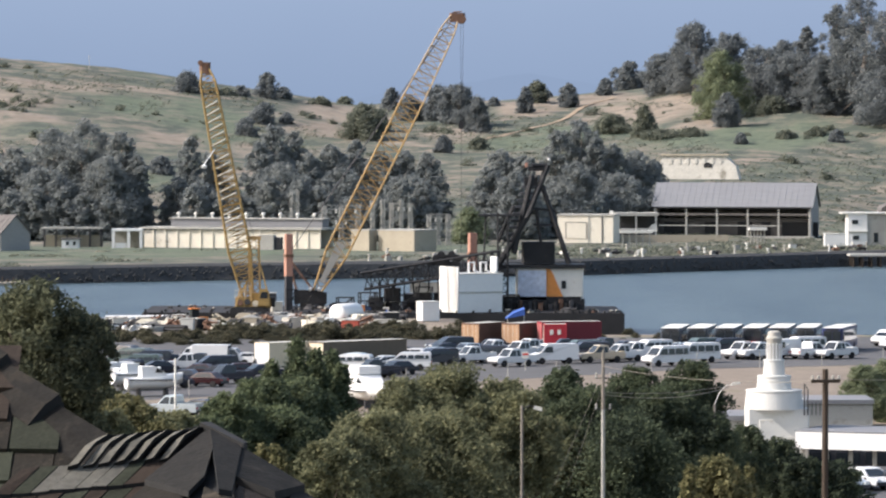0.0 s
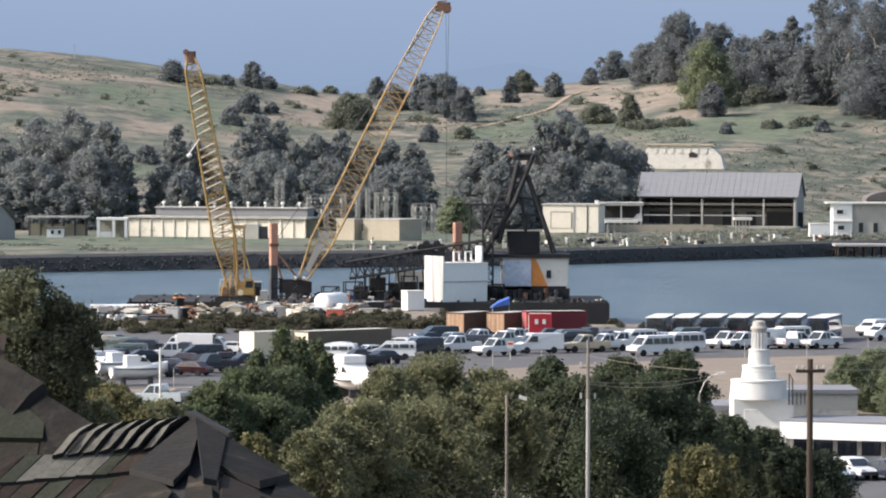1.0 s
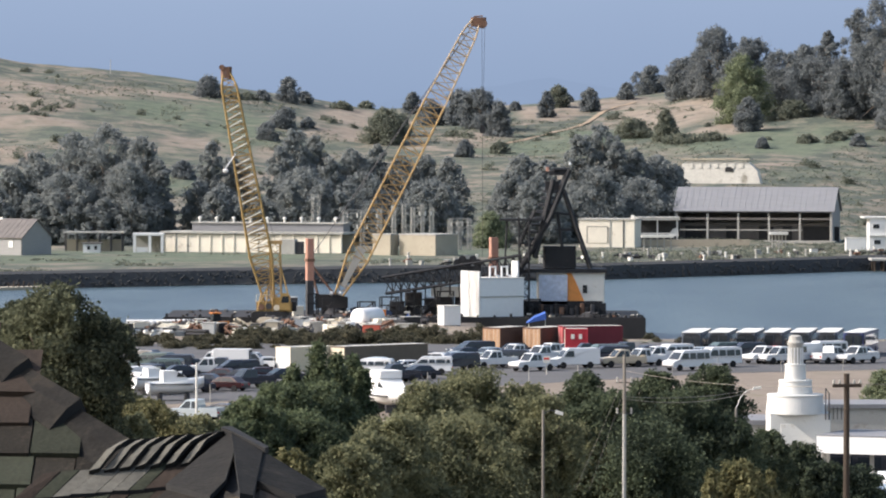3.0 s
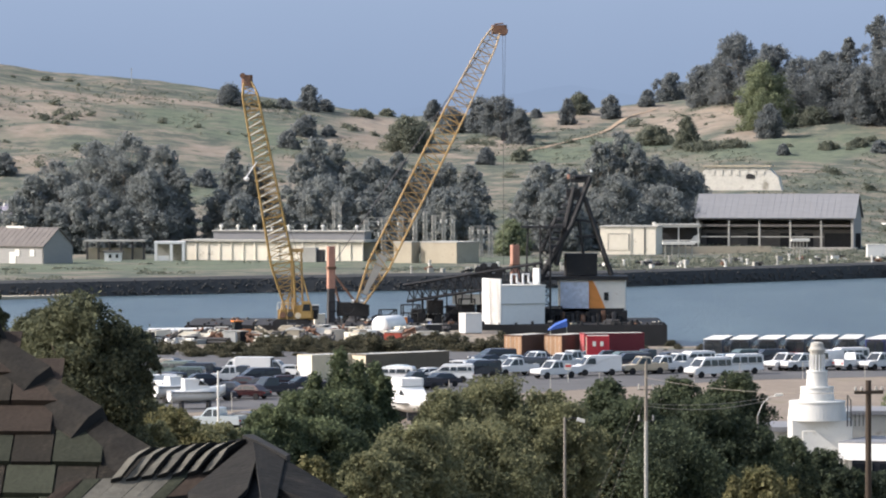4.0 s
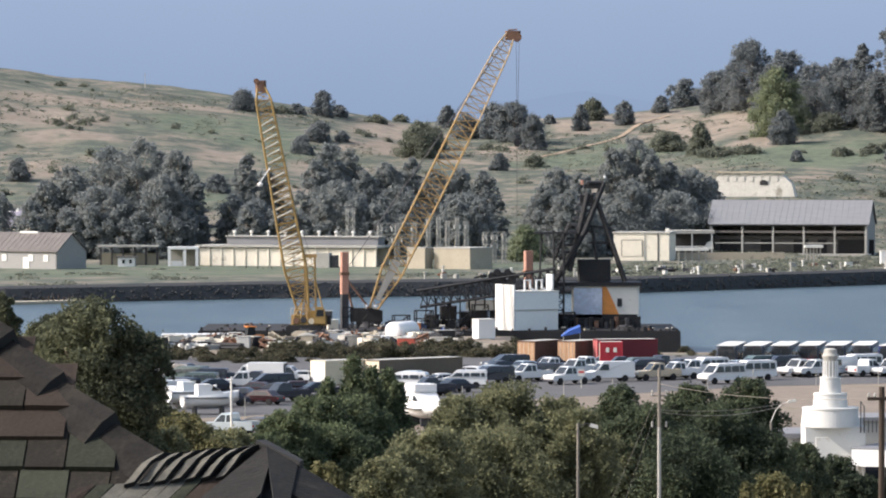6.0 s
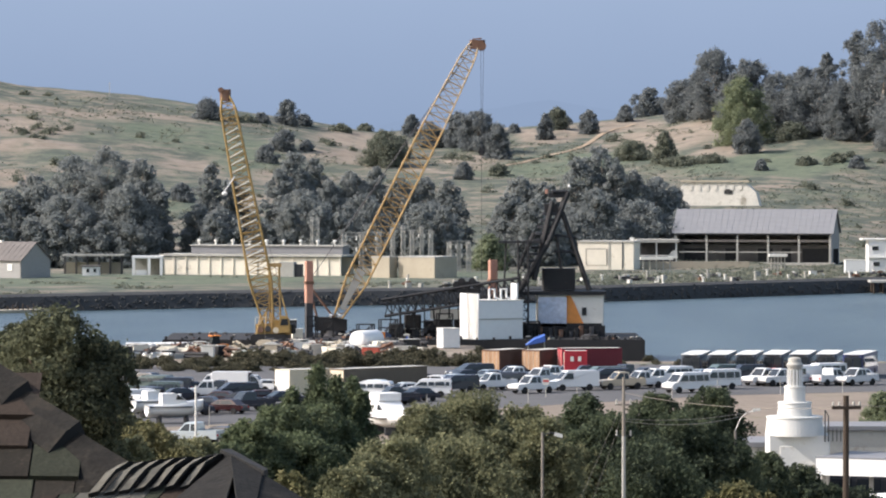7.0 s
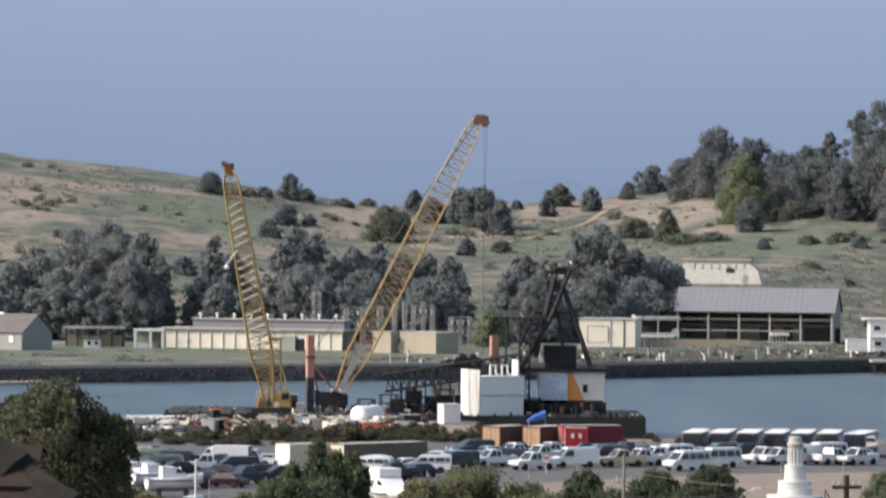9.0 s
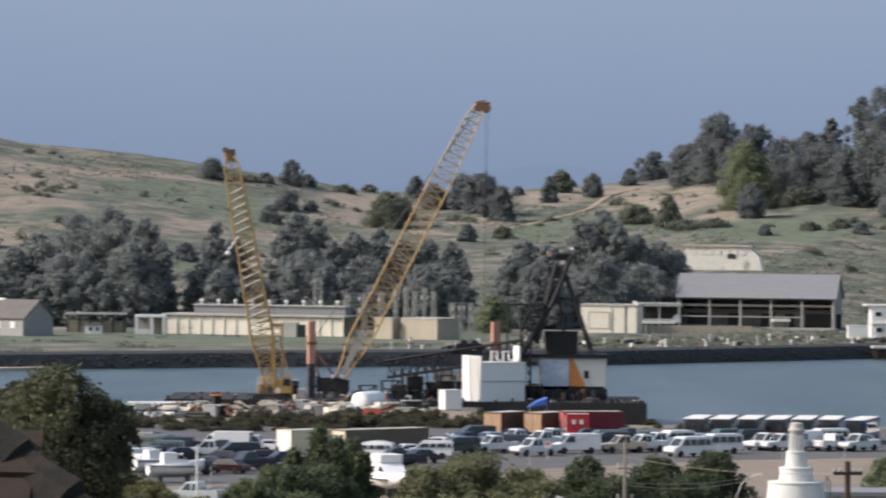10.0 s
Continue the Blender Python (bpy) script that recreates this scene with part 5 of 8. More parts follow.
for a, b, y, z in ((-16.428, -8.459, 1046, 8.582), (-16.428, -8.459, 1047, 6.13), (-1.716, 2.942, 1046, 9.072), (6.46, 11.181, 1060, 6.46), (6.46, 11.181, 1060, 4.472)):
    bm_ = thing("bus_beam", (a + b) / 2, y, 3 + z, 0, "grey lattice cross beam carrying insulators", "beam", "switch yard steelwork")
    m = Mesh()
    n = max(4, int((b - a) / 1.0))
    hw = (b - a) / 2
    for s in (-0.4, 0.4):
        m.tube((-hw, 0, s), (hw, 0, s), 0.08, n=4)
    for i in range(n):
        m.tube((-hw + 2 * hw * i / n, 0, -0.4), (-hw + 2 * hw * (i + 1) / n, 0, 0.4), 0.06, n=4)
    part("truss", m, CONC, bm_, kind="stuff")
    for i in range(4):
        part("insulator", Mesh().lathe([(0.1, -1.3), (0.2, -1.1), (0.1, -0.9), (0.2, -0.7), (0.1, -0.4)], 8, -hw * 0.8 + i * hw * 0.53, 0), OFFWHITE, bm_)

# cream box building and the open boat shed
cb = thing("workshop", 42.982, 1088, 3.0, -13, "cream metal workshop with a big framed door panel", "building", "far shore buildings")
part("shell", Mesh().box(0, 0, -0.3, 12.717, 8, 6.104 + 0.3, bevel=0.05), CREAM, cb)
part("parapet", Mesh().box(0, 0, 6.104, 13.225, 8.4, 0.35), CONC, cb)
opening(cb, "door_panel", -2.162, -4.05, 1.017, 4.578, 3.561, CREAM, BROWNROOF)
for x in (0.763, 3.815):
    part("downpipe", Mesh().box(x, -4.06, 0, 0.25, 0.12, 6.104), DARK if x > 2 else CONC, cb)
part("roof_vent", Mesh().box(5.595, -2, 6.358, 0.8, 0.8, 0.9), OFFWHITE, cb)
ob_ = thing("open_bay", 54.158, 1098, 3.0, 0, "dark open bay with low grey roof beside the workshop", "shed", "far shore buildings")
part("roof", Mesh().box(0, 0, 5.904, 9.754, 9, 0.7), CONC, ob_)
part("back_wall", Mesh().box(0, 4.2, -0.3, 8.984, 0.3, 5.904 + 0.3), DARK, ob_)
for x in (-4.2, -0.2, 4.3):
    part("post", Mesh().box(x, -4.0, -0.3, 0.3, 0.3, 5.904 + 0.3), OFFWHITE, ob_)
part("rail", Mesh().box(0, -4.1, 2.823, 8.984, 0.15, 0.25), OFFWHITE, ob_)
part("torn_sheet", Mesh().add([(2.0, -4.3, 2.2), (4.6, -4.4, 2.4), (4.4, -4.3, 4.4), (3.2, -4.5, 3.9), (2.0, -4.25, 2.2), (4.6, -4.3, 2.4), (4.4, -4.2, 4.4), (3.2, -4.4, 3.9)], [(0, 1, 2, 3), (7, 6, 5, 4)]), OFFWHITE, ob_, "hanging torn pale sheet")
sx_ = 37.2
sh = gable("boat_shed", 79.861, 1138, 3.6, -12, sx_, 14.833, 7.019, 12.184, GREYWALL, GREYROOF, "long open-fronted shed with grey corrugated gable roof", open_front=True, over=0.5)
hw = sx_ / 2
for i in range(6):
    part("column", Mesh().box(-hw + 0.4 + i * (sx_ - 0.8) / 5, -7.152, -0.5, 0.45, 0.45, 7.019 + 0.5), CONC, sh)
part("girder", Mesh().box(0, -7.152, 4.768, sx_, 0.35, 0.5), BROWNROOF, sh)
part("fascia", Mesh().box(0, -7.284, 6.357, sx_, 0.2, 0.75), DARK, sh)
part("mid_rail", Mesh().box(-3.0, -7.152, 2.251, sx_ - 8, 0.2, 0.25), CONC, sh)
# Dark brown wall and black panels colour in the shed's inner gloom.
part("inner_wall", Mesh().box(0, -3.311, -0.5, sx_ - 1, 0.25, 3.973 + 0.5), BROWNROOF, sh, "patched inner wall")
for x, wd_ in ((-14.0, 5.5), (-5.5, 3.0), (2.5, 3.5), (7.5, 2.2), (15.5, 8.5)):
    part("inner_opening", Mesh().box(x, -3.443 - 0.06, -0.4, wd_, 0.2, 3.576), BLACK, sh)
part("floor_slab", Mesh().box(0, 0, -0.6, sx_ + 1, 14.833, 0.5), CONC, sh)
rw = solid("wall_retaining", Mesh().box(0, 0, 0, 25.55, 0.6, 2.044), TANBLK, "low tan concrete retaining wall in front of the shed", "wall", kind="structure", at=(62.057, 1092, 2.6))
# white boxes and two-storey block by the jetty
wb = thing("storage_box", 95.042, 1050, 3.0, 0, "plain white storage box on the quay", "box")
part("shell", Mesh().box(0, 0, 0, 4.532, 3, 2.817, bevel=0.06), WHITE, wb)
part("lid", Mesh().box(0, 0, 2.817, 4.654, 3.1, 0.15), OFFWHITE, wb)
tb = thing("dock_house", 106.326, 1058, 3.0, 0, "two-storey white dock building with dark windows", "building", "far shore buildings")
part("tower", Mesh().box(-5.784, 0, -0.3, 4.184, 7, 7.138 + 0.3), WHITE, tb, "white end bay, sunlit")
part("wing", Mesh().box(2.707, 0.4, -0.3, 12.799, 7, 7.138 + 0.3), CONC, tb)
part("roof", Mesh().box(0, 0.2, 7.138, 18.459, 8, 0.3), OFFWHITE, tb)
for x, z in ((-52, 40), (-50, 12)):
    opening(tb, "window", x * 0.123, -3.52, z * 0.123, 1.4, 0.9, GLASS, WHITE)
for x in (-14, 12, 40):
    opening(tb, "doorway", x * 0.123, -3.12, 0.9, 1.0, 2.1, GLASS, CONC)
part("ledge", Mesh().box(-5.784, -3.7, 3.2, 4.43, 0.6, 0.25), OFFWHITE, tb)
rc = thing("round_roof_hall", 115.743, 1095, 3.0, 0, "dark barrel-roofed hall behind the dock building", "hall", "far shore buildings")
part("roof", Mesh().side([(6.5 * math.cos(a), 7.2 + 2.2 * math.sin(a)) for a in np.linspace(0, math.pi, 12)], -4, 6), BROWNROOF, rc)
part("shell", Mesh().box(0, 1, -0.3, 12.6, 9.5, 7.5), BROWNROOF, rc)
jt = thing("jetty", 102.084, 1003, 0, 0, "short timber jetty on dark piles", "jetty")
part("deck", Mesh().box(0, 0, 2.3, 16.643, 7, 0.45), CONC, jt)
for i in range(9):
    for y in (-3, 2.5):
        part("pile", Mesh().tube((-7.6 + i * 1.9, y, -2.4), (-7.6 + i * 1.9, y, 2.3), 0.22, n=8), WOODPOLE, jt)
part("bollard", Mesh().lathe([(0.4, 2.75), (0.25, 3.2), (0.45, 3.7), (0.2, 4.0)], 10, 3.0, -2), WHITE, jt)
# concrete magazine front in the hillside
WHITEWASH = mat("old_whitewash", (0.56, 0.54, 0.49), 0.9, vary=0.25, scale=0.25, fine=1.5, stain=(0.27, 0.25, 0.21, 0.56))
bk = thing("bunker", 76.981, 1232, 16.602, -16, "white concrete bunker face set into the green slope", "bunker")
part("face", Mesh().side([(-10.091, -0.8), (10.379, -0.8), (9.515, 2.595), (6.92, 4.901), (-8.65, 5.19), (-10.091, 4.036)], -0.6, 2.5), WHITEWASH, bk)
part("coping", Mesh().box(-1.153, 0.6, 5.19, 17.876, 3.4, 0.45), TANBLK, bk)
part("embrasure", Mesh().box(2.307, -0.62, 2.162, 2.162, 0.2, 1.297), BLACK, bk, "dark square opening")
for i in range(7):
    part("pier", Mesh().box(-7.496 + i * 2.162, -0.66, 3.172, 0.9, 0.2, 1.2), WHITEWASH, bk)


def quay_clutter():
    """Pilings, small sheds and pale odds and ends along the far quay."""
    random.seed(21)
    for i in range(84):
        x = random.uniform(-6, 100)
        y = lerp(x, SHORE) + random.uniform(4, 45)
        k = random.random()
        if k < 0.4:
            s = random.uniform(0.4, 1.1)
            t = thing("crate", x, y, land(x, y), random.uniform(0, 90), "pale weathered crate on the quay", "crate", "quay clutter")
            part("body", Mesh().box(0, 0, 0, s * 1.4, s, s, bevel=0.05), random.choice((OFFWHITE, CONC, DARK, CONC)), t)
            part("lid", Mesh().box(0, 0, s, s * 1.45, s * 1.05, 0.08), CONC, t)
        elif k < 0.75:
            h = random.uniform(0.8, 2.0)
            t = thing("bollard", x, y, land(x, y), 0, "short pale mooring post on the quay", "bollard", "quay clutter")
            part("post", Mesh().lathe([(0.3, 0), (0.22, 0.2), (0.2, h - 0.3), (0.35, h - 0.2), (0.3, h)], 10), random.choice((OFFWHITE, CONC, CONC)), t)
        else:
            t = thing("scrap_heap", x, y, land(x, y), random.uniform(0, 180), "dark heap of scrap on the quay", "scrap", "quay clutter")
            pm = random.choice((DARK, BLACK, RUST))
            for _ in range(7):
                part("piece", Mesh().box(0, 0, 0, random.uniform(0.4, 1.6), 0.3, 0.3, m=pose(random.uniform(-1, 1), random.uniform(-0.6, 0.6), random.uniform(0, 0.6), random.uniform(-20, 20), random.uniform(-20, 20), random.uniform(0, 180))), pm, t)
    for u_x, y in ((51.316, 1040), (79.759, 1070)):
        t = thing("pile_platform", u_x, y, 3.0, 0, "pale concrete landing platform on thin piles", "platform", "quay platforms")
        part("slab", Mesh().box(0, 0, 3.2, 7 if y < 1050 else 4, 3, 0.6), OFFWHITE, t)
        for i in range(5):
            part("pile", Mesh().box(-2.9 + i * 1.45 if y < 1050 else -1.5 + i * 0.75, 0, -0.5, 0.3, 0.3, 3.7), CONC, t)


quay_clutter()


# ---- poles and wires ----
def pole(x, y, top, r, material, label, arms=(), base_mat=None, split=None):
    g = land(x, y)
    t = thing("utility_pole", x, y, g, 0, label, "pole", "street poles")
    h = top - g
    s = split - g if split else 0
    if split:
        part("lower_shaft", Mesh().tube((0, 0, -0.4), (0, 0, s), r * 1.15, r * 1.1, 10), base_mat, t, "pale painted lower shaft")
    part("shaft", Mesh().tube((0, 0, s - 0.4 if not split else s), (0, 0, h), r * 1.08, r * 0.85, 10), material, t)
    for z, w, rz in arms:
        m = Mesh().box(0, 0, 0, w, 0.1, 0.12, m=pose(0, -r, z - g, 0, 0, rz))
        arm = part("crossarm", m, material, t)
        for s_ in (-0.46, -0.25, 0.25, 0.46):
            q = pose(0, -r, z - g, 0, 0, rz) @ Vector((w * s_, 0, 0.12))
            part("insulator", Mesh().lathe([(0.03, q.z), (0.06, q.z + 0.05), (0.04, q.z + 0.1), (0.05, q.z + 0.12), (0.02, q.z + 0.16)], 8, q.x, q.y), CONC, arm)
    return t


def wire(p, q, sag, r=0.012, label="thin dark overhead wire"):
    pts = [Vector(p).lerp(Vector(q), i / 12) - Vector((0, 0, sag * 4 * (i / 12) * (1 - i / 12))) for i in range(13)]
    return solid("overhead_wire", Mesh().path(pts, r, 5), PALEPOLE, label, "wire", "overhead wires")


p1 = (9.998, 235)
pl = pole(*p1, 18.121, 0.085, PALEPOLE, "grey wooden utility pole with pale lower shaft and insulators", (), CONC, 15.229)
for z in (16.744, 15.229):
    for s_ in (-1, 1):
        part("insulator", Mesh().lathe([(0.03, z - land(*p1)), (0.06, z - land(*p1) + 0.06), (0.04, z - land(*p1) + 0.14), (0.06, z - land(*p1) + 0.22), (0.03, z - land(*p1) + 0.3)], 8, s_ * 0.34, 0), CONC, pl)
        part("bracket", Mesh().tube((0, 0, z - land(*p1) + 0.02), (s_ * 0.42, 0, z - land(*p1) + 0.02), 0.03, n=5), DARK, pl)
p2 = (5.852, 228)
l2 = pole(*p2, 15.826, 0.075, PALEPOLE, "slim leaning grey street-light pole with a short arm")
part("lamp_arm", Mesh().path([(0, 0, 15.639 - land(*p2)), (0.35, 0, 15.826 - land(*p2)), (0.75, 0, 15.719 - land(*p2))], 0.03), DARK, l2)
part("lamp_head", Mesh().side([(0.55, 15.666 - land(*p2)), (0.95, 15.559 - land(*p2)), (0.95, 15.719 - land(*p2)), (0.6, 15.826 - land(*p2))], -0.1, 0.1), OFFWHITE, l2)
p3 = (15.97, 180)
pole(*p3, 19.971, 0.13, WOODPOLE, "thick dark-brown wooden utility pole with a crossarm", ((19.464, 1.1, 8),))
wire((p1[0], 235, 15.972), (17.994, 262, 14.844), 0.35, 0.018)
wire((p1[0], 235, 16.082), (17.994, 262, 14.967), 0.22, 0.014)
wire((p3[0], 180, 19.612), (28.122, 215, 18.341), 0.25, 0.012)
wire((p3[0], 180, 19.528), (p1[0], 235, 17.349), 0.3, 0.012)
wire((p1[0], 235, 17.019), (7.505, 232, 11.734), 0.0, 0.007, "thin slanting steel guy wire")
wire((p1[0], 235, 16.468), (8.185, 232, 11.734), 0.0, 0.006, "thin slanting steel guy wire")
sl = thing("street_lamp", 17.227, 262, land(17.227, 262), 0, "curved white street-lamp arm above the trees", "street lamp")
zz = land(16.766, 262)
part("post", Mesh().tube((0, 0, -0.3), (0, 0, 13.953 - zz), 0.09, 0.07, 10), PALEPOLE, sl)
part("arm", Mesh().path([(0, 0, 13.953 - zz), (0.25, 0, 14.568 - zz), (0.6, 0, 14.936 - zz), (1.0, 0, 15.028 - zz)], 0.025), OFFWHITE, sl)
part("lamp_head", Mesh().side([(0.9, 14.967 - zz), (1.4, 15.059 - zz), (1.35, 15.151 - zz), (0.95, 15.12 - zz)], -0.12, 0.12), OFFWHITE, sl)
p4 = (-19.907, 430)
l4 = pole(*p4, 8.337, 0.1, OFFWHITE, "thin white lamp post at the edge of the parking ground")


# thin mast on the crest, mud spit at the far shore
mx_, my_ = -94.883, 1480
am = thing("antenna_mast", mx_, my_, land(mx_, my_), 0, "thin grey mast on the bare crest", "mast")
part("pole", Mesh().tube((0, 0, -0.5), (0, 0, 4.6), 0.1, 0.06, 8), CONC, am)
part("cross_bar", Mesh().box(0, 0, 4.0, 0.9, 0.08, 0.08), CONC, am)
spit = Mesh().prism([(-87.049, 868), (-71.578, 880), (-65.455, 893), (-75.945, 896), (-87.049, 884)], -1.5, 0.55)
solid("ground_spit", spit, TANBLK, "low tan mud spit at the water's edge", "mud bank", kind="structure")
for i in range(6):
    t = thing("piling", -75.012 + i * 0.9, 879.5 + 0.4 * i, -1.0, 0, "short dark rotting timber piling in the shallows", "piling", "old pilings")
    part("stump", Mesh().tube((0, 0, 0), (0.05 * (i % 3), 0, 2.3 + 0.3 * (i % 2)), 0.16, 0.13, 8), WOODPOLE, t)


# ---- white stepped lighthouse tower and its building ----
STUCCO = mat("weathered_white_stucco", (0.56, 0.56, 0.54), 0.8, vary=0.1, scale=0.8, stain=(0.45, 0.43, 0.39, 0.62))


def lighthouse():
    x, y = 26.383, 338
    t = thing("lighthouse_tower", x, y, 4.7, 0, "white stepped round lighthouse-shaped tower above a low roof", "tower")
    s = 0.04
    zv = lambda v: (38.706 - 4.7) - v * s
    for name, r, v0, v1, mt in (("tier", 49, 736, 703, STUCCO), ("tier", 29, 703, 678, STUCCO), ("tier", 18, 678, 650, STUCCO), ("lantern_room", 12, 650, 616, CONC)):
        m = Mesh().lathe([(r * s * 1.06, zv(v0)), (r * s * 0.99, zv(v1) - 0.12), (r * s + 0.03, zv(v1) - 0.1), (r * s + 0.03, zv(v1) + 0.02), (r * s - 0.1, zv(v1) + 0.04)], 48)
        q = part(name, m, mt, t, "weathered lantern room with pale ribs" if name == "lantern_room" else "", smooth=False)
        if name == "lantern_room":
            for i in range(14):
                a = 2 * math.pi * i / 14
                part("mullion", Mesh().box(math.cos(a) * (r * s + 0.03), math.sin(a) * (r * s + 0.03), zv(v0), 0.1, 0.1, zv(v1) - zv(v0) - 0.2), WHITE, q)
    part("cap", Mesh().lathe([(14 * s, zv(616)), (15 * s, zv(612)), (12 * s, zv(608)), (11 * s, zv(601)), (6 * s, zv(599))], 20), CONC, t, "grey cap")
    part("plinth", Mesh().box(6 * s, 0.6, -0.4, 106 * s, 4.0, zv(735) + 0.4, bevel=0.05), STUCCO, t)
    part("shoulder", Mesh().box(28 * s, 1.8, zv(750), 60 * s, 2.0, 28 * s), OFFWHITE, t)
    part("stair_wall", Mesh().side([(-30 * s, -0.4), (52 * s, -0.4), (52 * s, zv(800)), (-8 * s, zv(752)), (-30 * s, zv(752))], -2.6, -2.2), OFFWHITE, t, "sloping white wall partly in shade")
    part("roof_rail", Mesh().path([(50 * s, -1.6, zv(745)), (50 * s, -1.6, zv(690)), (56 * s, -1.6, zv(700)), (56 * s, -1.6, zv(745))], 0.05), DARK, t)
    for i in range(5):
        part("rail_post", Mesh().box((50 + 7 * i) * s, -1.4, zv(745), 0.06, 0.06, 0.9), DARK, t)
    return t


lighthouse()
cbld = thing("roadside_building", 31.378, 347, 4.7, 0, "low white commercial building with a deep white canopy fascia", "building")
# Wing and rear block are greyed: the shade on them is put into colour.
part("left_wing", Mesh().box(-6.47, -1.5, -0.2, 4.448, 7, 3.676), CONC, cbld, "grey shaded wall")
part("left_roof", Mesh().box(-6.47, -1.5, 3.476, 4.61, 7.4, 0.35), GREYROOF, cbld)
part("rear_block", Mesh().box(0.404, 7, -0.2, 5.661, 6, 4.363), CONC, cbld)
part("rear_roof", Mesh().box(0.404, 7, 4.163, 5.823, 6.4, 0.3), GREYROOF, cbld)
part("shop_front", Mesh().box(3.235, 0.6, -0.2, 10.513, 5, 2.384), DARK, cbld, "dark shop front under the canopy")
ca, cb = math.cos(radians(24)), math.sin(radians(24))
cx_, cy_ = -3.819, -13.0
foot = lambda o: [(cx_ - o * ca, cy_ + o * cb), (cx_ + 15 * ca, cy_ - 15 * cb - o), (cx_ + 15 * ca + 7 * cb, cy_ - 15 * cb + 7 * ca), (cx_ + 7 * cb, cy_ + 7 * ca)]
part("canopy", Mesh().prism(foot(0), 2.026, 3.2), WHITE, cbld, "bright white canopy fascia")
part("canopy_top", Mesh().prism(foot(0.04), 3.2, 3.3), GREYROOF, cbld)
for i in range(8):
    part("column", Mesh().box(cx_ + 0.6 + i * 1.75 * ca, cy_ + 0.9 - i * 1.75 * cb, -0.2, 0.28, 0.28, 2.226), CONC, cbld)
for i in range(6):
    part("shop_window", Mesh().box(-1.213 + i * 2.1, -1.95, 0.2, 1.7, 0.1, 0.8), GLASS, cbld)


# ---- vehicles ----
def body_mesh(prof, W, waist=1.0, tuck=0.82):
    """A side profile made into a body whose upper part leans in."""
    m = Mesh()
    n = len(prof)
    v = []
    for s in (-1, 1):
        v += [(x, s * W / 2 * (tuck if z > waist + 0.05 else 0.97 if z < 0.5 else 1.0), z) for x, z in prof]
    f = [tuple(range(n)), tuple(range(2 * n - 1, n - 1, -1))] + [(i, n + i, n + (i + 1) % n, (i + 1) % n) for i in range(n)]
    return m.add(v, f)


def side_glass(quads, W, waist, tuck, top):
    """Side windows on the leaning upper sides."""
    out = []
    for x0, x1, x2, x3, z0, z1 in quads:
        for s in (-1, 1):
            m = Mesh()
            out.append(m)

            def yy(z):
                t = (z - waist) / (top - waist)
                return s * (W / 2 * (1 + (tuck - 1) * t) + 0.012)
            a = [(x0, yy(z0), z0), (x1, yy(z0), z0), (x2, yy(z1), z1), (x3, yy(z1), z1)]
            b = [(x, y - s * 0.03, z) for x, y, z in a]
            m.add(a + b, [(0, 1, 2, 3) if s < 0 else (3, 2, 1, 0), (0, 4, 5, 1), (1, 5, 6, 2), (2, 6, 7, 3), (3, 7, 4, 0)])
    return out


def wheels(t, L, W, xs, r=0.36, w=0.24):
    tyre = Mesh().lathe([(r * 0.62, -w / 2), (r * 0.95, -w / 2), (r, -w / 4), (r, w / 4), (r * 0.95, w / 2), (r * 0.62, w / 2)], 16).data("tyre")
    rim = Mesh().lathe([(r * 0.1, w * 0.3), (r * 0.6, w * 0.45), (r * 0.64, w * 0.5), (r * 0.64, -w * 0.4)], 12).data("rim")
    tyre.materials.append(TYRE)
    rim.materials.append(RIM)
    for x in xs:
        for s in (-1, 1):
            o = part("wheel", tyre, None, t)
            o.matrix_basis = pose(x, s * (W / 2 - w / 2 + 0.02), r, -90 * s, 0, 0) @ pose(0, 0, 0)
            part("rim", rim, None, o)


LAMP = mat("clear_lamp", (0.75, 0.75, 0.72), 0.15, vary=0.05, bump=0)
REDLAMP = mat("red_lamp", (0.45, 0.03, 0.03), 0.25, vary=0.05, bump=0)


def trim(t, x0, x1, W, z=0.72, bumper=None):
    for x, name, mt in ((x1, "headlight", LAMP), (x0, "tail_light", REDLAMP)):
        for s in (-1, 1):
            part(name, Mesh().box(x - math.copysign(0.03, x), s * W * 0.37, z, 0.1, W * 0.16, 0.16), mt, t)
    for x in (x0, x1):
        part("bumper", Mesh().box(x, 0, 0.38, 0.16, W * 0.94, 0.22, bevel=0.05), bumper or DARK, t)


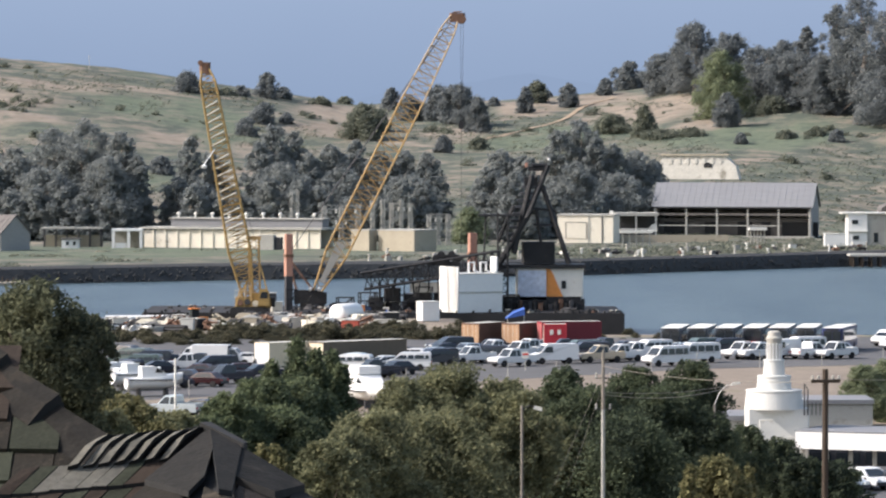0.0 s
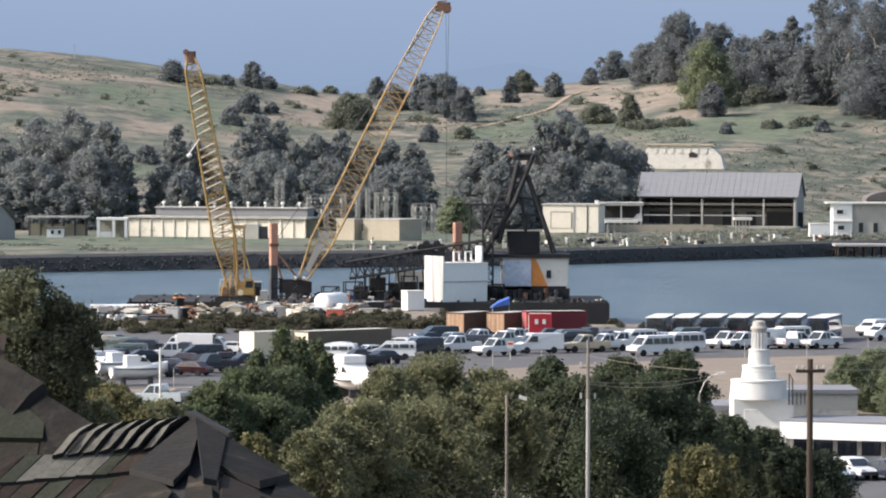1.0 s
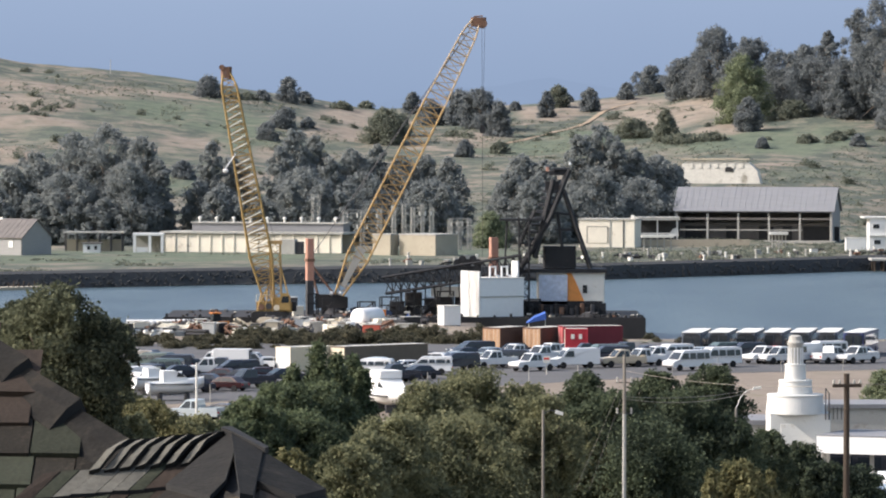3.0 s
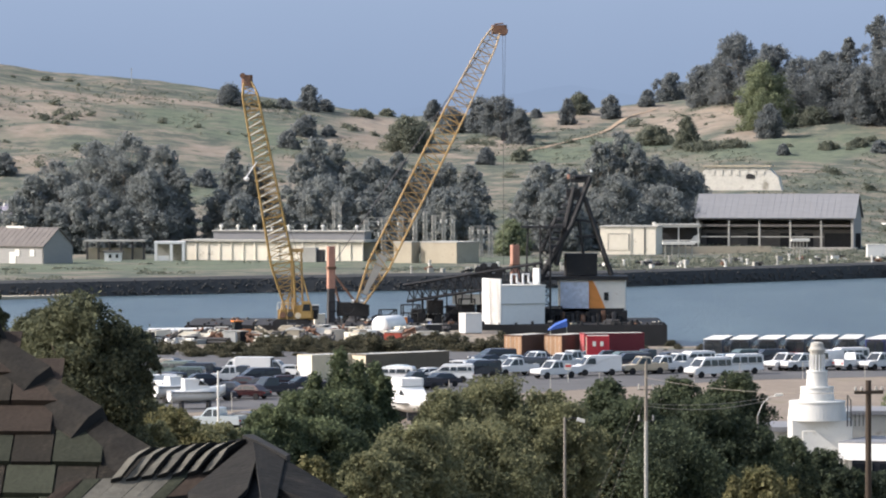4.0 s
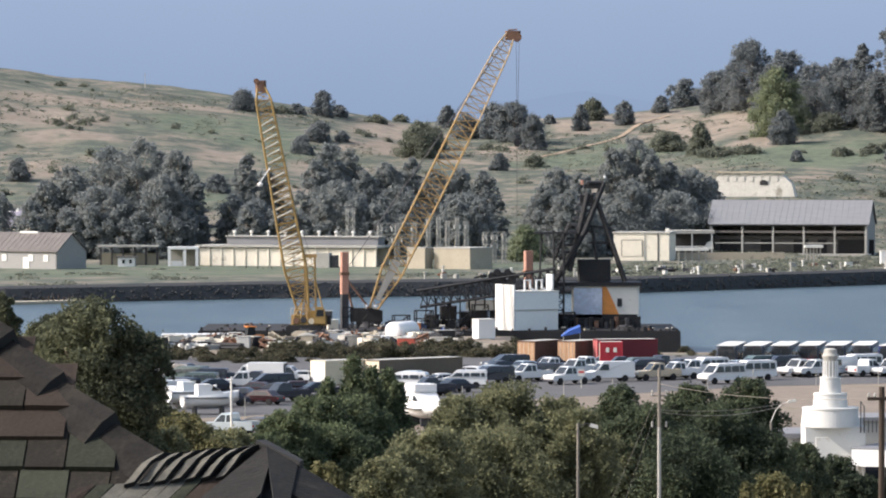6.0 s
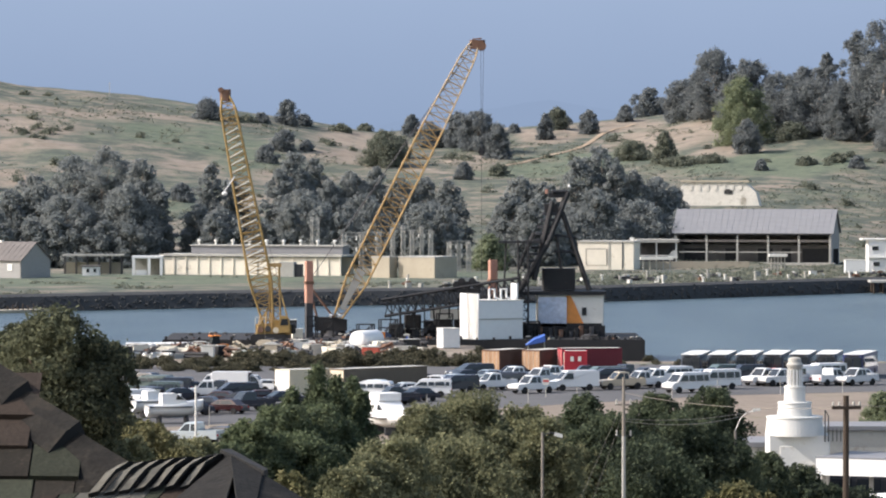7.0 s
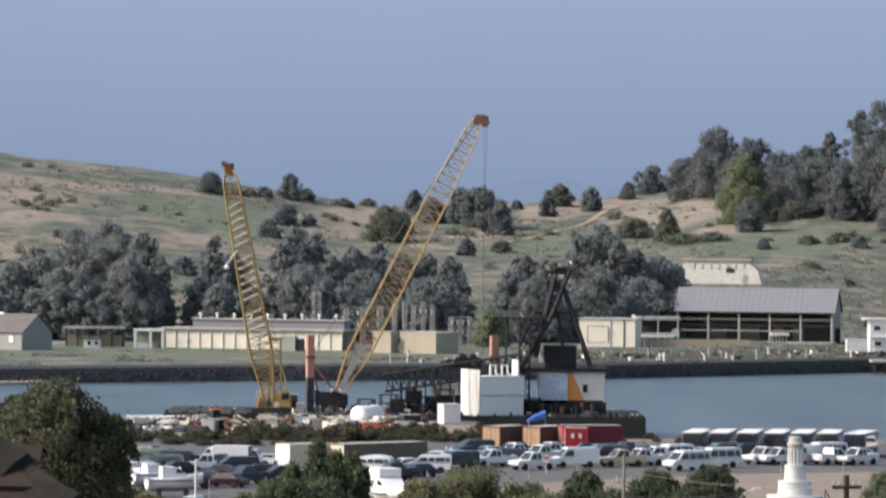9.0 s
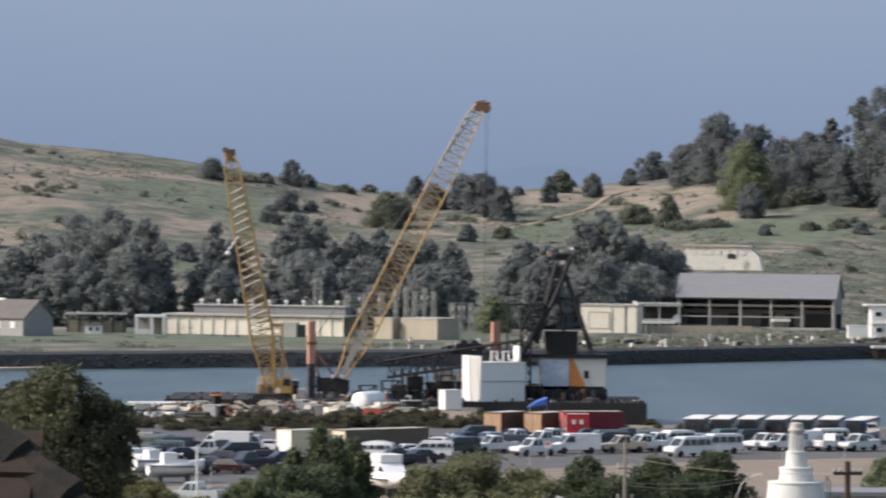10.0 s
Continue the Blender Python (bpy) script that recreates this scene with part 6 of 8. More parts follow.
def pickup(paint, label):
    t = thing("pickup_truck", 0, 0, 0, 0, label, "pickup truck", "parked vehicles")
    W = 1.9
    part("body", body_mesh([(-2.65, 0.45), (2.6, 0.45), (2.65, 0.85), (2.5, 1.02), (1.25, 1.1), (-0.75, 1.1), (-0.8, 1.02), (-2.65, 1.02)], W, 2.0), paint, t)
    part("cab", body_mesh([(-0.72, 1.1), (1.2, 1.1), (0.5, 1.88), (0.35, 1.94), (-0.5, 1.94), (-0.65, 1.88)], W * 0.98, 1.12, 0.84), paint, t)
    for pane in side_glass([(0.02, 1.02, 0.45, 0.02, 1.15, 1.78), (-0.58, -0.08, -0.08, -0.52, 1.15, 1.78)], W * 0.98, 1.1, 0.84, 1.94):
        part("side_window", pane, GLASS, t)
    part("windscreen", Mesh().add([(1.19, -0.78, 1.14), (1.19, 0.78, 1.14), (0.55, 0.68, 1.86), (0.55, -0.68, 1.86), (1.15, -0.78, 1.12), (1.15, 0.78, 1.12), (0.51, 0.68, 1.84), (0.51, -0.68, 1.84)], [(0, 1, 2, 3), (7, 6, 5, 4), (0, 4, 5, 1), (2, 6, 7, 3), (1, 5, 6, 2), (0, 3, 7, 4)]), GLASS, t)
    bed = Mesh().box(-1.7, 0, 1.025, 1.6, 1.5, 0.02)
    part("bed_floor", bed, DARK, t)
    for s in (-1, 1):
        part("bed_rail", Mesh().box(-1.7, s * 0.86, 1.02, 1.86, 0.14, 0.22, bevel=0.03), paint, t)
    part("tailgate", Mesh().box(-2.6, 0, 1.02, 0.1, 1.58, 0.22), paint, t)
    wheels(t, 5.4, W, (1.65, -1.65), 0.39)
    trim(t, -2.68, 2.66, W, 0.74)
    return t


def van(paint, label, L=5.2, H=2.2, name="van"):
    t = thing(name, 0, 0, 0, 0, label, "van", "parked vehicles")
    W, h = 2.0, L / 2
    part("body", body_mesh([(-h, 0.45), (h - 0.05, 0.45), (h, 0.8), (h - 0.15, 1.05), (h - 0.75, 1.22), (h - 1.45, H - 0.12), (h - 1.7, H), (-h + 0.15, H), (-h, H - 0.2)], W, 1.2, 0.87), paint, t)
    for pane in side_glass([(h - 2.2, h - 1.0, h - 1.55, h - 2.2, 1.28, H - 0.28), (-0.55, h - 2.35, h - 2.35, -0.55, 1.28, H - 0.28), (-1.65, -0.7, -0.7, -1.65, 1.28, H - 0.28), (-h + 0.2, -1.8, -1.8, -h + 0.25, 1.28, H - 0.28)], W, 1.2, 0.87, H):
        part("side_window", pane, GLASS, t)
    part("windscreen", Mesh().add([(h - 0.72, -0.85, 1.27), (h - 0.72, 0.85, 1.27), (h - 1.38, 0.75, H - 0.2), (h - 1.38, -0.75, H - 0.2), (h - 0.8, -0.85, 1.2), (h - 0.8, 0.85, 1.2), (h - 1.45, 0.75, H - 0.28), (h - 1.45, -0.75, H - 0.28)], [(0, 1, 2, 3), (7, 6, 5, 4), (0, 4, 5, 1), (2, 6, 7, 3), (1, 5, 6, 2), (0, 3, 7, 4)]), GLASS, t)
    part("rear_window", Mesh().box(-h - 0.0, 0, 1.3, 0.04, 1.4, H - 1.65), GLASS, t)
    wheels(t, L, W, (h - 0.95, -h + 1.15), 0.37)
    trim(t, -h - 0.03, h - 0.02, W, 0.78)
    return t


def sedan(paint, label, H=1.45, name="sedan", L=4.6):
    t = thing(name, 0, 0, 0, 0, label, "car", "parked vehicles")
    W, h = 1.8, L / 2
    part("body", body_mesh([(-h, 0.4), (h, 0.4), (h + 0.02, 0.65), (h - 0.2, 0.8), (h - 1.15, 0.92), (-h + 0.8, 0.95), (-h + 0.05, 0.9), (-h - 0.02, 0.65)], W, 2.0), paint, t)
    part("cabin", body_mesh([(-h + 0.5, 0.93), (h - 1.1, 0.92), (h - 1.85, H - 0.04), (h - 2.1, H), (-h + 1.35, H), (-h + 1.1, H - 0.04)], W * 0.97, 0.98, 0.8), paint, t)
    for pane in side_glass([(0.15, h - 1.4, h - 1.95, 0.15, 0.98, H - 0.12), (-h + 0.95, 0.05, 0.05, -h + 1.3, 0.98, H - 0.12)], W * 0.97, 0.93, 0.8, H):
        part("side_window", pane, GLASS, t)
    part("windscreen", Mesh().add([(h - 1.09, -0.75, 0.97), (h - 1.09, 0.75, 0.97), (h - 1.8, 0.62, H - 0.07), (h - 1.8, -0.62, H - 0.07), (h - 1.15, -0.75, 0.93), (h - 1.15, 0.75, 0.93), (h - 1.86, 0.62, H - 0.1), (h - 1.86, -0.62, H - 0.1)], [(0, 1, 2, 3), (7, 6, 5, 4), (0, 4, 5, 1), (2, 6, 7, 3), (1, 5, 6, 2), (0, 3, 7, 4)]), GLASS, t)
    wheels(t, L, W, (h - 0.85, -h + 0.85), 0.32, 0.2)
    trim(t, -h, h, W, 0.62)
    return t


def box_truck(paint, label):
    t = thing("box_truck", 0, 0, 0, 0, label, "box truck", "parked vehicles")
    part("cab", body_mesh([(1.1, 0.5), (2.9, 0.5), (2.95, 0.9), (2.75, 1.15), (2.1, 1.3), (1.6, 2.0), (1.1, 2.05)], 1.95, 1.25, 0.86), paint, t)
    part("cargo_box", Mesh().box(-0.95, 0, 0.7, 4.0, 2.15, 1.6, bevel=0.06), paint, t)
    part("chassis", Mesh().box(-0.4, 0, 0.45, 5.0, 0.9, 0.25), DARK, t)
    part("rear_door", Mesh().box(-2.96, 0, 0.8, 0.06, 1.9, 1.4), DARK, t)
    for pane in side_glass([(1.25, 1.95, 1.6, 1.25, 1.32, 1.85)], 1.95, 1.25, 0.86, 2.05):
        part("side_window", pane, GLASS, t)
    wheels(t, 5.8, 2.0, (2.0, -1.7), 0.38)
    trim(t, -2.98, 2.95, 1.95, 0.75)
    return t


def cargo_van(paint, label):
    t = van(paint, label, 5.2, 2.2, "cargo_van")
    for o in [c for c in t.children if c.name.startswith("side_window")][2:]:
        bpy.data.objects.remove(o)
    return t


def bus(paint, label):
    t = thing("bus", 0, 0, 0, 0, label, "bus", "parked buses")
    part("body", Mesh().box(0, 0, 0.4, 11.6, 2.4, 2.4, bevel=0.18), paint, t)
    part("roof", Mesh().box(0, 0, 2.8, 11.5, 2.3, 0.06, bevel=0.2), OFFWHITE, t, "white roof")
    part("front_panel", Mesh().box(5.82, 0, 0.45, 0.06, 2.1, 0.75, bevel=0.02), WHITE, t, "white front panel")
    part("front_header", Mesh().box(5.82, 0, 2.5, 0.06, 2.1, 0.28, bevel=0.02), paint, t)
    for s in (-1, 1):
        part("windscreen", Mesh().box(5.82, s * 0.52, 1.22, 0.06, 0.98, 1.26, bevel=0.02), GLASS, t)
    part("destination_panel", Mesh().box(5.86, 0, 2.54, 0.04, 1.5, 0.18), BLACK, t)
    for s in (-1, 1):
        for i in range(7):
            part("side_window", Mesh().box(-4.6 + i * 1.45, s * 1.2, 1.25, 1.3, 0.05, 1.2), GLASS, t)
        part("headlight", Mesh().box(5.86, s * 0.8, 0.7, 0.06, 0.35, 0.18), LAMP, t)
        part("mirror", Mesh().tube((5.7, s * 1.2, 2.2), (6.05, s * 1.35, 1.9), 0.05).box(6.05, s * 1.38, 1.55, 0.12, 0.2, 0.4), BLACK, t)
    part("bumper", Mesh().box(5.8, 0, 0.3, 0.2, 2.35, 0.3, bevel=0.05), DARK, t)
    wheels(t, 11.6, 2.4, (3.6, -3.2), 0.48, 0.3)
    return t


P_WHITE = mat("white_car_paint", (0.64, 0.645, 0.65), 0.3, vary=0.04, bump=0, per_object=0.03, spec=0.5)
P_SILVER = mat("silver_blue_car_paint", (0.42, 0.48, 0.52), 0.3, metal=0.4, vary=0.05, bump=0)
P_NAVY = mat("navy_bus_paint", (0.03, 0.04, 0.12), 0.35, vary=0.12, bump=0)
P_SLATE = mat("slate_blue_bus_paint", (0.07, 0.085, 0.11), 0.35, vary=0.12, bump=0)
P_DARK = mat("dark_blue_car_paint", (0.025, 0.03, 0.045), 0.25, vary=0.1, bump=0, spec=0.5)
P_RED = mat("red_car_paint", (0.5, 0.04, 0.035), 0.3, vary=0.06, bump=0, spec=0.5)
P_TAN = mat("beige_car_paint", (0.5, 0.42, 0.31), 0.35, vary=0.06, bump=0)
P_TEAL = mat("grey_green_car_paint", (0.07, 0.1, 0.1), 0.3, vary=0.06, bump=0)
P_MAROON = mat("maroon_car_paint", (0.03, 0.01, 0.012), 0.3, vary=0.06, bump=0)
PROTO = {
    "pw": lambda: pickup(P_WHITE, "white pickup truck with dark windows on the asphalt"), "pd": lambda: pickup(P_DARK, "dark blue pickup truck on the asphalt"),
    "pt": lambda: pickup(P_TAN, "beige pickup truck on the asphalt"), "ps": lambda: pickup(P_SILVER, "silver-blue pickup truck parked on dirt"),
    "vw": lambda: van(P_WHITE, "long white passenger van with dark windows"), "uw": lambda: van(P_WHITE, "white sport utility wagon with dark windows", 4.8, 1.95, "utility_wagon"),
    "ud": lambda: van(P_DARK, "dark sport utility wagon parked on asphalt", 4.7, 1.92, "utility_wagon"), "ut": lambda: van(P_TEAL, "grey-green utility wagon parked on asphalt", 4.7, 1.92, "utility_wagon"),
    "sw": lambda: sedan(P_WHITE, "white sedan parked on asphalt"), "sr": lambda: sedan(P_RED, "bright red compact car parked near the buses"), "sd": lambda: sedan(P_DARK, "dark sedan parked on asphalt"),
    "ss": lambda: sedan(P_SILVER, "silver-blue sedan parked on asphalt"), "sm": lambda: sedan(P_MAROON, "maroon sedan parked on asphalt"), "st": lambda: sedan(P_TAN, "beige sedan parked on asphalt"),
    "cw": lambda: cargo_van(P_WHITE, "plain white cargo van with windowless sides"),
    "bw": lambda: box_truck(P_WHITE, "white box truck with a dark rear door"),
    "BW": lambda: bus(P_SLATE, "slate-blue transit bus with white front and roof"), "BD": lambda: bus(P_NAVY, "dark blue transit bus parked in a row"),
}
MADE = {}


def park(kind, x, y, rz, z=3.03):
    m = pose(x, y, z, 0, 0, rz)
    if kind in MADE:
        return copy_thing(MADE[kind], m)
    t = PROTO[kind]()
    t.matrix_basis = m
    MADE[kind] = t
    return t


# kind, x, y, heading
BUSES = [("BW", 32.3, 561.2, -99), ("BW", 35.4, 561.5, -99), ("BW", 38.6, 561.8, -99), ("BW", 41.8, 562.1, -99), ("BW", 44.9, 562.4, -99), ("BW", 48.0, 562.7, -99), ("BD", 51.5, 561.6, -104)]
FORECOURT = [("sw", 31.6, 323.5, 298), ("ss", 29.6, 321.0, 293), ("sw", 27.2, 322.0, 290), ("sd", 33.9, 322.0, 296), ("sw", 24.8, 321.5, 288)]
WEST_LOT = [("pw", -18.1, 524.4, -13), ("pw", -22.5, 512.3, 182), ("pd", -21.1, 512.3, 172), ("sm", -20.7, 498.5, 163), ("sd", -18.6, 496.3, 162), ("sd", -21.9, 487.6, 163), ("sm", -16.7, 500.8, 189), ("pd", -17.4, 487.6, 210), ("ud", -26.7, 519.5, 174), ("ut", -29.1, 524.4, 154), ("ut", -27.4, 510.0, 170), ("sd", -24.9, 519.5, 190), ("sd", -25.4, 505.3, 199), ("uw", -26.3, 481.2, 34), ("cw", -27.7, 487.6, 29), ("uw", -20.4, 528.2, 24), ("sw", -16.2, 524.4, 19), ("ud", -28.3, 498.5, 128), ("ps", -20.2, 432.4, 158), ("sd", -18.0, 434.1, 152), ("st", -28.1, 528.2, 167), ("sw", -29.4, 487.6, 180), ("uw", -32.4, 498.5, 152), ("sd", -30.2, 482.3, 189), ("sd", -14.3, 498.5, 205), ("ud", -19.3, 507.6, 195), ("sd", -22.7, 479.1, 194), ("sd", -30.7, 541.1, 148), ("sm", -19.4, 482.3, 153), ("bw", -21.3, 524.4, 172)]
MIDDLE_LOT = [("pw", 8.1, 529.4, 208), ("ud", 6.2, 553.2, 200), ("sd", 5.0, 547.7, 211), ("ss", 7.8, 547.7, 216), ("pw", 10.9, 545.1, 212), ("ud", 9.7, 532.0, 170), ("uw", 1.1, 514.7, 178), ("ss", 3.8, 537.1, 225), ("sw", -1.5, 517.1, 204), ("uw", -5.2, 510.0, 168), ("sd", -3.5, 512.3, 224), ("sd", -0.2, 505.3, 214), ("ud", 4.1, 524.4, 206), ("pd", -2.6, 498.5, 204), ("sw", 1.6, 534.5, 163), ("ss", -4.9, 524.4, 157), ("sd", 5.5, 558.8, 201), ("sd", 10.9, 558.8, 232), ("pd", -0.9, 541.1, 163), ("ss", -3.1, 532.0, 210), ("sd", -7.4, 510.0, 162)]
EAST_LOT_FRONT = [("vw", 29.1, 524.4, 214), ("vw", 32.9, 532.0, 205), ("uw", 28.6, 545.1, 211), ("pw", 26.6, 539.8, 206), ("pw", 24.7, 534.5, 208), ("pt", 22.3, 532.0, 202), ("pw", 38.7, 541.1, 222), ("cw", 43.0, 541.1, 227), ("pw", 46.4, 541.1, 41), ("pw", 40.5, 539.8, 211), ("pw", 12.3, 523.2, 216), ("pw", 13.7, 541.1, 220), ("cw", 17.1, 529.4, 196), ("pd", 19.3, 537.1, 180), ("ut", 20.7, 545.1, 201), ("ud", 21.3, 541.1, 191), ("pw", 49.2, 541.1, 221)]
EAST_LOT_BACK = [("vw", 46.0, 547.7, 205), ("sr", 40.0, 551.5, 222), ("ud", 37.2, 550.5, 208), ("ut", 34.6, 550.6, 206), ("sw", 50.1, 550.5, 216), ("uw", 58.5, 573.2, 227), ("uw", 58.6, 561.6, 212), ("pd", 18.9, 547.7, 190), ("pw", 15.0, 547.7, 215), ("ss", 17.4, 558.8, 232), ("pd", 23.6, 550.5, 216), ("sd", 26.0, 553.2, 210), ("ss", 32.2, 549.1, 210), ("sd", 45.6, 550.6, 216)]
for kind, x, y, rz in BUSES + FORECOURT + WEST_LOT + MIDDLE_LOT + EAST_LOT_FRONT + EAST_LOT_BACK:
    park(kind, x, y, rz, 3.03 if y > 380 else land(x, y) + 0.01)


# ---- boats on stands ----
def boat(x, y, z, rz, L, W, label, cabin=1.0):
    t = thing("motor_boat", x, y, z, rz, label, "boat", "boats on stands")
    sec = []
    for i in range(9):
        s = i / 8
        w = W / 2 * (1 - max(0, (s - 0.45) / 0.55) ** 2.2 * 0.97)
        sheer = 1.75 + 0.55 * s * s
        keel = 0.6 + 0.75 * max(0, (s - 0.6) / 0.4) ** 2
        xx = -L / 2 + L * s
        sec.append([(xx, 0, keel), (xx, -w * 0.8, keel + 0.45), (xx, -w, sheer), (xx, w, sheer), (xx, w * 0.8, keel + 0.45)])
    m = Mesh()
    m.v = [p for r in sec for p in r]
    m.f = [(i * 5 + j, i * 5 + (j + 1) % 5, i * 5 + 5 + (j + 1) % 5, i * 5 + 5 + j) for i in range(8) for j in range(5)] + [(0, 1, 2, 3, 4), (44, 43, 42, 41, 40)]
    part("hull", m, WHITE, t, smooth=True)
    part("cabin", body_mesh([(-L * 0.25, 1.75), (L * 0.22, 2.0), (L * 0.12, 2.45), (-L * 0.02, 2.5 + 0.4 * cabin), (-L * 0.25, 2.5 + 0.4 * cabin)], W * 0.8, 1.9, 0.8), WHITE, t)
    part("windscreen", Mesh().side([(-L * 0.01, 2.3), (L * 0.14, 2.3), (L * 0.02, 2.8)], -W * 0.36, W * 0.36), GLASS, t)
    part("stripe", Mesh().box(-L * 0.1, 0, 1.55, L * 0.75, W * 1.004, 0.1), P_DARK, t)
    for s in (-0.28, 0.2):
        part("stand", Mesh().box(L * s, 0, 0, 0.25, W * 0.6, 0.75), DARK, t)
    return t


boat(-23.547, 465.068, 3.03, 15, 5.6, 2.3, "white cabin motor boat on a trailer stand")
boat(-25.833, 475.027, 3.03, 25, 5.2, 2.2, "white open motor boat among parked cars", 0.4)
bb = boat(-2.72, 446.353, 3.03, -70, 8.0, 3.4, "large white cabin cruiser on stands behind the trees", 1.6)
part("flybridge", Mesh().box(-1.2, 0, 3.1, 2.6, 2.4, 0.7, bevel=0.2), WHITE, bb)


# ---- containers and sheds ----
def container(x, y, rz, L, paint, label, door=None, W=2.44, H=2.6, open_doors=0, name="shipping_container"):
    t = thing(name, x, y, 3.03, rz, label, "container", "shipping containers")
    part("box", Mesh().box(0, 0, 0.12, L - 0.1, W - 0.1, H - 0.2), paint, t)
    rib = Mesh()
    n = int(L / 0.28)
    for i in range(n):
        for s in (-1, 1):
            rib.box(-L / 2 + 0.2 + i * (L - 0.4) / (n - 1), s * (W / 2 - 0.04), 0.2, 0.13, 0.06, H - 0.4)
    part("corrugation", rib, paint, t, kind="stuff")
    for z in (0.0, H - 0.14):
        for s in (-1, 1):
            part("side_rail", Mesh().box(0, s * (W / 2 - 0.05), z, L, 0.1, 0.14), paint, t)
            part("end_rail", Mesh().box(s * (L / 2 - 0.05), 0, z + 0.002, 0.1, W - 0.2, 0.136), paint, t)
    for sx in (-1, 1):
        for sy in (-1, 1):
            part("corner_post", Mesh().box(sx * (L / 2 - 0.06), sy * (W / 2 - 0.06), 0.14, 0.12, 0.12, H - 0.28), paint, t)
    for s in (-1, 1):
        d = part("door", Mesh().box(-L / 2 + 0.02, s * W * 0.235, 0.16, 0.06, W * 0.45, H - 0.34), door or paint, t)
        for q in (-0.25, 0.25):
            part("lock_bar", Mesh().tube((-L / 2 - 0.03, s * W * 0.235 + q, 0.2), (-L / 2 - 0.03, s * W * 0.235 + q, H - 0.2), 0.025, n=6), GALV, d)
    part("roof_sheet", Mesh().box(0, 0, H - 0.08, L - 0.2, W - 0.2, 0.08), CONC, t)
    return t


# Tan and brown containers: sunlit ends and shaded sides get separate colours.
C_TAN = mat("shaded_tan_container", (0.15, 0.122, 0.092), 0.7, vary=0.14)
C_CREAM = mat("cream_and_lit_end", (0.66, 0.58, 0.43), 0.7, vary=0.14, scale=2.0, stain=(0.36, 0.25, 0.15, 0.6), stretch=(3, 3, 0.2))
C_WOOD = mat("sunlit_plywood_ochre", (0.38, 0.235, 0.14), 0.85, vary=0.25)
C_BROWN = mat("shaded_brown_boards", (0.115, 0.066, 0.047), 0.9, vary=0.25)
C_RED = mat("crimson_container", (0.42, 0.03, 0.045), 0.6, vary=0.12)
C_MAROON = mat("maroon_container", (0.14, 0.02, 0.03), 0.6, vary=0.14)
container(-4.426, 528.438, 42, 12.2, C_TAN, "long tan shipping container, dark for shade with end doors cream for sunlight", C_CREAM)
container(-12.543, 524.526, 42, 6.1, C_CREAM, "cream shipping container with open end doors", WHITE)
container(20.0, 563.785, 12, 7.2, C_MAROON, "maroon shipping container with a crimson end", C_RED, H=3.3)
pc = container(18.161, 558.381, 0, 2.6, C_RED, "bright crimson portable cabin with small windows", C_RED, H=3.2, W=2.44, name="portable_cabin")
for x in (-0.55, 0.55):
    part("window", Mesh().box(x * 0.8, -1.25, 2.0, 0.38, 0.06, 0.55), OFFWHITE, pc)
for u_x in (10.0, 14.7):
    container(u_x, 565.0, 58, 6.1, C_BROWN, "brown storage container, dark for shade with its plywood end ochre for sunlight", C_WOOD, H=3.1)

# ---- yard on the near shore ----
wc = thing("site_cabin", 10.239, 672, 3.27, 30, "large white two-tier site cabin, sunlit end and shaded long side", "cabin")
part("upper_shell", Mesh().box(0, 0, 2.835, 7.1, 5.0, 2.442, bevel=0.04), WHITE, wc)
part("lower_shell", Mesh().box(0, 0, 0, 7.0, 4.9, 2.835, bevel=0.04), WHITE, wc)
part("joint_band", Mesh().box(0, 0, 2.835 - 0.1, 7.2, 5.1, 0.14), CONC, wc)
part("roof", Mesh().box(0.1, 0, 5.277, 7.0, 5.1, 0.15), OFFWHITE, wc)
part("end_wall", Mesh().box(-3.66, 0, 0, 0.2, 5.0, 6.35), WHITE, wc, "sunlit white end wall rising above the roof")
for i, x in enumerate((-0.5, 1.4)):
    part("roof_duct", Mesh().path([(x, 0, 5.277), (x, 0, 5.277 + 1.6), (x + 0.9, 0, 5.277 + 1.6), (x + 0.9, 0, 5.277 + 0.5), (x + 1.5, 0, 5.277 + 0.2)], 0.16, 8), WHITE, wc, "white ventilation duct")
part("roof_panel", Mesh().box(3.6, 0, 5.277 + 0.2, 0.25, 1.6, 2.2, m=pose(0, 0, 0, 0, 0, 0)), WHITE, wc)
ss = deck_box("tool_shed", 3.949, 645, 3.0, 2.43, 2.4, 2.734, WHITE, "small white tool shed with stained side", 20, "shed")
tk = thing("storage_tank", -6.901, 640, 3.0, 0, "horizontal white cylindrical tank on saddles", "tank")
m = Mesh().lathe([(0.6, -2.72), (1.1, -2.66), (1.25, -2.5), (1.25, 2.5), (1.1, 2.66), (0.6, 2.72)], 24)
m.v = [(z, x, y + 1.35) for x, y, z in m.v]
part("shell", m, WHITE, tk, smooth=True)
for x in (-1.5, 1.5):
    part("saddle", Mesh().box(x, 0, 0, 0.3, 1.7, 0.5), DARK, tk)
tk.matrix_basis = pose(-6.901, 640, 3.0, 0, 0, 62)
ORANGE = mat("orange_plant_paint", (0.62, 0.2, 0.03), 0.55, vary=0.2, stain=(0.25, 0.1, 0.04, 0.64))
REDJUNK = mat("red_oxide_steel", (0.42, 0.09, 0.06), 0.8, vary=0.3)
BLUETARP = mat("blue_tarpaulin", (0.04, 0.1, 0.36), 0.5, vary=0.25, bump=0.8, fine=3.0)


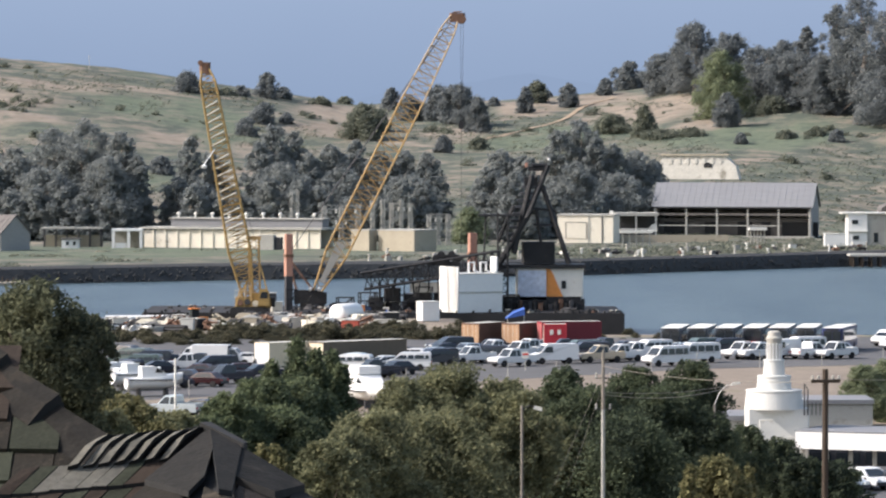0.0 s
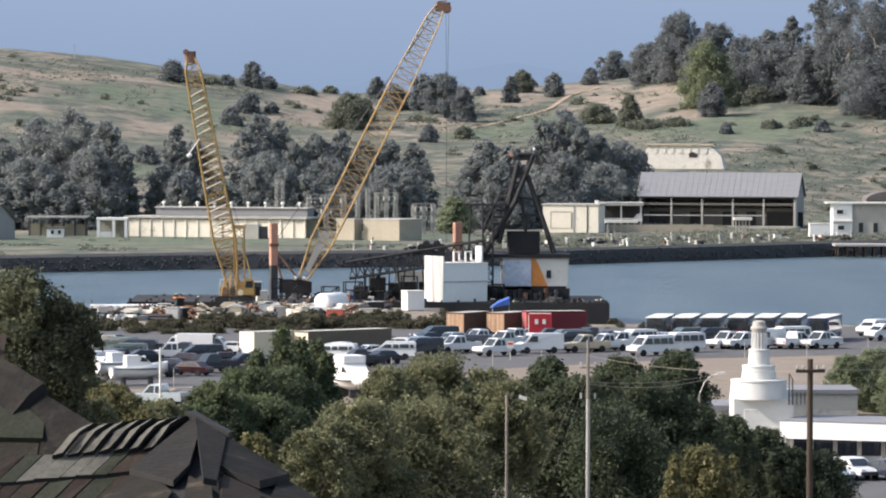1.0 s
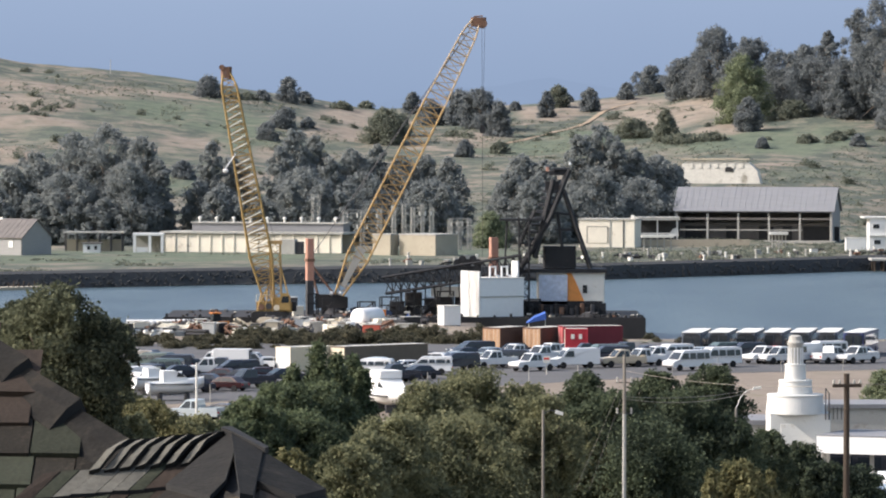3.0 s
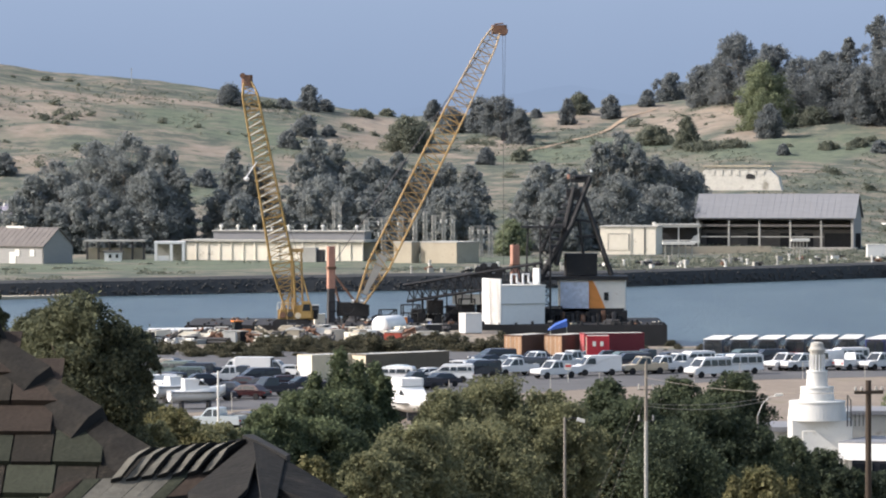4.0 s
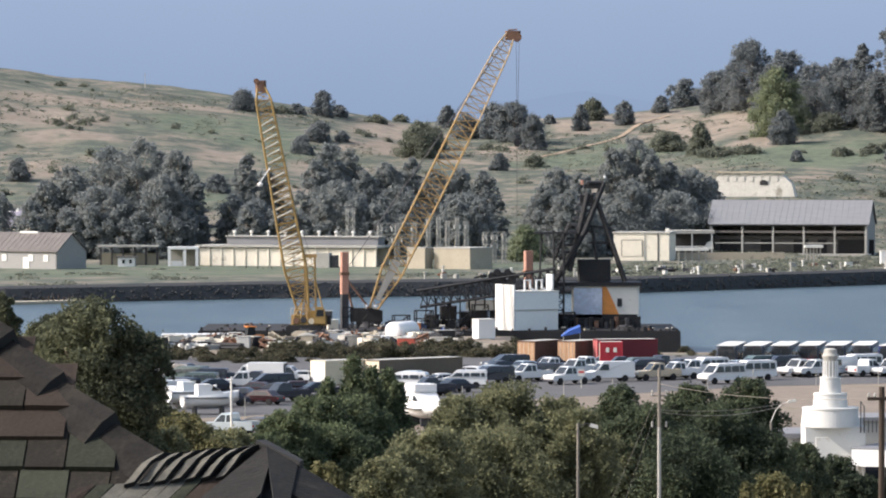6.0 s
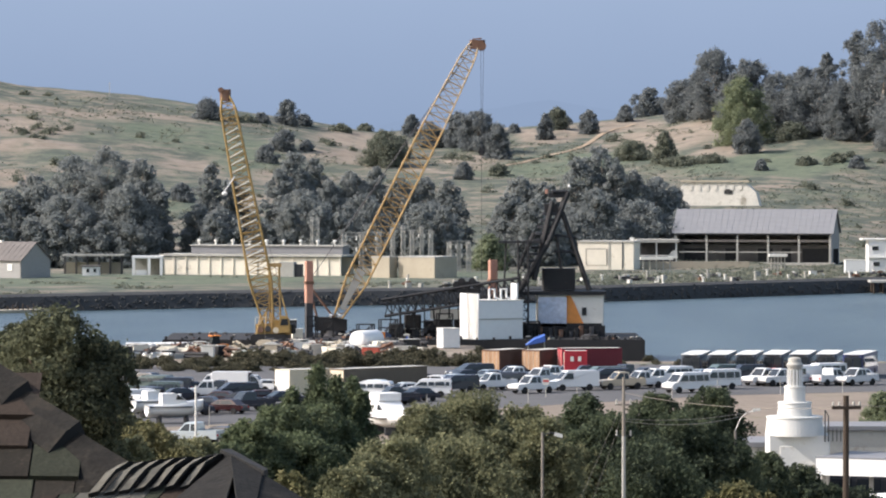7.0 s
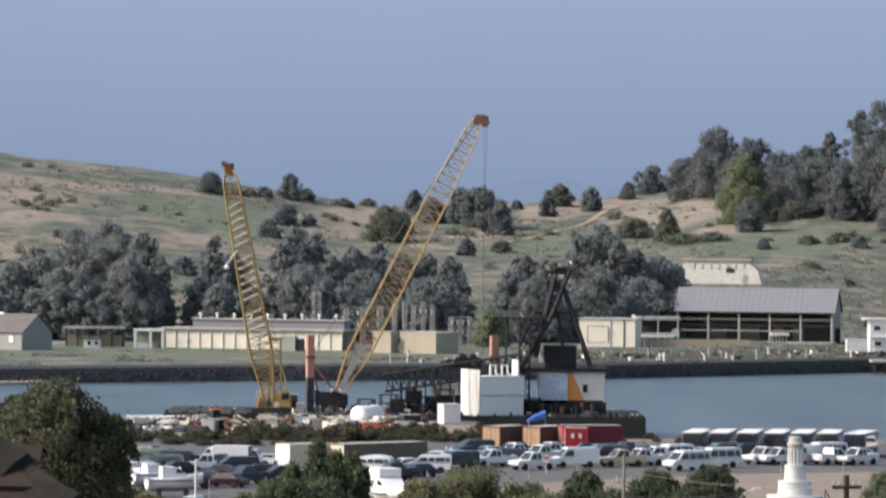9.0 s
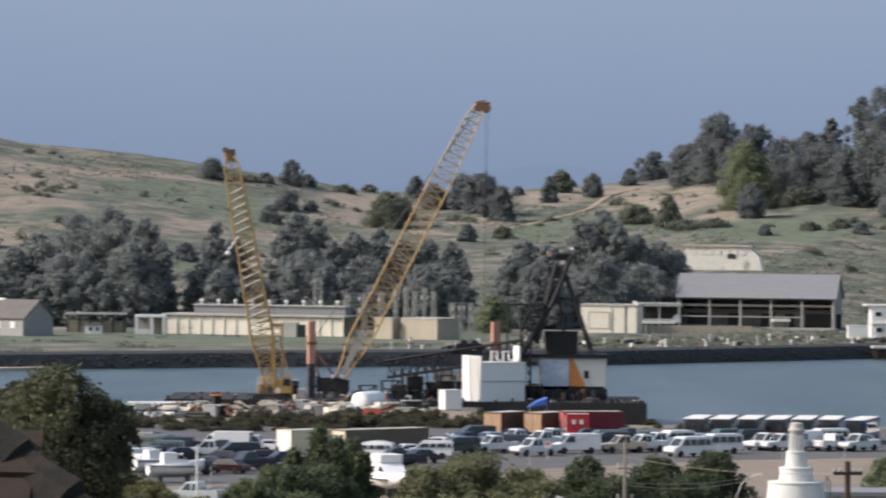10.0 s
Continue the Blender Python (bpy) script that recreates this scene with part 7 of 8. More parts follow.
def loader(x, y, rz):
    t = thing("wheel_loader", x, y, 3.0, rz, "orange wheel loader among the yard clutter", "loader")
    part("body", Mesh().side([(-1.6, 0.7), (0.6, 0.7), (0.6, 1.3), (-0.4, 1.5), (-1.6, 1.5)], -0.7, 0.7), ORANGE, t)
    part("cab", Mesh().side([(-0.5, 1.5), (0.6, 1.4), (0.5, 2.5), (-0.4, 2.5)], -0.6, 0.6), GLASS, t)
    part("cab_roof", Mesh().box(0.05, 0, 2.5, 1.3, 1.4, 0.12), ORANGE, t)
    part("arm", Mesh().tube((0.4, 0.5, 1.3), (1.9, 0.5, 0.6), 0.12).tube((0.4, -0.5, 1.3), (1.9, -0.5, 0.6), 0.12), ORANGE, t)
    part("bucket", Mesh().side([(1.8, 0.1), (2.7, 0.05), (2.6, 0.2), (2.1, 0.35), (2.0, 1.0), (1.8, 1.0)], -1.1, 1.1), RUST, t)
    wheels(t, 3, 1.9, (0.75, -1.0), 0.6, 0.4)
    return t


loader(-26.297, 622, 200)


def yard_clutter():
    random.seed(33)
    kinds = 0
    for i in range(210):
        u = random.random()
        x = random.uniform(-37.583, -0.295)
        y = random.uniform(612, 630 if x < -20 else 650)
        if 0.16 < noise.noise((x * 0.08, y * 0.05, 0)) and random.random() < 0.5:
            continue
        rz = random.uniform(0, 180)
        pal = random.choice((TANBLK, TANBLK, CREAM, OFFWHITE, RUST, CONC, DARK, BLACK, CONC, GALV, BLACK, REDJUNK if random.random() < 0.4 else TANBLK, WHITE))
        if u < 0.3:
            t = thing("timber_stack", x, y, 3.0, rz, "stack of weathered timbers in the yard", "timber", "yard clutter")
            for r in range(random.randint(2, 4)):
                for c in range(3):
                    part("timber", Mesh().box(0, (c - 1) * 0.42, r * 0.32, random.uniform(2.0, 3.4), 0.36, 0.28), pal, t)
        elif u < 0.5:
            s = random.uniform(0.8, 1.6)
            t = thing("crate", x, y, 3.0, rz, "weathered equipment crate in the yard", "crate", "yard clutter")
            part("body", Mesh().box(0, 0, 0, s * 1.5, s, s, bevel=0.05), pal, t)
            part("lid", Mesh().box(0, 0, s, s * 1.56, s * 1.06, 0.08), CONC, t)
        elif u < 0.68:
            t = thing("drum", x, y, 3.0, 0, "upright steel drum in the yard", "drum", "yard clutter")
            part("shell", Mesh().lathe([(0.29, 0), (0.3, 0.3), (0.32, 0.32), (0.3, 0.34), (0.3, 0.6), (0.32, 0.62), (0.3, 0.64), (0.29, 0.9)], 12), pal, t)
            part("lid", Mesh().lathe([(0.3, 0.9), (0.3, 0.93)], 12), DARK, t)
        elif u < 0.86:
            t = thing("pipe_bundle", x, y, 3.0, rz, "bundle of steel pipes lying in the yard", "pipes", "yard clutter")
            for r in range(2):
                for c in range(4 - r):
                    zc = 0.22 + r * 0.38
                    part("pipe", Mesh().tube((-random.uniform(1.5, 2.6), (c - 1.5 + r * 0.5) * 0.44, zc), (random.uniform(1.5, 2.6), (c - 1.5 + r * 0.5) * 0.44, zc), 0.21, n=8), pal, t)
        else:
            t = thing("scrap_heap", x, y, 3.0, rz, "heap of rusty steel scrap", "scrap", "yard clutter")
            pm = random.choice((RUST, DARK, DARK, pal))
            for _ in range(10):
                part("piece", Mesh().box(0, 0, 0, random.uniform(0.6, 2.4), 0.25, 0.25, m=pose(random.uniform(-0.9, 0.9), random.uniform(-0.6, 0.6), random.uniform(0.05, 1.1), random.uniform(-25, 25), random.uniform(-35, 35), random.uniform(0, 180))), pm, t)


yard_clutter()
for i in range(6):
    t = thing("float_pipe", -38.054 + i * 1.75, 640 + 0.5 * i, 3.0, 4, "white painted pontoon pipe on the shore", "pipe", "pontoon pipes")
    m = Mesh().tube((-0.87, 0, 0.55), (0.87, 0, 0.55), 0.42, n=12)
    part("pipe", m, WHITE, t)
    part("cradle", Mesh().box(0, 0, 0, 0.3, 0.7, 0.2), DARK, t)
deck_box("utility_box", -21.4, 606, 3.0, 1.6, 1.1, 1.35, mat("pale_green_paint", (0.42, 0.5, 0.4), 0.6, vary=0.15), "pale green utility box at the edge of the yard", 12, "box")
deck_box("generator", -17.6, 671, 3.27, 1.1, 1.2, 2.7, DARK, "tall dark generator housing on the barge deck", 8, "generator")
deck_box("winch_cab", -16.9, 669.4, 3.27, 1.5, 1.2, 1.5, CREAM, "cream winch cab on the barge deck", 8, "cab")
oc = deck_box("fuel_cube", -5.198, 658, 2.6, 1.1, 1.0, 2.2, ORANGE, "upright bright orange fuel cube", 10, "cabinet")
ar = thing("arched_hut", -19.284, 628, 3.0, 0, "low arched grey corrugated shelter", "shelter")
part("arch", Mesh().side([(1.6 * math.cos(a), 1.5 * math.sin(a)) for a in np.linspace(0, math.pi, 12)] + [(-1.45 * math.cos(a), 1.35 * math.sin(a)) for a in np.linspace(0, math.pi, 12)], -1.5, 1.5), CONC, ar)
tp = thing("tarp_tent", 15.6, 640, 2.6, 0, "blue tarpaulin sagging over poles", "tarpaulin")
part("sheet", Mesh().add([(-1.4, -1, 1.0), (-0.4, -1, 1.7), (1.1, -1, 2.3), (1.2, -1, 1.5), (-1.4, 1, 1.1), (-0.4, 1, 1.9), (1.1, 1, 2.5), (1.2, 1, 1.6)], [(0, 1, 5, 4), (1, 2, 6, 5), (2, 3, 7, 6), (0, 3, 2, 1), (4, 5, 6, 7), (0, 4, 7, 3)]), BLUETARP, tp)
for x in (-1.1, 1.1):
    part("prop", Mesh().tube((x, 0, 0), (x, 0, 1.5), 0.05), GALV, tp)
t2 = thing("tarp_heap", -1.663, 645, 3.0, 0, "crumpled blue tarpaulin over a frame", "tarpaulin")
part("sheet", Mesh().add([(-0.9, -0.6, 0.1), (0.9, -0.6, 0.3), (0.2, -0.4, 1.8), (-0.6, 0.5, 0.3), (0.8, 0.6, 0.2)], [(0, 1, 2), (1, 4, 2), (4, 3, 2), (3, 0, 2), (0, 3, 4, 1)]), BLUETARP, t2)
part("frame_leg", Mesh().tube((0.7, -0.5, 0), (0.2, -0.4, 1.7), 0.06), GALV, t2)


def deck_gear():
    """Machines, planks and bundles lying on the barge deck."""
    random.seed(77)
    for i in range(84):
        x = random.uniform(-34.782, 13.944) if i < 62 else random.uniform(14, 31)
        s = random.uniform(0.3, 0.8) if x > -18 else random.uniform(0.2, 0.42)
        t = thing("deck_gear", x, random.uniform(669.5, 690) if i < 62 else random.uniform(668.6, 671), 3.27, random.uniform(0, 180), "rust-stained machine part on the barge deck", "gear", "barge deck gear")
        part("body", Mesh().box(0, 0, 0, s * 2.2, s, s * 0.45, bevel=0.1), random.choice((RUST, DARK, BLACK, BLACK, HULL, HULL, TANBLK)), t)
        part("drum", Mesh().tube((-s * 0.6, 0, s * 0.65), (s * 0.6, 0, s * 0.65), s * 0.25, n=10), random.choice((DARK, BLACK, CONC, BLACK)), t)


deck_gear()


def trestle(x, y, w, h, rz):
    """A braced black steel rack on the barge deck."""
    t = thing("steel_rack", x, y, 3.27, rz, "black braced steel rack on the barge deck", "rack", "deck racks")
    for sx in (-1, 1):
        for sy in (-1, 1):
            part("leg", Mesh().box(sx * w / 2, sy * 0.7, 0, 0.16, 0.16, h), BLACK, t)
    for z in (h * 0.5, h - 0.14):
        for sy in (-1, 1):
            part("beam", Mesh().box(0, sy * 0.7, z, w - 0.16, 0.12, 0.14), BLACK, t)
    for sy in (-1, 1):
        part("brace", Mesh().tube((-w / 2, sy * 0.7, 0.1), (w / 2, sy * 0.7, h - 0.1), 0.06, n=5), BLACK, t)
    return t


for i, (u_, h_, w_) in enumerate(((0.0, 2.6, 2.4), (2.6, 3.6, 1.8), (5.1, 2.2, 2.6), (7.9, 3.4, 2.0), (-3.2, 1.9, 2.2), (10.2, 2.8, 1.6), (-8.5, 2.4, 1.6), (-10.8, 3.0, 1.5), (18.0, 1.8, 2.4), (20.4, 2.3, 1.6))):
    trestle(-4.272 + u_, 675.5 + 0.8 * (i % 3), w_, h_, 8 * (i % 4) - 12)
NAVY = mat("faded_navy_paint", (0.06, 0.09, 0.17), 0.5, vary=0.25)
for i in range(4):
    t = thing("boat_cover", -9.191 + i * 1.35, 674.6 + 0.4 * i, 3.27, 12 * i - 20, "folded dark blue boat cover on the barge deck", "cover", "boat covers")
    part("sheet", Mesh().side([(-1.1, 0), (1.1, 0), (1.2, 0.35), (0.3, 0.8 + 0.15 * (i % 2)), (-0.7, 0.55)], -0.6, 0.6), NAVY, t)
    part("rope", Mesh().tube((0.1, -0.63, 0.05), (0.1, -0.63, 0.7), 0.03, n=5), GALV, t)


def shore_brush():
    """Reeds and bushes between the yard and the parking ground."""
    random.seed(9)
    kinds = [crown_mesh("reed_bush", 500 + i, 2.8, 2.2, 0.0, 1.6, 34, 1300, 0.12, "round", 0.24)[0] for i in range(4)]
    for me in kinds:
        me.materials.append(REED_LEAF)
    for i in range(300):
        x = random.uniform(-22.265, 8.58) if i < 135 else random.uniform(-41.068, 33.473) if i < 190 else random.uniform(-42, -8)
        y = random.uniform(588, 611) if i < 190 else random.uniform(574, 600)
        ob = new("shore_bush", kinds[i % 4])
        s = random.uniform(0.6, 1.35) * (0.6 if i >= 135 else 1) * (1.25 if i >= 190 else 1)
        ob.matrix_basis = pose(x, y, 2.9, 0, 0, random.uniform(0, 360)) @ Matrix.Diagonal((s * 1.2, s, s * random.uniform(0.4, 1.0), 1))
        tagged(ob, "dark green reedy bush beside the yard fence", "bush", "shore bushes")


shore_brush()


def fence(pts, label):
    t = thing("chain_link_fence", pts[0][0], pts[0][1], 3.0, 0, label, "fence")
    o = Vector((pts[0][0], pts[0][1], 0))
    for a, b in zip(pts, pts[1:]):
        p, q = Vector((*a, 0)) - o, Vector((*b, 0)) - o
        n = max(1, int((q - p).length / 7))
        for i in range(n):
            c = p.lerp(q, i / n)
            part("post", Mesh().tube((c.x, c.y, 0), (c.x, c.y, 1.9), 0.035, n=6), CONC, t)
        part("rail", Mesh().tube((p.x, p.y, 1.85), (q.x, q.y, 1.85), 0.012, n=5), DARK, t)


fence([(-58, 424), (-20, 460), (32, 516), (88, 543)], "thin grey chain-link fence posts along the parking ground")
sg = thing("sign_board", 13.578, 514.704, 3.02, 0, "small red and white notice on a fence post", "sign")
part("board", Mesh().box(0, 0, 1.3, 0.7, 0.05, 0.7), OFFWHITE, sg)
part("red_band", Mesh().box(0, -0.03, 1.62, 0.6, 0.02, 0.22), P_RED, sg)
part("post", Mesh().tube((0, 0.06, 0), (0, 0.06, 1.9), 0.04), GALV, sg)


# ---- shingled roof below the deck ----
SHINGLE = mat("asphalt_shingle", (0.019, 0.0168, 0.0135), 0.95, vary=0.42, scale=11.0, fine=90.0, bump=0.12, per_object=0.35, spec=0.12, stain=(0.055, 0.045, 0.034, 0.55))
SHINGLE_G = mat("green_grey_shingle", (0.033, 0.036, 0.025), 0.95, vary=0.4, scale=11.0, fine=90.0, bump=0.12, per_object=0.25, spec=0.15)
SHINGLE_B = mat("brown_grey_shingle", (0.031, 0.0235, 0.0185), 0.95, vary=0.4, scale=11.0, fine=90.0, bump=0.12, per_object=0.25, spec=0.15)
# Paler than CAPMAT: bleaching, plus sunlight on the ridge strips put into the colour.
LITCAP = mat("bleached_lit_ridge_shingle", (0.105, 0.1, 0.085), 0.95, vary=0.4, scale=14.0, fine=80.0, bump=0.12, per_object=0.1, spec=0.15)
CAPMAT = mat("charcoal_ridge_shingle", (0.0145, 0.0135, 0.012), 0.95, vary=0.75, scale=14.0, fine=80.0, bump=0.14, per_object=0.3, spec=0.15, stain=(0.028, 0.024, 0.019, 0.56))
# Felt underlay; also blackens shingle edges where lap shade would fall.
UNDER = mat("black_felt_and_lap_shade", (0.012, 0.012, 0.012), 0.95, vary=0.2)


def tab_mesh(w, name):
    """A thin shingle tab; its butt edge is thick and a little ragged."""
    l, th = 0.2, 0.013
    j = random.uniform(-0.004, 0.004)
    m = Mesh().add([(-w / 2, 0, 0), (w / 2, j, 0), (w / 2, l, 0), (-w / 2, l, 0), (-w / 2, 0.001, th), (w / 2, j + 0.001, th), (w / 2, l, 0.003), (-w / 2, l, 0.003)],
                   [(3, 2, 1, 0), (4, 5, 6, 7), (0, 1, 5, 4), (1, 2, 6, 5), (2, 3, 7, 6), (3, 0, 4, 7)])
    return m.data(name)


def shingle_face(parent, o, along, up, inside, rows, span, seed, widths=(0.085, 0.105, 0.125, 0.15)):
    """Courses of tabs on a roof plane: o a point on its lowest course, along the eave, up the slope."""
    random.seed(seed)
    along, up = Vector(along).normalized(), Vector(up).normalized()
    nrm = along.cross(up).normalized()
    sets = []
    for mt in (SHINGLE, SHINGLE_G, SHINGLE_B):
        for w in widths:
            me = tab_mesh(w, "shingle")
            me.materials.append(mt)
            sets.append((w, me))
    rot = Matrix((along, up, nrm)).transposed().to_4x4()
    for r in range(rows):
        a = span[0] + random.uniform(0, 0.1)
        while a < span[1]:
            w, me = sets[random.randrange(12)]
            c = Vector(o) + along * (a + w / 2) + up * (0.122 * r)
            if inside(a + w / 2, 0.122 * r + 0.07):
                ob = new("shingle", me)
                ob.parent = parent
                ob.matrix_basis = Matrix.Translation(c + nrm * (0.006 + random.uniform(0, 0.003))) @ rot @ pose(0, 0, 0, -1.6 + random.uniform(-0.6, 0.6), random.uniform(-0.5, 0.5), random.uniform(-0.4, 0.4))
            a += w + 0.004


def caps(parent, p, q, left, right, n, wing=0.13, rise=0.03, thick=0.022, material=None):
    """Bent cap shingles lapped from the low end p up to q; left and right are the wing directions."""
    p, q = Vector(p), Vector(q)
    d = (q - p).normalized()
    step = (q - p).length / n
    lf, rt = Vector(left).normalized(), Vector(right).normalized()
    up = Vector((0, 0, 1))
    for i in range(n):
        a = p + d * (step * i)
        b = p + d * min((q - p).length + 0.01, step * (i + 1.45))
        lift, th = rise + random.uniform(0, 0.008), thick
        sag = random.uniform(-0.004, 0.004)
        rows_ = []
        for c, z in ((a, lift), (b, 0.002)):
            w = wing * random.uniform(0.96, 1.04)
            prof_ = [c + lf * w + up * (z * 0.6 + sag), c + lf * (w * 0.45) + up * (z + 0.004), c + up * (z + 0.006), c + rt * (w * 0.45) + up * (z + 0.004), c + rt * w + up * (z * 0.6 - sag)]
            rows_ += prof_ + [v - up * th for v in prof_]
        m = Mesh().add(rows_, [])
        m.f = [(j, j + 1, 11 + j, 10 + j) for j in range(4)] + [(5 + j + 1, 5 + j, 15 + j, 15 + j + 1) for j in range(4)] + [(j + 1, j, 5 + j, 6 + j) for j in range(4)] + [(10 + j, 11 + j, 16 + j, 15 + j) for j in range(4)] + [(0, 10, 15, 5), (4, 9, 19, 14)]
        me = m.data("cap_shingle")
        me.materials.append(material or CAPMAT)
        me.materials.append(UNDER)
        # Butt faces turn black: the shadow band below each lap, as colour.
        for f_ in range(8, 12):
            me.polygons[f_].material_index = 1
        part("cap_shingle", me, None, parent)


def slab(name, parent, corners, material, thick=0.012, lift=0.0):
    """A worn flat plate of shingle: cut edges blackened as lap shade, corners slightly out of true."""
    up = Vector((0, 0, 1))
    top = [Vector(c) + up * (lift + random.uniform(-0.0015, 0.0025)) for c in corners]
    n = len(top)
    m = Mesh().add(top + [c - up * thick for c in top], [tuple(range(n)), tuple(range(2 * n - 1, n - 1, -1))] + [((i + 1) % n, i, n + i, n + (i + 1) % n) for i in range(n)])
    me = m.data(name)
    me.materials.append(material)
    me.materials.append(UNDER)
    for f_ in range(1, n + 2):
        me.polygons[f_].material_index = 1
    return part(name, me, None, parent)


def near_roof():
    house_ = thing("roof", 0, 0, 0, 0, "neighbouring roof of worn grey-green shingles with lapped ridge caps", "roof")
    A = Vector((-1.24, 11.13, 28.708))
    Bv = Vector((-0.616, 10.38, 28.29))
    V = Vector((-0.593, 9.9, 28.357))
    C = Vector((-0.39, 9.95, 28.37))
    W = Vector((-0.049, -0.08, -0.049))
    dl, df, dr = Vector((-0.162, -0.55, -0.12)), Vector((0.055, -0.75, -0.096)), Vector((0.204, -0.35, -0.094))
    sl = Vector((0, 0.872, 0.489))
    d1 = (Bv - A).normalized()
    # decking under the courses
    low = Mesh()
    low.add([A + d1 * -0.4, Bv + d1 * 0.15, Bv + d1 * 0.15 - sl * 1.4, A + d1 * -0.4 - sl * 1.8 + Vector((-0.3, 0, 0)), A + d1 * -0.4 + Vector((-0.5, 0, 0))], [(0, 4, 3, 2, 1)])
    low.add([A + d1 * -0.4, Bv + d1 * 0.15, Bv + d1 * 0.15 + Vector((0.35, 0.8, -0.55)), A + d1 * -0.4 + Vector((0.5, 1.2, -0.75))], [(0, 1, 2, 3)])
    part("decking", low, UNDER, house_)
    back = Vector((0.25, 0.9, -0.35))
    dn = Vector((0, 0, -0.012))
    ap = Mesh().add([C + dn, V + dn, V + W * 4 + dn, C + W * 4 + dn, C + dl * 1.9 + dn, C + df * 1.9 + dn, C + dr * 1.9 + dn, C + back + dn, V + back + dn, C + dl * 1.9 + Vector((0, 0, -0.5)), C + dr * 1.9 + Vector((0, 0, -0.5))],
                    [(0, 1, 2, 3), (0, 3, 4), (0, 4, 5), (0, 5, 6), (0, 6, 7), (0, 7, 8, 1), (4, 9, 10, 6, 5)])
    part("dormer_decking", ap, UNDER, house_)
    fa = part("main_slope", Mesh().box(0, 0, 0, 0.01, 0.01, 0.01, m=Matrix.Translation(A - sl * 1.2)), UNDER, house_)
    # main slope courses
    o = Vector((A.x - 0.4, A.y, A.z)) - sl * 1.1

    def under_hip(a, b):
        pt = o + Vector((1, 0, 0)) * a + sl * b
        hip = A.lerp(Bv, (pt.x - A.x) / (Bv.x - A.x))
        return pt.z < hip.z - 0.03
    shingle_face(fa, o, (1, 0, 0), sl, under_hip, 12, (0.0, 1.05), 3)
    caps(house_, Bv, A, (-0.6, -0.6, -0.4), (0.3, 0.35, -0.75), 5, 0.1, 0.034, 0.024)
    # dormer slope facing the deck: two courses whose seams run down with the slope
    along = (C - V).normalized()
    nrm = along.cross(-W).normalized()
    fb = part("dormer_slope", Mesh().box(0, 0, 0, 0.01, 0.01, 0.01, m=Matrix.Translation(C + W * 3)), UNDER, house_)
    random.seed(8)
    for r, (h0, h1) in enumerate(((0.95, 2.02), (1.98, 3.05), (3.0, 4.1))):
        a = -0.13 + 0.02 * r
        while a < (C - V).length - 0.01:
            w_ = random.choice((0.03, 0.036, 0.043, 0.05))
            lift = nrm * (0.006 - 0.001 * r)
            pts = [V + along * a + W * h1, V + along * (a + w_) + W * h1, V + along * (a + w_) + W * h0, V + along * a + W * h0]
            slab("shingle", fb, [q + lift * (1.6 if k < 2 else 0.6) for k, q in enumerate(pts)], random.choice((SHINGLE_G, SHINGLE_G, SHINGLE_B, LITCAP)), 0.008)
            a += w_ + 0.003
    # curled ridge caps stand clear of the felt, shade between them coloured in black
    for i in range(7):
        s0 = (C - V).length / 6.6 * i - 0.02
        wd_ = (C - V).length / 6.6 * (0.66 if i < 4 else 0.55)
        rows_ = []
        for h, lift, slip in ((-0.06, 0.002, 0.016), (0.2, 0.02, 0.006), (0.6, 0.027, 0.0), (0.9, 0.022, 0.0), (1.16, 0.012, -0.004)):
            for k, s in enumerate((s0, s0 + wd_)):
                rows_.append(V + along * (s + slip) + W * h + nrm * (lift + 0.006 * k + random.uniform(-0.003, 0.003)))
        m = Mesh().add(rows_ + [q - nrm * 0.012 for q in rows_], [(2 * k, 2 * k + 1, 2 * k + 3, 2 * k + 2) for k in range(4)] + [(10 + 2 * k + 2, 10 + 2 * k + 3, 10 + 2 * k + 1, 10 + 2 * k) for k in range(4)] + [(2 * k, 2 * k + 2, 12 + 2 * k, 10 + 2 * k) for k in range(4)] + [(2 * k + 3, 2 * k + 1, 11 + 2 * k, 13 + 2 * k) for k in range(4)] + [(8, 9, 19, 18), (1, 0, 10, 11)])
        me = m.data("cap_shingle")
        me.materials.append(LITCAP)
        me.materials.append(UNDER)
        for f_ in range(4, 18):
            me.polygons[f_].material_index = 1
        part("cap_shingle", me, None, house_)
    # plates on the dormer's hips: left, front and right, an upper and a lower set
    hip_face = lambda a, b, u, v: C + u * a + v * b
    slab("cap_shingle", house_, [hip_face(0.0, 0.01, dl, df), hip_face(0.7, -0.01, dl, df), hip_face(0.3, 0.56, dl, df), hip_face(0.13, 0.55, dl, df), hip_face(0.005, 0.3, dl, df)], CAPMAT, 0.012, 0.012)
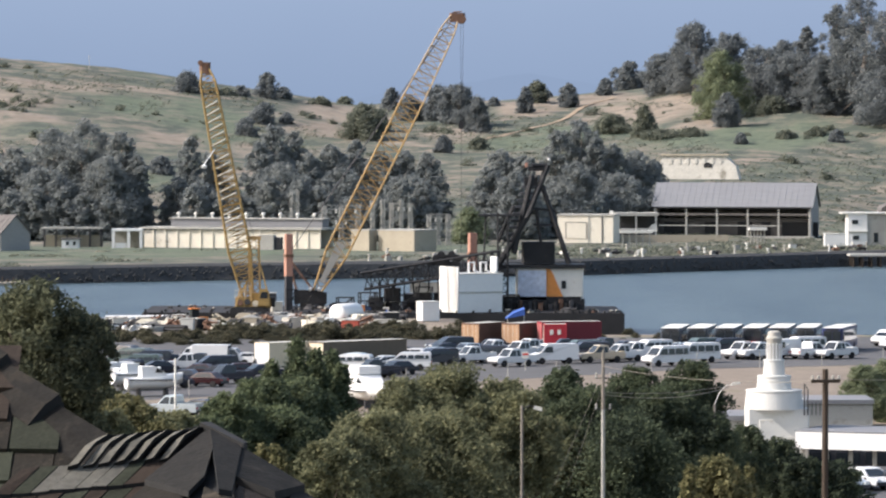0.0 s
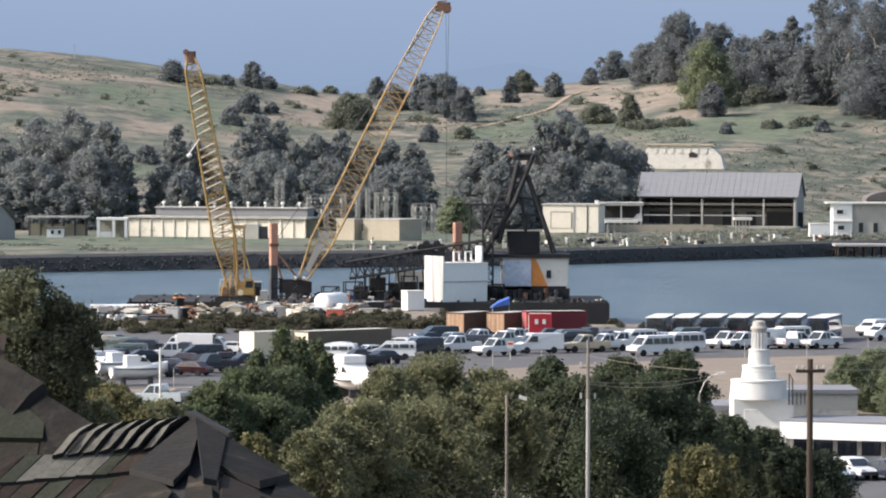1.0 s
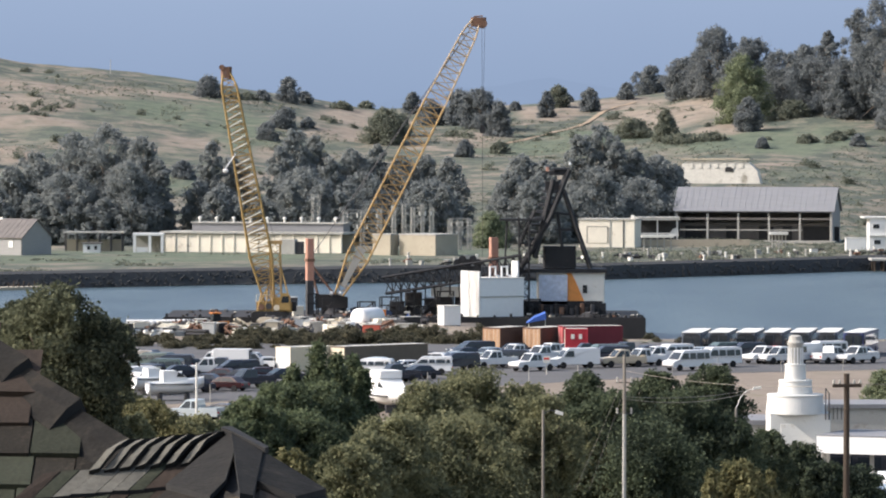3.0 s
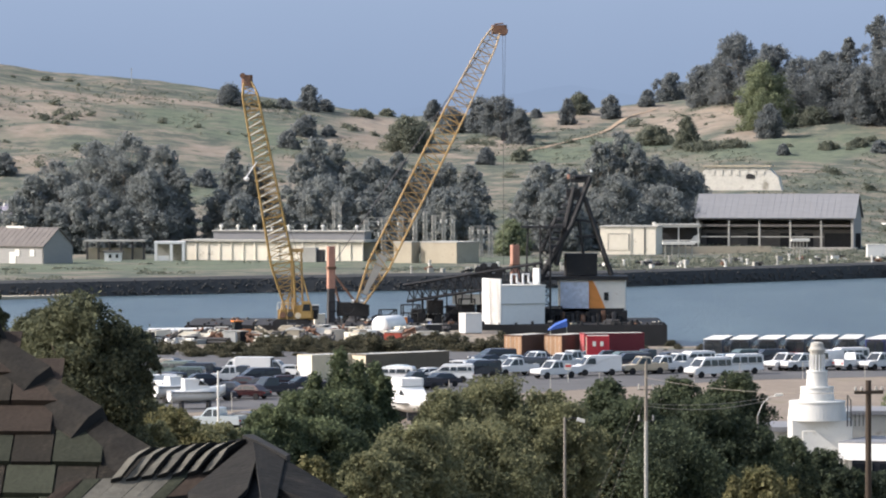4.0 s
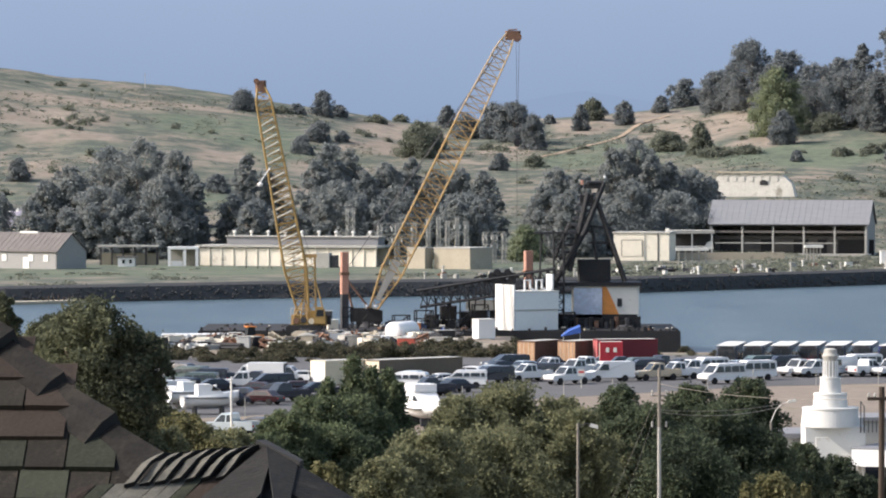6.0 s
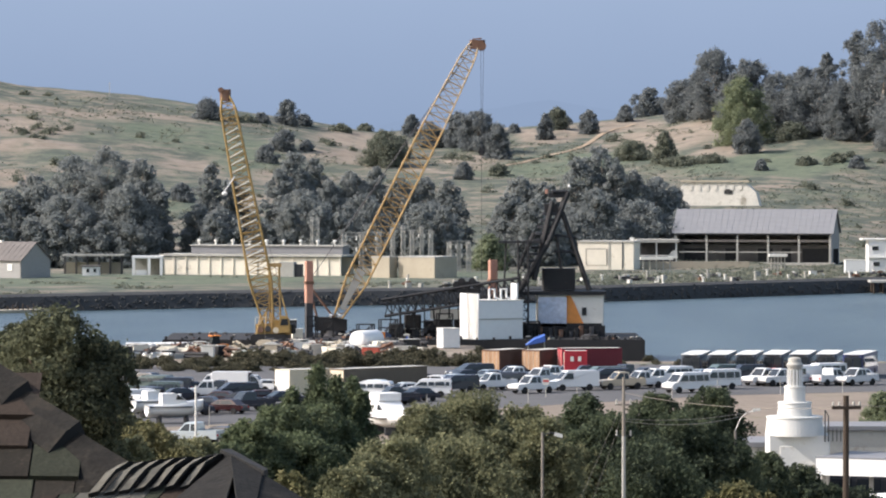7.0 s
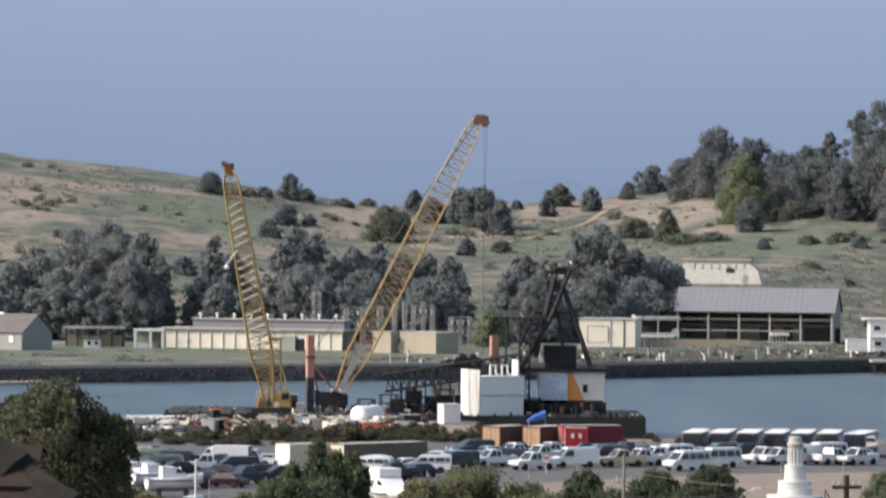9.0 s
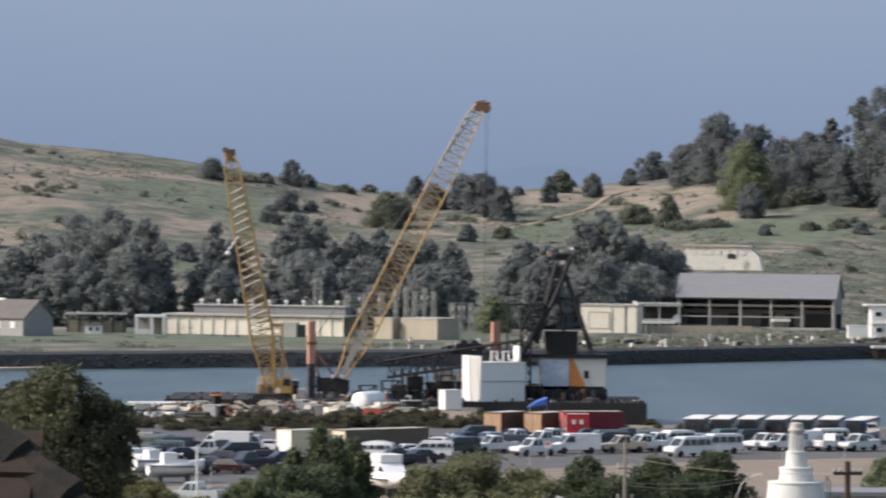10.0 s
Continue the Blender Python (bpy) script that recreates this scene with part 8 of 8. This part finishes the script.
    slab("cap_shingle", house_, [hip_face(0.0, 0.02, dr, df), hip_face(-0.03, 0.9, dr, df), hip_face(0.12, 0.8, dr, df), hip_face(0.35, 0.0, dr, df)], CAPMAT, 0.012, 0.016)
    slab("cap_shingle", house_, [hip_face(0.36, 0.0, dr, df), hip_face(0.2, 0.52, dr, df), hip_face(0.62, 0.4, dr, df), hip_face(1.0, 0.0, dr, df)], CAPMAT, 0.016, 0.012)
    slab("cap_shingle", house_, [hip_face(0.55, 0.0, dl, df), hip_face(1.5, 0.0, dl, df), hip_face(0.9, 0.9, dl, df), hip_face(0.32, 0.62, dl, df)], SHINGLE, 0.016, 0.002)
    slab("cap_shingle", house_, [hip_face(0.14, 0.6, dl, df), hip_face(0.42, 1.3, dl, df), hip_face(0.0, 1.6, dl, df), hip_face(-0.05, 0.95, dl, df)], SHINGLE, 0.016, 0.002)
    slab("cap_shingle", house_, [hip_face(0.14, 0.86, dr, df), hip_face(0.05, 1.5, dr, df), hip_face(0.6, 1.2, dr, df), hip_face(0.6, 0.46, dr, df), hip_face(0.22, 0.58, dr, df)], SHINGLE_B, 0.016, 0.002)
    slab("cap_shingle", house_, [hip_face(0.9, 0.02, dr, df), hip_face(0.7, 0.5, dr, df), hip_face(1.2, 0.9, dr, df), hip_face(1.8, 0.0, dr, df)], CAPMAT, 0.02, 0.0)
    # curled black felt along the crown of the dormer
    for i in range(5):
        p = C + along * (-0.085 + 0.016 * i) + Vector((0, 0.0, -0.016 + 0.002 * i))
        slab("ridge_felt", house_, [p + along * -0.012, p + W * (0.75 - 0.12 * i) + along * -0.01, p + W * (0.7 - 0.12 * i) + along * 0.012, p + along * 0.03], UNDER, 0.01, 0.02)
    slab("ridge_felt", house_, [C + Vector((-0.02, -0.01, 0)), C + dr * 0.02 + df * 0.05, C + dr * 0.36 + df * 0.03, C + dr * 0.38 + Vector((0.004, 0.03, 0.002)), C + Vector((0.0, 0.04, 0.0))], UNDER, 0.014, 0.02)
    part("gable_wall", Mesh().box(-1.6, 11.4, land(-1.6, 11.4) - 0.3, 2.4, 2.6, 27.55 - land(-1.6, 11.4)), TANBLK, house_)
    return house_


near_roof()
